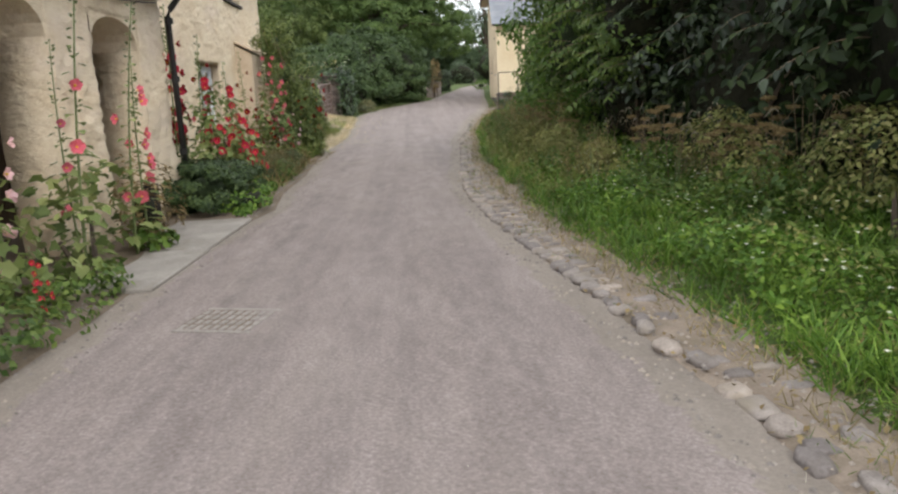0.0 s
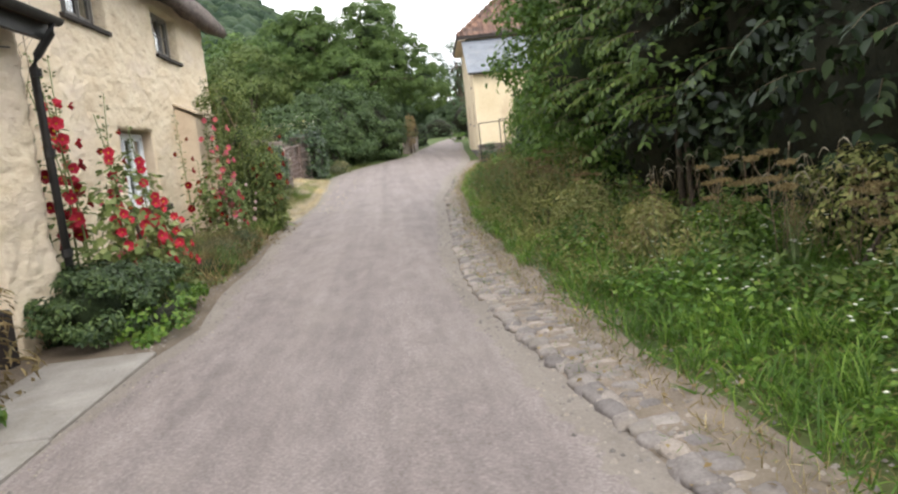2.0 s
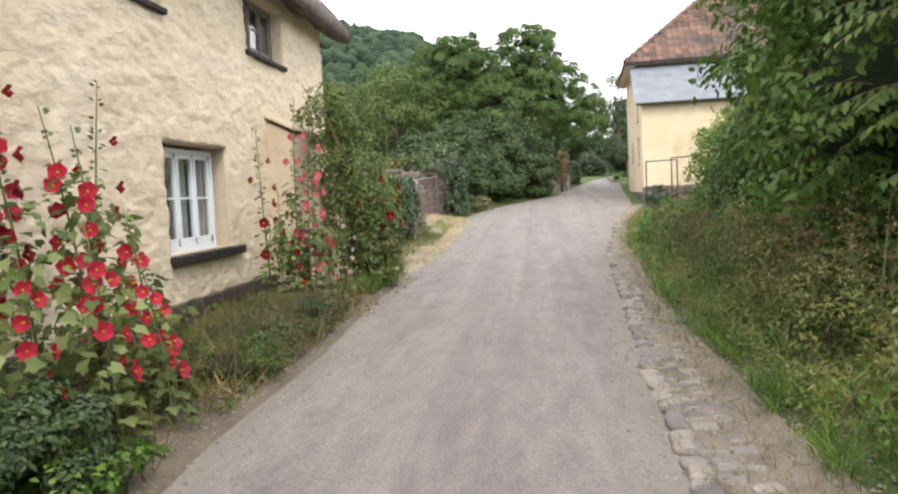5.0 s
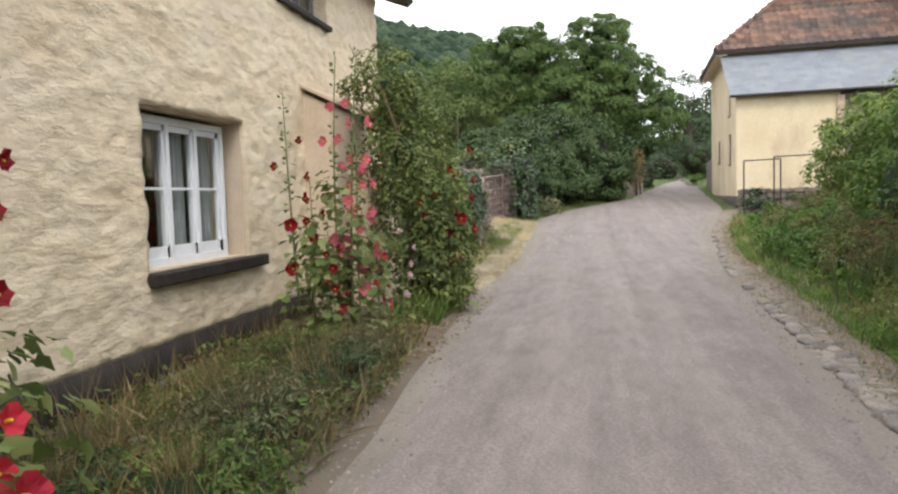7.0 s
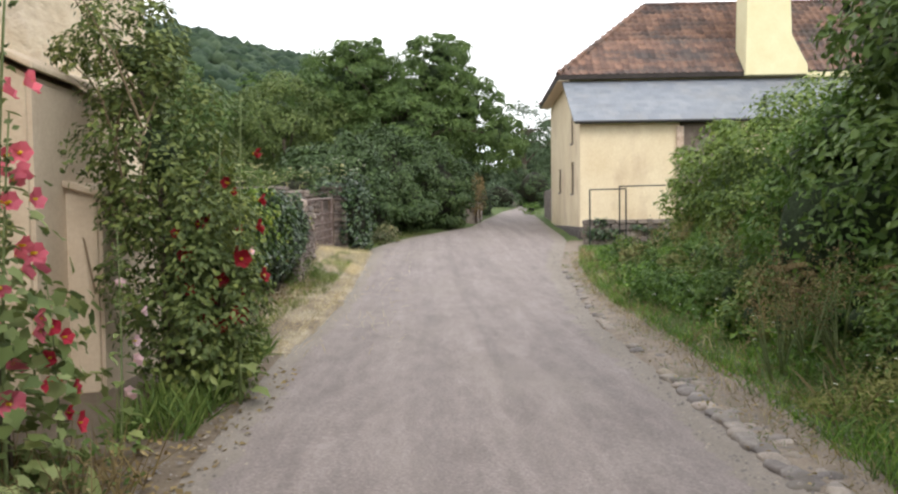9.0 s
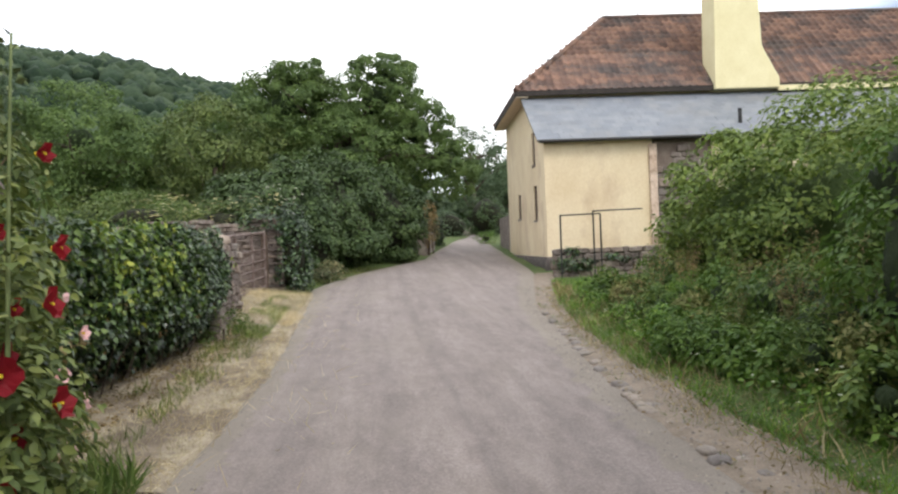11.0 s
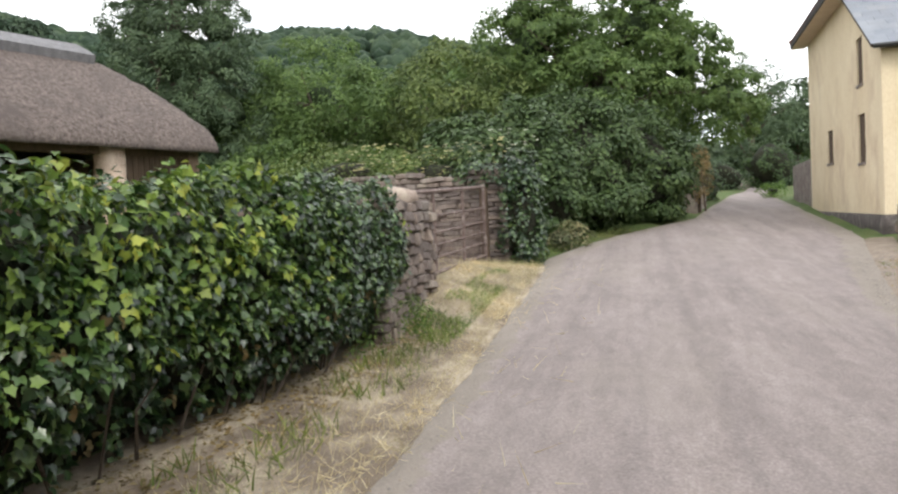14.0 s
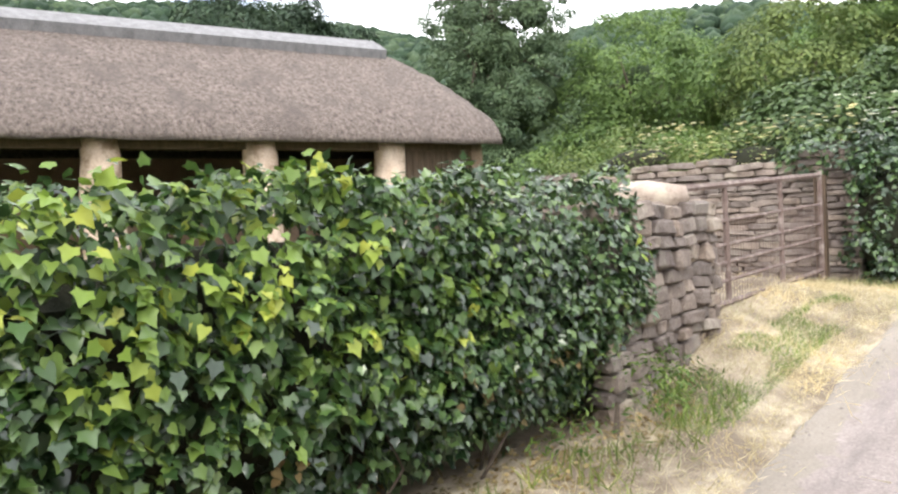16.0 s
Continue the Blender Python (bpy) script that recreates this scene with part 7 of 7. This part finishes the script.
part("masonry", wall_bm(lambda u, d, z: Vector((u, 73.5 + d, z)), 7.5, 11.0, 2.2, 3.1, [], 0.4, 0.3, 0.05), M_STONES, end_wall)
bush("dry_shrub", (2.75, 46.6, 1.25), [(0, 0, 1.0, 0.38, 0.5, 0.7), (0.05, 0.1, 1.7, 0.26, 0.35, 0.5)], L_DRYWEED, "withered ochre-brown shrub at the end of the dark hedge", 2200, 0.09, NARROW, 50, 0.25, heart=0)
bush("grass_tuft", (6.35, 54.0, 1.6), [(0, 0, 0.25, 0.5, 1.4, 0.35)], L_BRIGHT, "light green grassy tuft at the lane edge", 900, 0.1, NARROW, 30, 0.3, heart=0.4, stems=1)

# ---------------------------------------------------------------- wooded hills


def hill_z(bearing, dist):
    """Height of the wooded hillside at a bearing (degrees to the left of the lane) and distance."""
    crest = interp(bearing, [(-60, 10), (-20, 10), (-3, 12), (1, 26), (5, 54), (9, 72), (17, 83), (24, 84), (34, 74), (40, 80), (45, 88), (55, 98), (70, 95), (100, 60)])
    t = max(0.0, min(1.0, (dist - 120) / 250))
    return 2 + crest * (t * t * (3 - 2 * t)) + 3 * noise.noise(Vector((bearing * 0.12, dist * 0.01, 0)))


HV, HF = [], []
bs, ds = np.arange(-60, 101, 2.0), np.linspace(115, 470, 26)
for b in bs:
    for d in ds:
        a = radians(b)
        HV.append((-d * math.sin(a), 10 + d * math.cos(a), hill_z(b, min(d, 370)) - max(0, d - 370) * 0.3))
for i in range(len(bs) - 1):
    for j in range(len(ds) - 1):
        k = i * len(ds) + j
        HF.append((k, k + 1, k + len(ds) + 1, k + len(ds)))
solid("hillside", (np.array(HV), np.array(HF)), M_MEADOW, "steep hillside closing the valley", "hill", smooth=True)
ico = bmesh.new()
bmesh.ops.create_icosphere(ico, subdivisions=1, radius=1.0)
iv = np.array([tuple(v.co) for v in ico.verts])
itf = np.array([[v.index for v in f.verts] for f in ico.faces])
ico.free()
N = 7500
bb = rng.uniform(-15, 85, N)
dd = 125 + 250 * rng.random(N) ** 0.7
hz = np.array([hill_z(b, d) for b, d in zip(bb, dd)])
C = np.stack([-dd * np.sin(np.radians(bb)), 10 + dd * np.cos(np.radians(bb)), hz + 1.5], 1)
R = rng.uniform(2.0, 4.6, (N, 1, 1)) * np.array((1, 1, 0.95)) * (0.6 + dd / 700)[:, None, None]
FV = C[:, None, :] + iv[None] * R * (1 + rng.normal(0, 0.17, (N, len(iv), 1)))
FF = (np.arange(N) * len(iv))[:, None, None] + itf[None]
solid("hill_forest", (FV.reshape(-1, 3), FF.reshape(-1, 3)), L_FOREST, "dense dark green wood covering the hill", "forest", kind="stuff")

# ---------------------------------------------------------------- flower bed by the cottage


def hollyhock(name_label, height, bloom, flowers, size, leafy=1.0):
    """A hollyhock: stalk, big lower leaves, cup-shaped flowers and buds up the spire."""
    t = thing("hollyhock", (0, 0, 0), name_label, "flower", "hollyhocks by the cottage")
    bend = RNG.uniform(-0.12, 0.12), RNG.uniform(-0.12, 0.12)
    pts = [(bend[0] * (i / 8) ** 2 * height, bend[1] * (i / 8) ** 2 * height, height * i / 8) for i in range(9)]
    part("stalk", tube_bm(pts, [0.013 - 0.0011 * i for i in range(9)], 6), M_STALK, t, smooth=True)

    def at(h):
        k = h / height
        return np.array((bend[0] * k * k * height, bend[1] * k * k * height, h))
    n = int(34 * leafy)
    P, al = [], []
    for i in range(n):
        h = height * (0.05 + 0.80 * (i / n) ** 1.2)
        a = i * 2.4 + RNG.uniform(-0.4, 0.4)
        d = np.array((math.cos(a), math.sin(a), 0.35))
        P.append(at(h) + d * (0.10 * (1 - h / height)))
        al.append(d + np.array((0, 0, -0.55)))
    sz = np.array([0.17 * (1 - 0.72 * i / n) for i in range(n)])
    part("leaves", scatter(LOBED, np.array(P), np.array(al), np.array([(q[0] * 0.5, q[1] * 0.5, 1.0) for q in al]), sz), L_HOLLY, t, "large rough grey-green leaves")
    nb = 26
    hb = height * (0.55 + 0.45 * rng.random(nb))
    ang = rng.uniform(0, 6.28, nb)
    D = np.stack([np.cos(ang), np.sin(ang), np.full(nb, 0.5)], 1)
    BP = np.array([at(h) for h in hb]) + D * 0.015
    part("bud_cluster", join(scatter(SIMPLE, BP, D, rng.normal(0, 1, (nb, 3)), 0.045), scatter(SIMPLE, BP, D, rng.normal(0, 1, (nb, 3)), 0.04)), M_STALK, t, "green buds", kind="stuff")
    for i in range(flowers):
        h = height * (0.30 + 0.58 * (i + RNG.uniform(-0.3, 0.3)) / max(1, flowers))
        a = RNG.uniform(-1.5, 1.5) + RNG.choice((0.0, 0.0, 0.7, -0.7))
        d = Vector((math.cos(a), math.sin(a) - 0.25, 0.12 + RNG.uniform(-0.1, 0.2))).normalized()
        c = Vector(at(h)) + d * RNG.uniform(0.05, 0.16) + Vector((0, RNG.uniform(-0.10, 0.10), 0)) * (1.2 - h / height)
        X = d.orthogonal().normalized()
        Y = d.cross(X)
        rad = size * RNG.uniform(0.75, 1.1) * (1.05 - 0.35 * h / height)
        bm = bmesh.new()
        mid = bm.verts.new(c - d * 0.02)
        ring1, ring2 = [], []
        for k in range(15):
            q = 2 * math.pi * k / 15
            w = 1.0 if k % 3 else 0.86
            ring1.append(bm.verts.new(c + (X * math.cos(q) + Y * math.sin(q)) * rad * 0.5 + d * 0.004))
            ring2.append(bm.verts.new(c + (X * math.cos(q) + Y * math.sin(q)) * rad * w + d * (0.028 + 0.012 * math.sin(q * 5))))
        for k in range(15):
            k2 = (k + 1) % 15
            bm.faces.new([mid, ring1[k], ring1[k2]])
            bm.faces.new([ring1[k], ring2[k], ring2[k2], ring1[k2]])
        fl = part("flower", bm, bloom, t)
        part("flower_eye", tube_bm([c - d * 0.015, c + d * 0.02], [0.009, 0.006], 5), F_YELLOW, fl)
    return t


KINDS = {
    "red": [hollyhock("tall hollyhock with bright red open flowers", 2.35, F_RED, 9, 0.075), hollyhock("tall hollyhock with bright red open flowers", 2.0, F_RED, 8, 0.08), hollyhock("shorter hollyhock with red flowers", 1.55, F_RED, 7, 0.082)],
    "dark": [hollyhock("tall hollyhock with dark crimson flowers", 2.2, F_DARK, 7, 0.066), hollyhock("hollyhock with dark crimson flowers", 1.7, F_DARK, 8, 0.066)],
    "pink": [hollyhock("tall hollyhock with pink flowers", 2.4, F_PINK, 10, 0.066), hollyhock("hollyhock with pink flowers", 1.9, F_PINK, 9, 0.07)],
    "pale": [hollyhock("hollyhock with pale pink flowers", 1.9, F_PALE, 5, 0.066), hollyhock("spent hollyhock stalk with few pink flowers", 2.3, F_PINK, 3, 0.06)],
}
PLANTED = [
    # by the porch
    ("pale", 1, -1.35, 6.15, 1.0), ("pale", 0, -1.62, 5.55, 0.9), ("pale", 1, -1.30, 7.05, 0.95), ("pink", 1, -1.28, 7.35, 0.92), ("pale", 1, -1.62, 6.7, 0.8), ("red", 2, -1.15, 5.1, 0.32), ("red", 2, -1.1, 4.9, 0.26),
    # the red clump before the window
    ("red", 0, -2.05, 11.35, 1.15), ("dark", 0, -2.3, 11.6, 1.25), ("red", 0, -2.35, 12.1, 1.2), ("dark", 0, -2.2, 12.5, 1.1), ("dark", 1, -2.4, 11.3, 1.3),
    ("red", 1, -1.38, 11.45, 0.95), ("red", 2, -1.20, 11.15, 0.85), ("red", 1, -1.7, 11.8, 1.05), ("red", 2, -1.30, 11.8, 0.9), ("red", 2, -1.05, 11.5, 0.72), ("red", 2, -1.5, 10.9, 0.8),
    ("pink", 1, -2.05, 12.3, 0.85),
    # pink and crimson beyond the window
    ("pink", 0, -1.63, 16.2, 1.1), ("dark", 0, -2.25, 16.5, 1.08), ("pink", 1, -1.5, 16.05, 1.0), ("dark", 1, -2.0, 16.2, 0.9), ("pink", 0, -1.9, 16.7, 1.12), ("dark", 1, -1.6, 15.7, 0.7), ("red", 2, -1.45, 16.4, 0.7), ("pale", 0, -1.35, 16.9, 0.7),
    # dark red by the climbing rose
    ("dark", 0, -1.0, 18.2, 1.08), ("dark", 0, -1.15, 18.3, 0.9), ("dark", 1, -1.3, 18.1, 1.0), ("pale", 0, -1.32, 19.4, 0.88),
]
used = set()
for kind_name, v, x, y, s in PLANTED:
    proto = KINDS[kind_name][v]
    m = pose(x, y, ground_z(x, y) - 0.02, RNG.uniform(-3, 3), RNG.uniform(-3, 3), RNG.uniform(-35, 25)) @ Matrix.Scale(s, 4)
    if proto not in used:
        used.add(proto)
        proto.matrix_basis = m
    else:
        c = copy_thing(proto, m)
        c.scale = (s, s, s)

bush("clipped_shrub", (-1.32, 9.75, 0.0), [(0, -0.25, 0.30, 0.42, 0.55, 0.30), (0.08, 0.55, 0.28, 0.40, 0.6, 0.28), (-0.25, 0.1, 0.32, 0.35, 0.6, 0.30)], L_BOX, "low rounded dark green shrub by the porch", 19000, 0.042, OVAL, 90, 0.18, 0.12, heart=0.5, inside=M_LEAFY)
bush("ivy_on_low_wall", (5.75, 34.85, 0.7), [(0, 0, 0.25, 0.5, 0.18, 0.32), (1.3, 0.1, 0.3, 0.5, 0.2, 0.14)], L_IVY, "dark ivy over the low rubble wall", 1500, 0.07, HEART, 40, 0.3, heart=0, stems=1)
bush("clipped_shrub_skirt", (-0.85, 9.9, 0.0), [(0, 0, 0.12, 0.25, 0.8, 0.16)], L_GRASS, "bright green low foliage at the shrub's foot", 1300, 0.05, SIMPLE, 30, 0.3, heart=0.5, stems=1)
for (x, y, s) in ((-1.15, 12.6, 0.9), (-1.3, 13.5, 1.0), (-1.25, 14.4, 1.0), (-1.75, 14.0, 0.9), (-1.6, 12.4, 0.8), (-1.35, 15.3, 0.85), (-1.8, 15.2, 0.9)):
    lav = bush("lavender_bush", (x, y, 0.0), [(0, 0, 0.14 * s, 0.40 * s, 0.46 * s, 0.22 * s), (0.1 * s, 0.2 * s, 0.22 * s, 0.26 * s, 0.3 * s, 0.16 * s)], RNG.choice((L_LAV, L_BOX, L_WEED)), "low tangled grey-green lavender bush below the window", 2600, 0.04, NARROW, 50, 0.3, 0.3, "lavender under the window", 0.55, stems=1, inside=M_LEAFY)
    n = 260
    th, ph = rng.uniform(0, 6.28, n), rng.uniform(0.1, 1.3, n)
    D = np.stack([np.cos(th) * np.sin(ph), np.sin(th) * np.sin(ph), np.cos(ph)], 1)
    P = np.array((x, y, 0.08)) + D * np.array((0.30, 0.34, 0.2)) * s
    part("dry_stalk_tuft", scatter(STEM, P, unit(D + np.array((0, 0, 0.4)) + rng.normal(0, 0.35, (n, 3))), rng.normal(0, 1, (n, 3)), rng.uniform(0.12, 0.26, n) * s), L_DRYGRASS, lav, kind="stuff")
solid("bed_grass", join(upright(BLADE, spread_points(1500, 9.4, 16.2, lambda y: -2.6, lambda y: interp(y, ROAD_L) - 0.15), 0.6, 0.16), low_leaves(3200, 11.8, 16.6, lambda y: -2.6, lambda y: interp(y, ROAD_L) - 0.1, 0.34, 0.05, OVAL),
                        upright(BLADE, spread_points(1300, 17.2, 20.4, lambda y: -1.6, lambda y: interp(y, ROAD_L) - 0.1), 0.4, 0.24)), L_WEED, "grass and weeds in the cottage bed", "grass", kind="stuff")
solid("bed_weeds", join(low_leaves(3600, 11.8, 16.6, lambda y: -2.6, lambda y: interp(y, ROAD_L) - 0.1, 0.32, 0.045, NARROW), upright(STEM, spread_points(1500, 11.8, 16.6, lambda y: -2.5, lambda y: interp(y, ROAD_L) - 0.1), 0.5, 0.36)), L_DRYWEED, "withered brown weeds in the cottage bed", "weeds", kind="stuff")
solid("bed_grass", upright(BLADE, spread_points(900, 9.6, 16.4, lambda y: -2.4, lambda y: interp(y, ROAD_L) - 0.1), 0.6, 0.22), L_DRYGRASS, "dry brown grass in the cottage bed", "grass", kind="stuff")
bush("leafy_border_plant", (-1.45, 6.0, 0.0), [(0, 0, 0.35, 0.32, 0.7, 0.42), (-0.15, 0.9, 0.4, 0.3, 0.6, 0.5), (-0.2, -0.9, 0.3, 0.3, 0.6, 0.35)], L_HOLLY, "large-leaved border plants by the porch", 300, 0.105, LOBED, 40, 0.35, heart=0)
bush("low_border_plant", (-1.25, 4.75, 0.0), [(0, 0, 0.12, 0.32, 0.8, 0.18), (0.1, 0.8, 0.1, 0.22, 0.4, 0.14)], L_WEED, "low leafy plants on the bed edge", 1100, 0.06, SIMPLE, 30, 0.35, heart=0, stems=1)
bush("low_border_plant", (-1.2, 7.3, 0.0), [(0, 0, 0.1, 0.18, 0.2, 0.13)], L_BRIGHT, "small light green plant on the paving", 170, 0.075, LOBED, 12, 0.35, heart=0.0, stems=1)
bush("dry_border_plant", (-1.5, 7.9, 0.0), [(0, 0, 0.3, 0.25, 0.4, 0.4)], L_DRYWEED, "dry brown border plant beside the post", 500, 0.09, NARROW, 20, 0.4, heart=0.4, stems=2)
bush("leafy_border_plant", (-1.5, 11.3, 0.0), [(0, 0, 0.45, 0.4, 0.8, 0.5), (-0.1, 0.2, 1.0, 0.3, 0.6, 0.5)], L_HOLLY, "rough green hollyhock leaves below the flowers", 800, 0.085, LOBED, 60, 0.35, heart=0.0, stems=2)
bush("leafy_border_plant", (-1.7, 16.2, 0.0), [(0, 0, 0.4, 0.4, 0.7, 0.45), (0, 0.1, 1.0, 0.3, 0.55, 0.5)], L_HOLLY, "rough green hollyhock leaves below the flowers", 750, 0.085, LOBED, 60, 0.35, heart=0.0, stems=2)
bush("leafy_border_plant", (-1.25, 18.5, 0.0), [(0, 0, 0.4, 0.3, 0.6, 0.45), (0, 0.1, 1.1, 0.25, 0.4, 0.5)], L_ROSE, "green leaves below the crimson flowers", 900, 0.07, OVAL, 60, 0.35, heart=0.0, stems=2)
rose = bush("climbing_rose", (-1.5, 18.5, 0.0), [(0, 0, 0.9, 0.52, 0.6, 0.95), (-0.2, 0.1, 1.9, 0.5, 0.6, 0.8), (-0.45, 0.3, 2.7, 0.45, 0.6, 0.5), (0.25, -0.15, 0.6, 0.35, 0.5, 0.6)], L_ROSE, "tall tangled climbing rose against the cottage corner", 15000, 0.056, OVAL, 150, 0.24, 0.4, heart=0.26, inside=M_LEAFY)
for k in range(14):
    b = Vector((-1.75 + RNG.uniform(-0.4, 0.2), 18.5 + RNG.uniform(-0.5, 0.4), RNG.uniform(0.8, 2.6)))
    e = b + Vector((RNG.uniform(-0.5, 0.4), RNG.uniform(-0.7, 0.4), RNG.uniform(0.3, 0.9)))
    part("cane", tube_bm([b, b.lerp(e, 0.5) + Vector((0, 0, 0.1)), e], [0.010, 0.007, 0.003], 5), M_TWIG, rose)
wall_creeper = thing("bare_creeper", (HX, 12.5, 0), "bare twiggy creeper on the cottage wall", "creeper")
for k in range(9):
    y0, z0 = 11.0 + RNG.uniform(0, 1.0), 2.0 + RNG.uniform(0, 0.8)
    pts = [(HX + 0.04, y0, z0)]
    for i in range(6):
        pts.append((HX + 0.03 + 0.02 * RNG.random(), pts[-1][1] + RNG.uniform(-0.15, 0.45), pts[-1][2] + RNG.uniform(0.0, 0.35)))
    part("twig", tube_bm(pts, [0.008 - 0.001 * i for i in range(7)], 5), M_TWIG, wall_creeper)
solid("leaf_litter", leaves_at(SIMPLE, np.array([(x, y, ground_z(x, y) + 0.012) for x, y in zip(rng.uniform(-1.5, -0.75, 420), rng.uniform(15.5, 19.5, 420))]), np.tile(np.array((0, 0, 1.0)), (420, 1)), 0.05), L_DRYWEED, "dry fallen leaves at the edge of the lane", "leaves", kind="stuff")
solid("road_specks", upright(STEM, np.array([(1.35, 2.9, 0.02), (2.42, 2.62, 0.04), (1.9, 5.2, 0.02), (3.05, 4.3, 0.16), (0.3, 12.4, 0.02), (1.1, 9.0, 0.02)]), 6.0, 0.05), F_WHITE, "pale stray straws on the asphalt", "straw", kind="stuff")
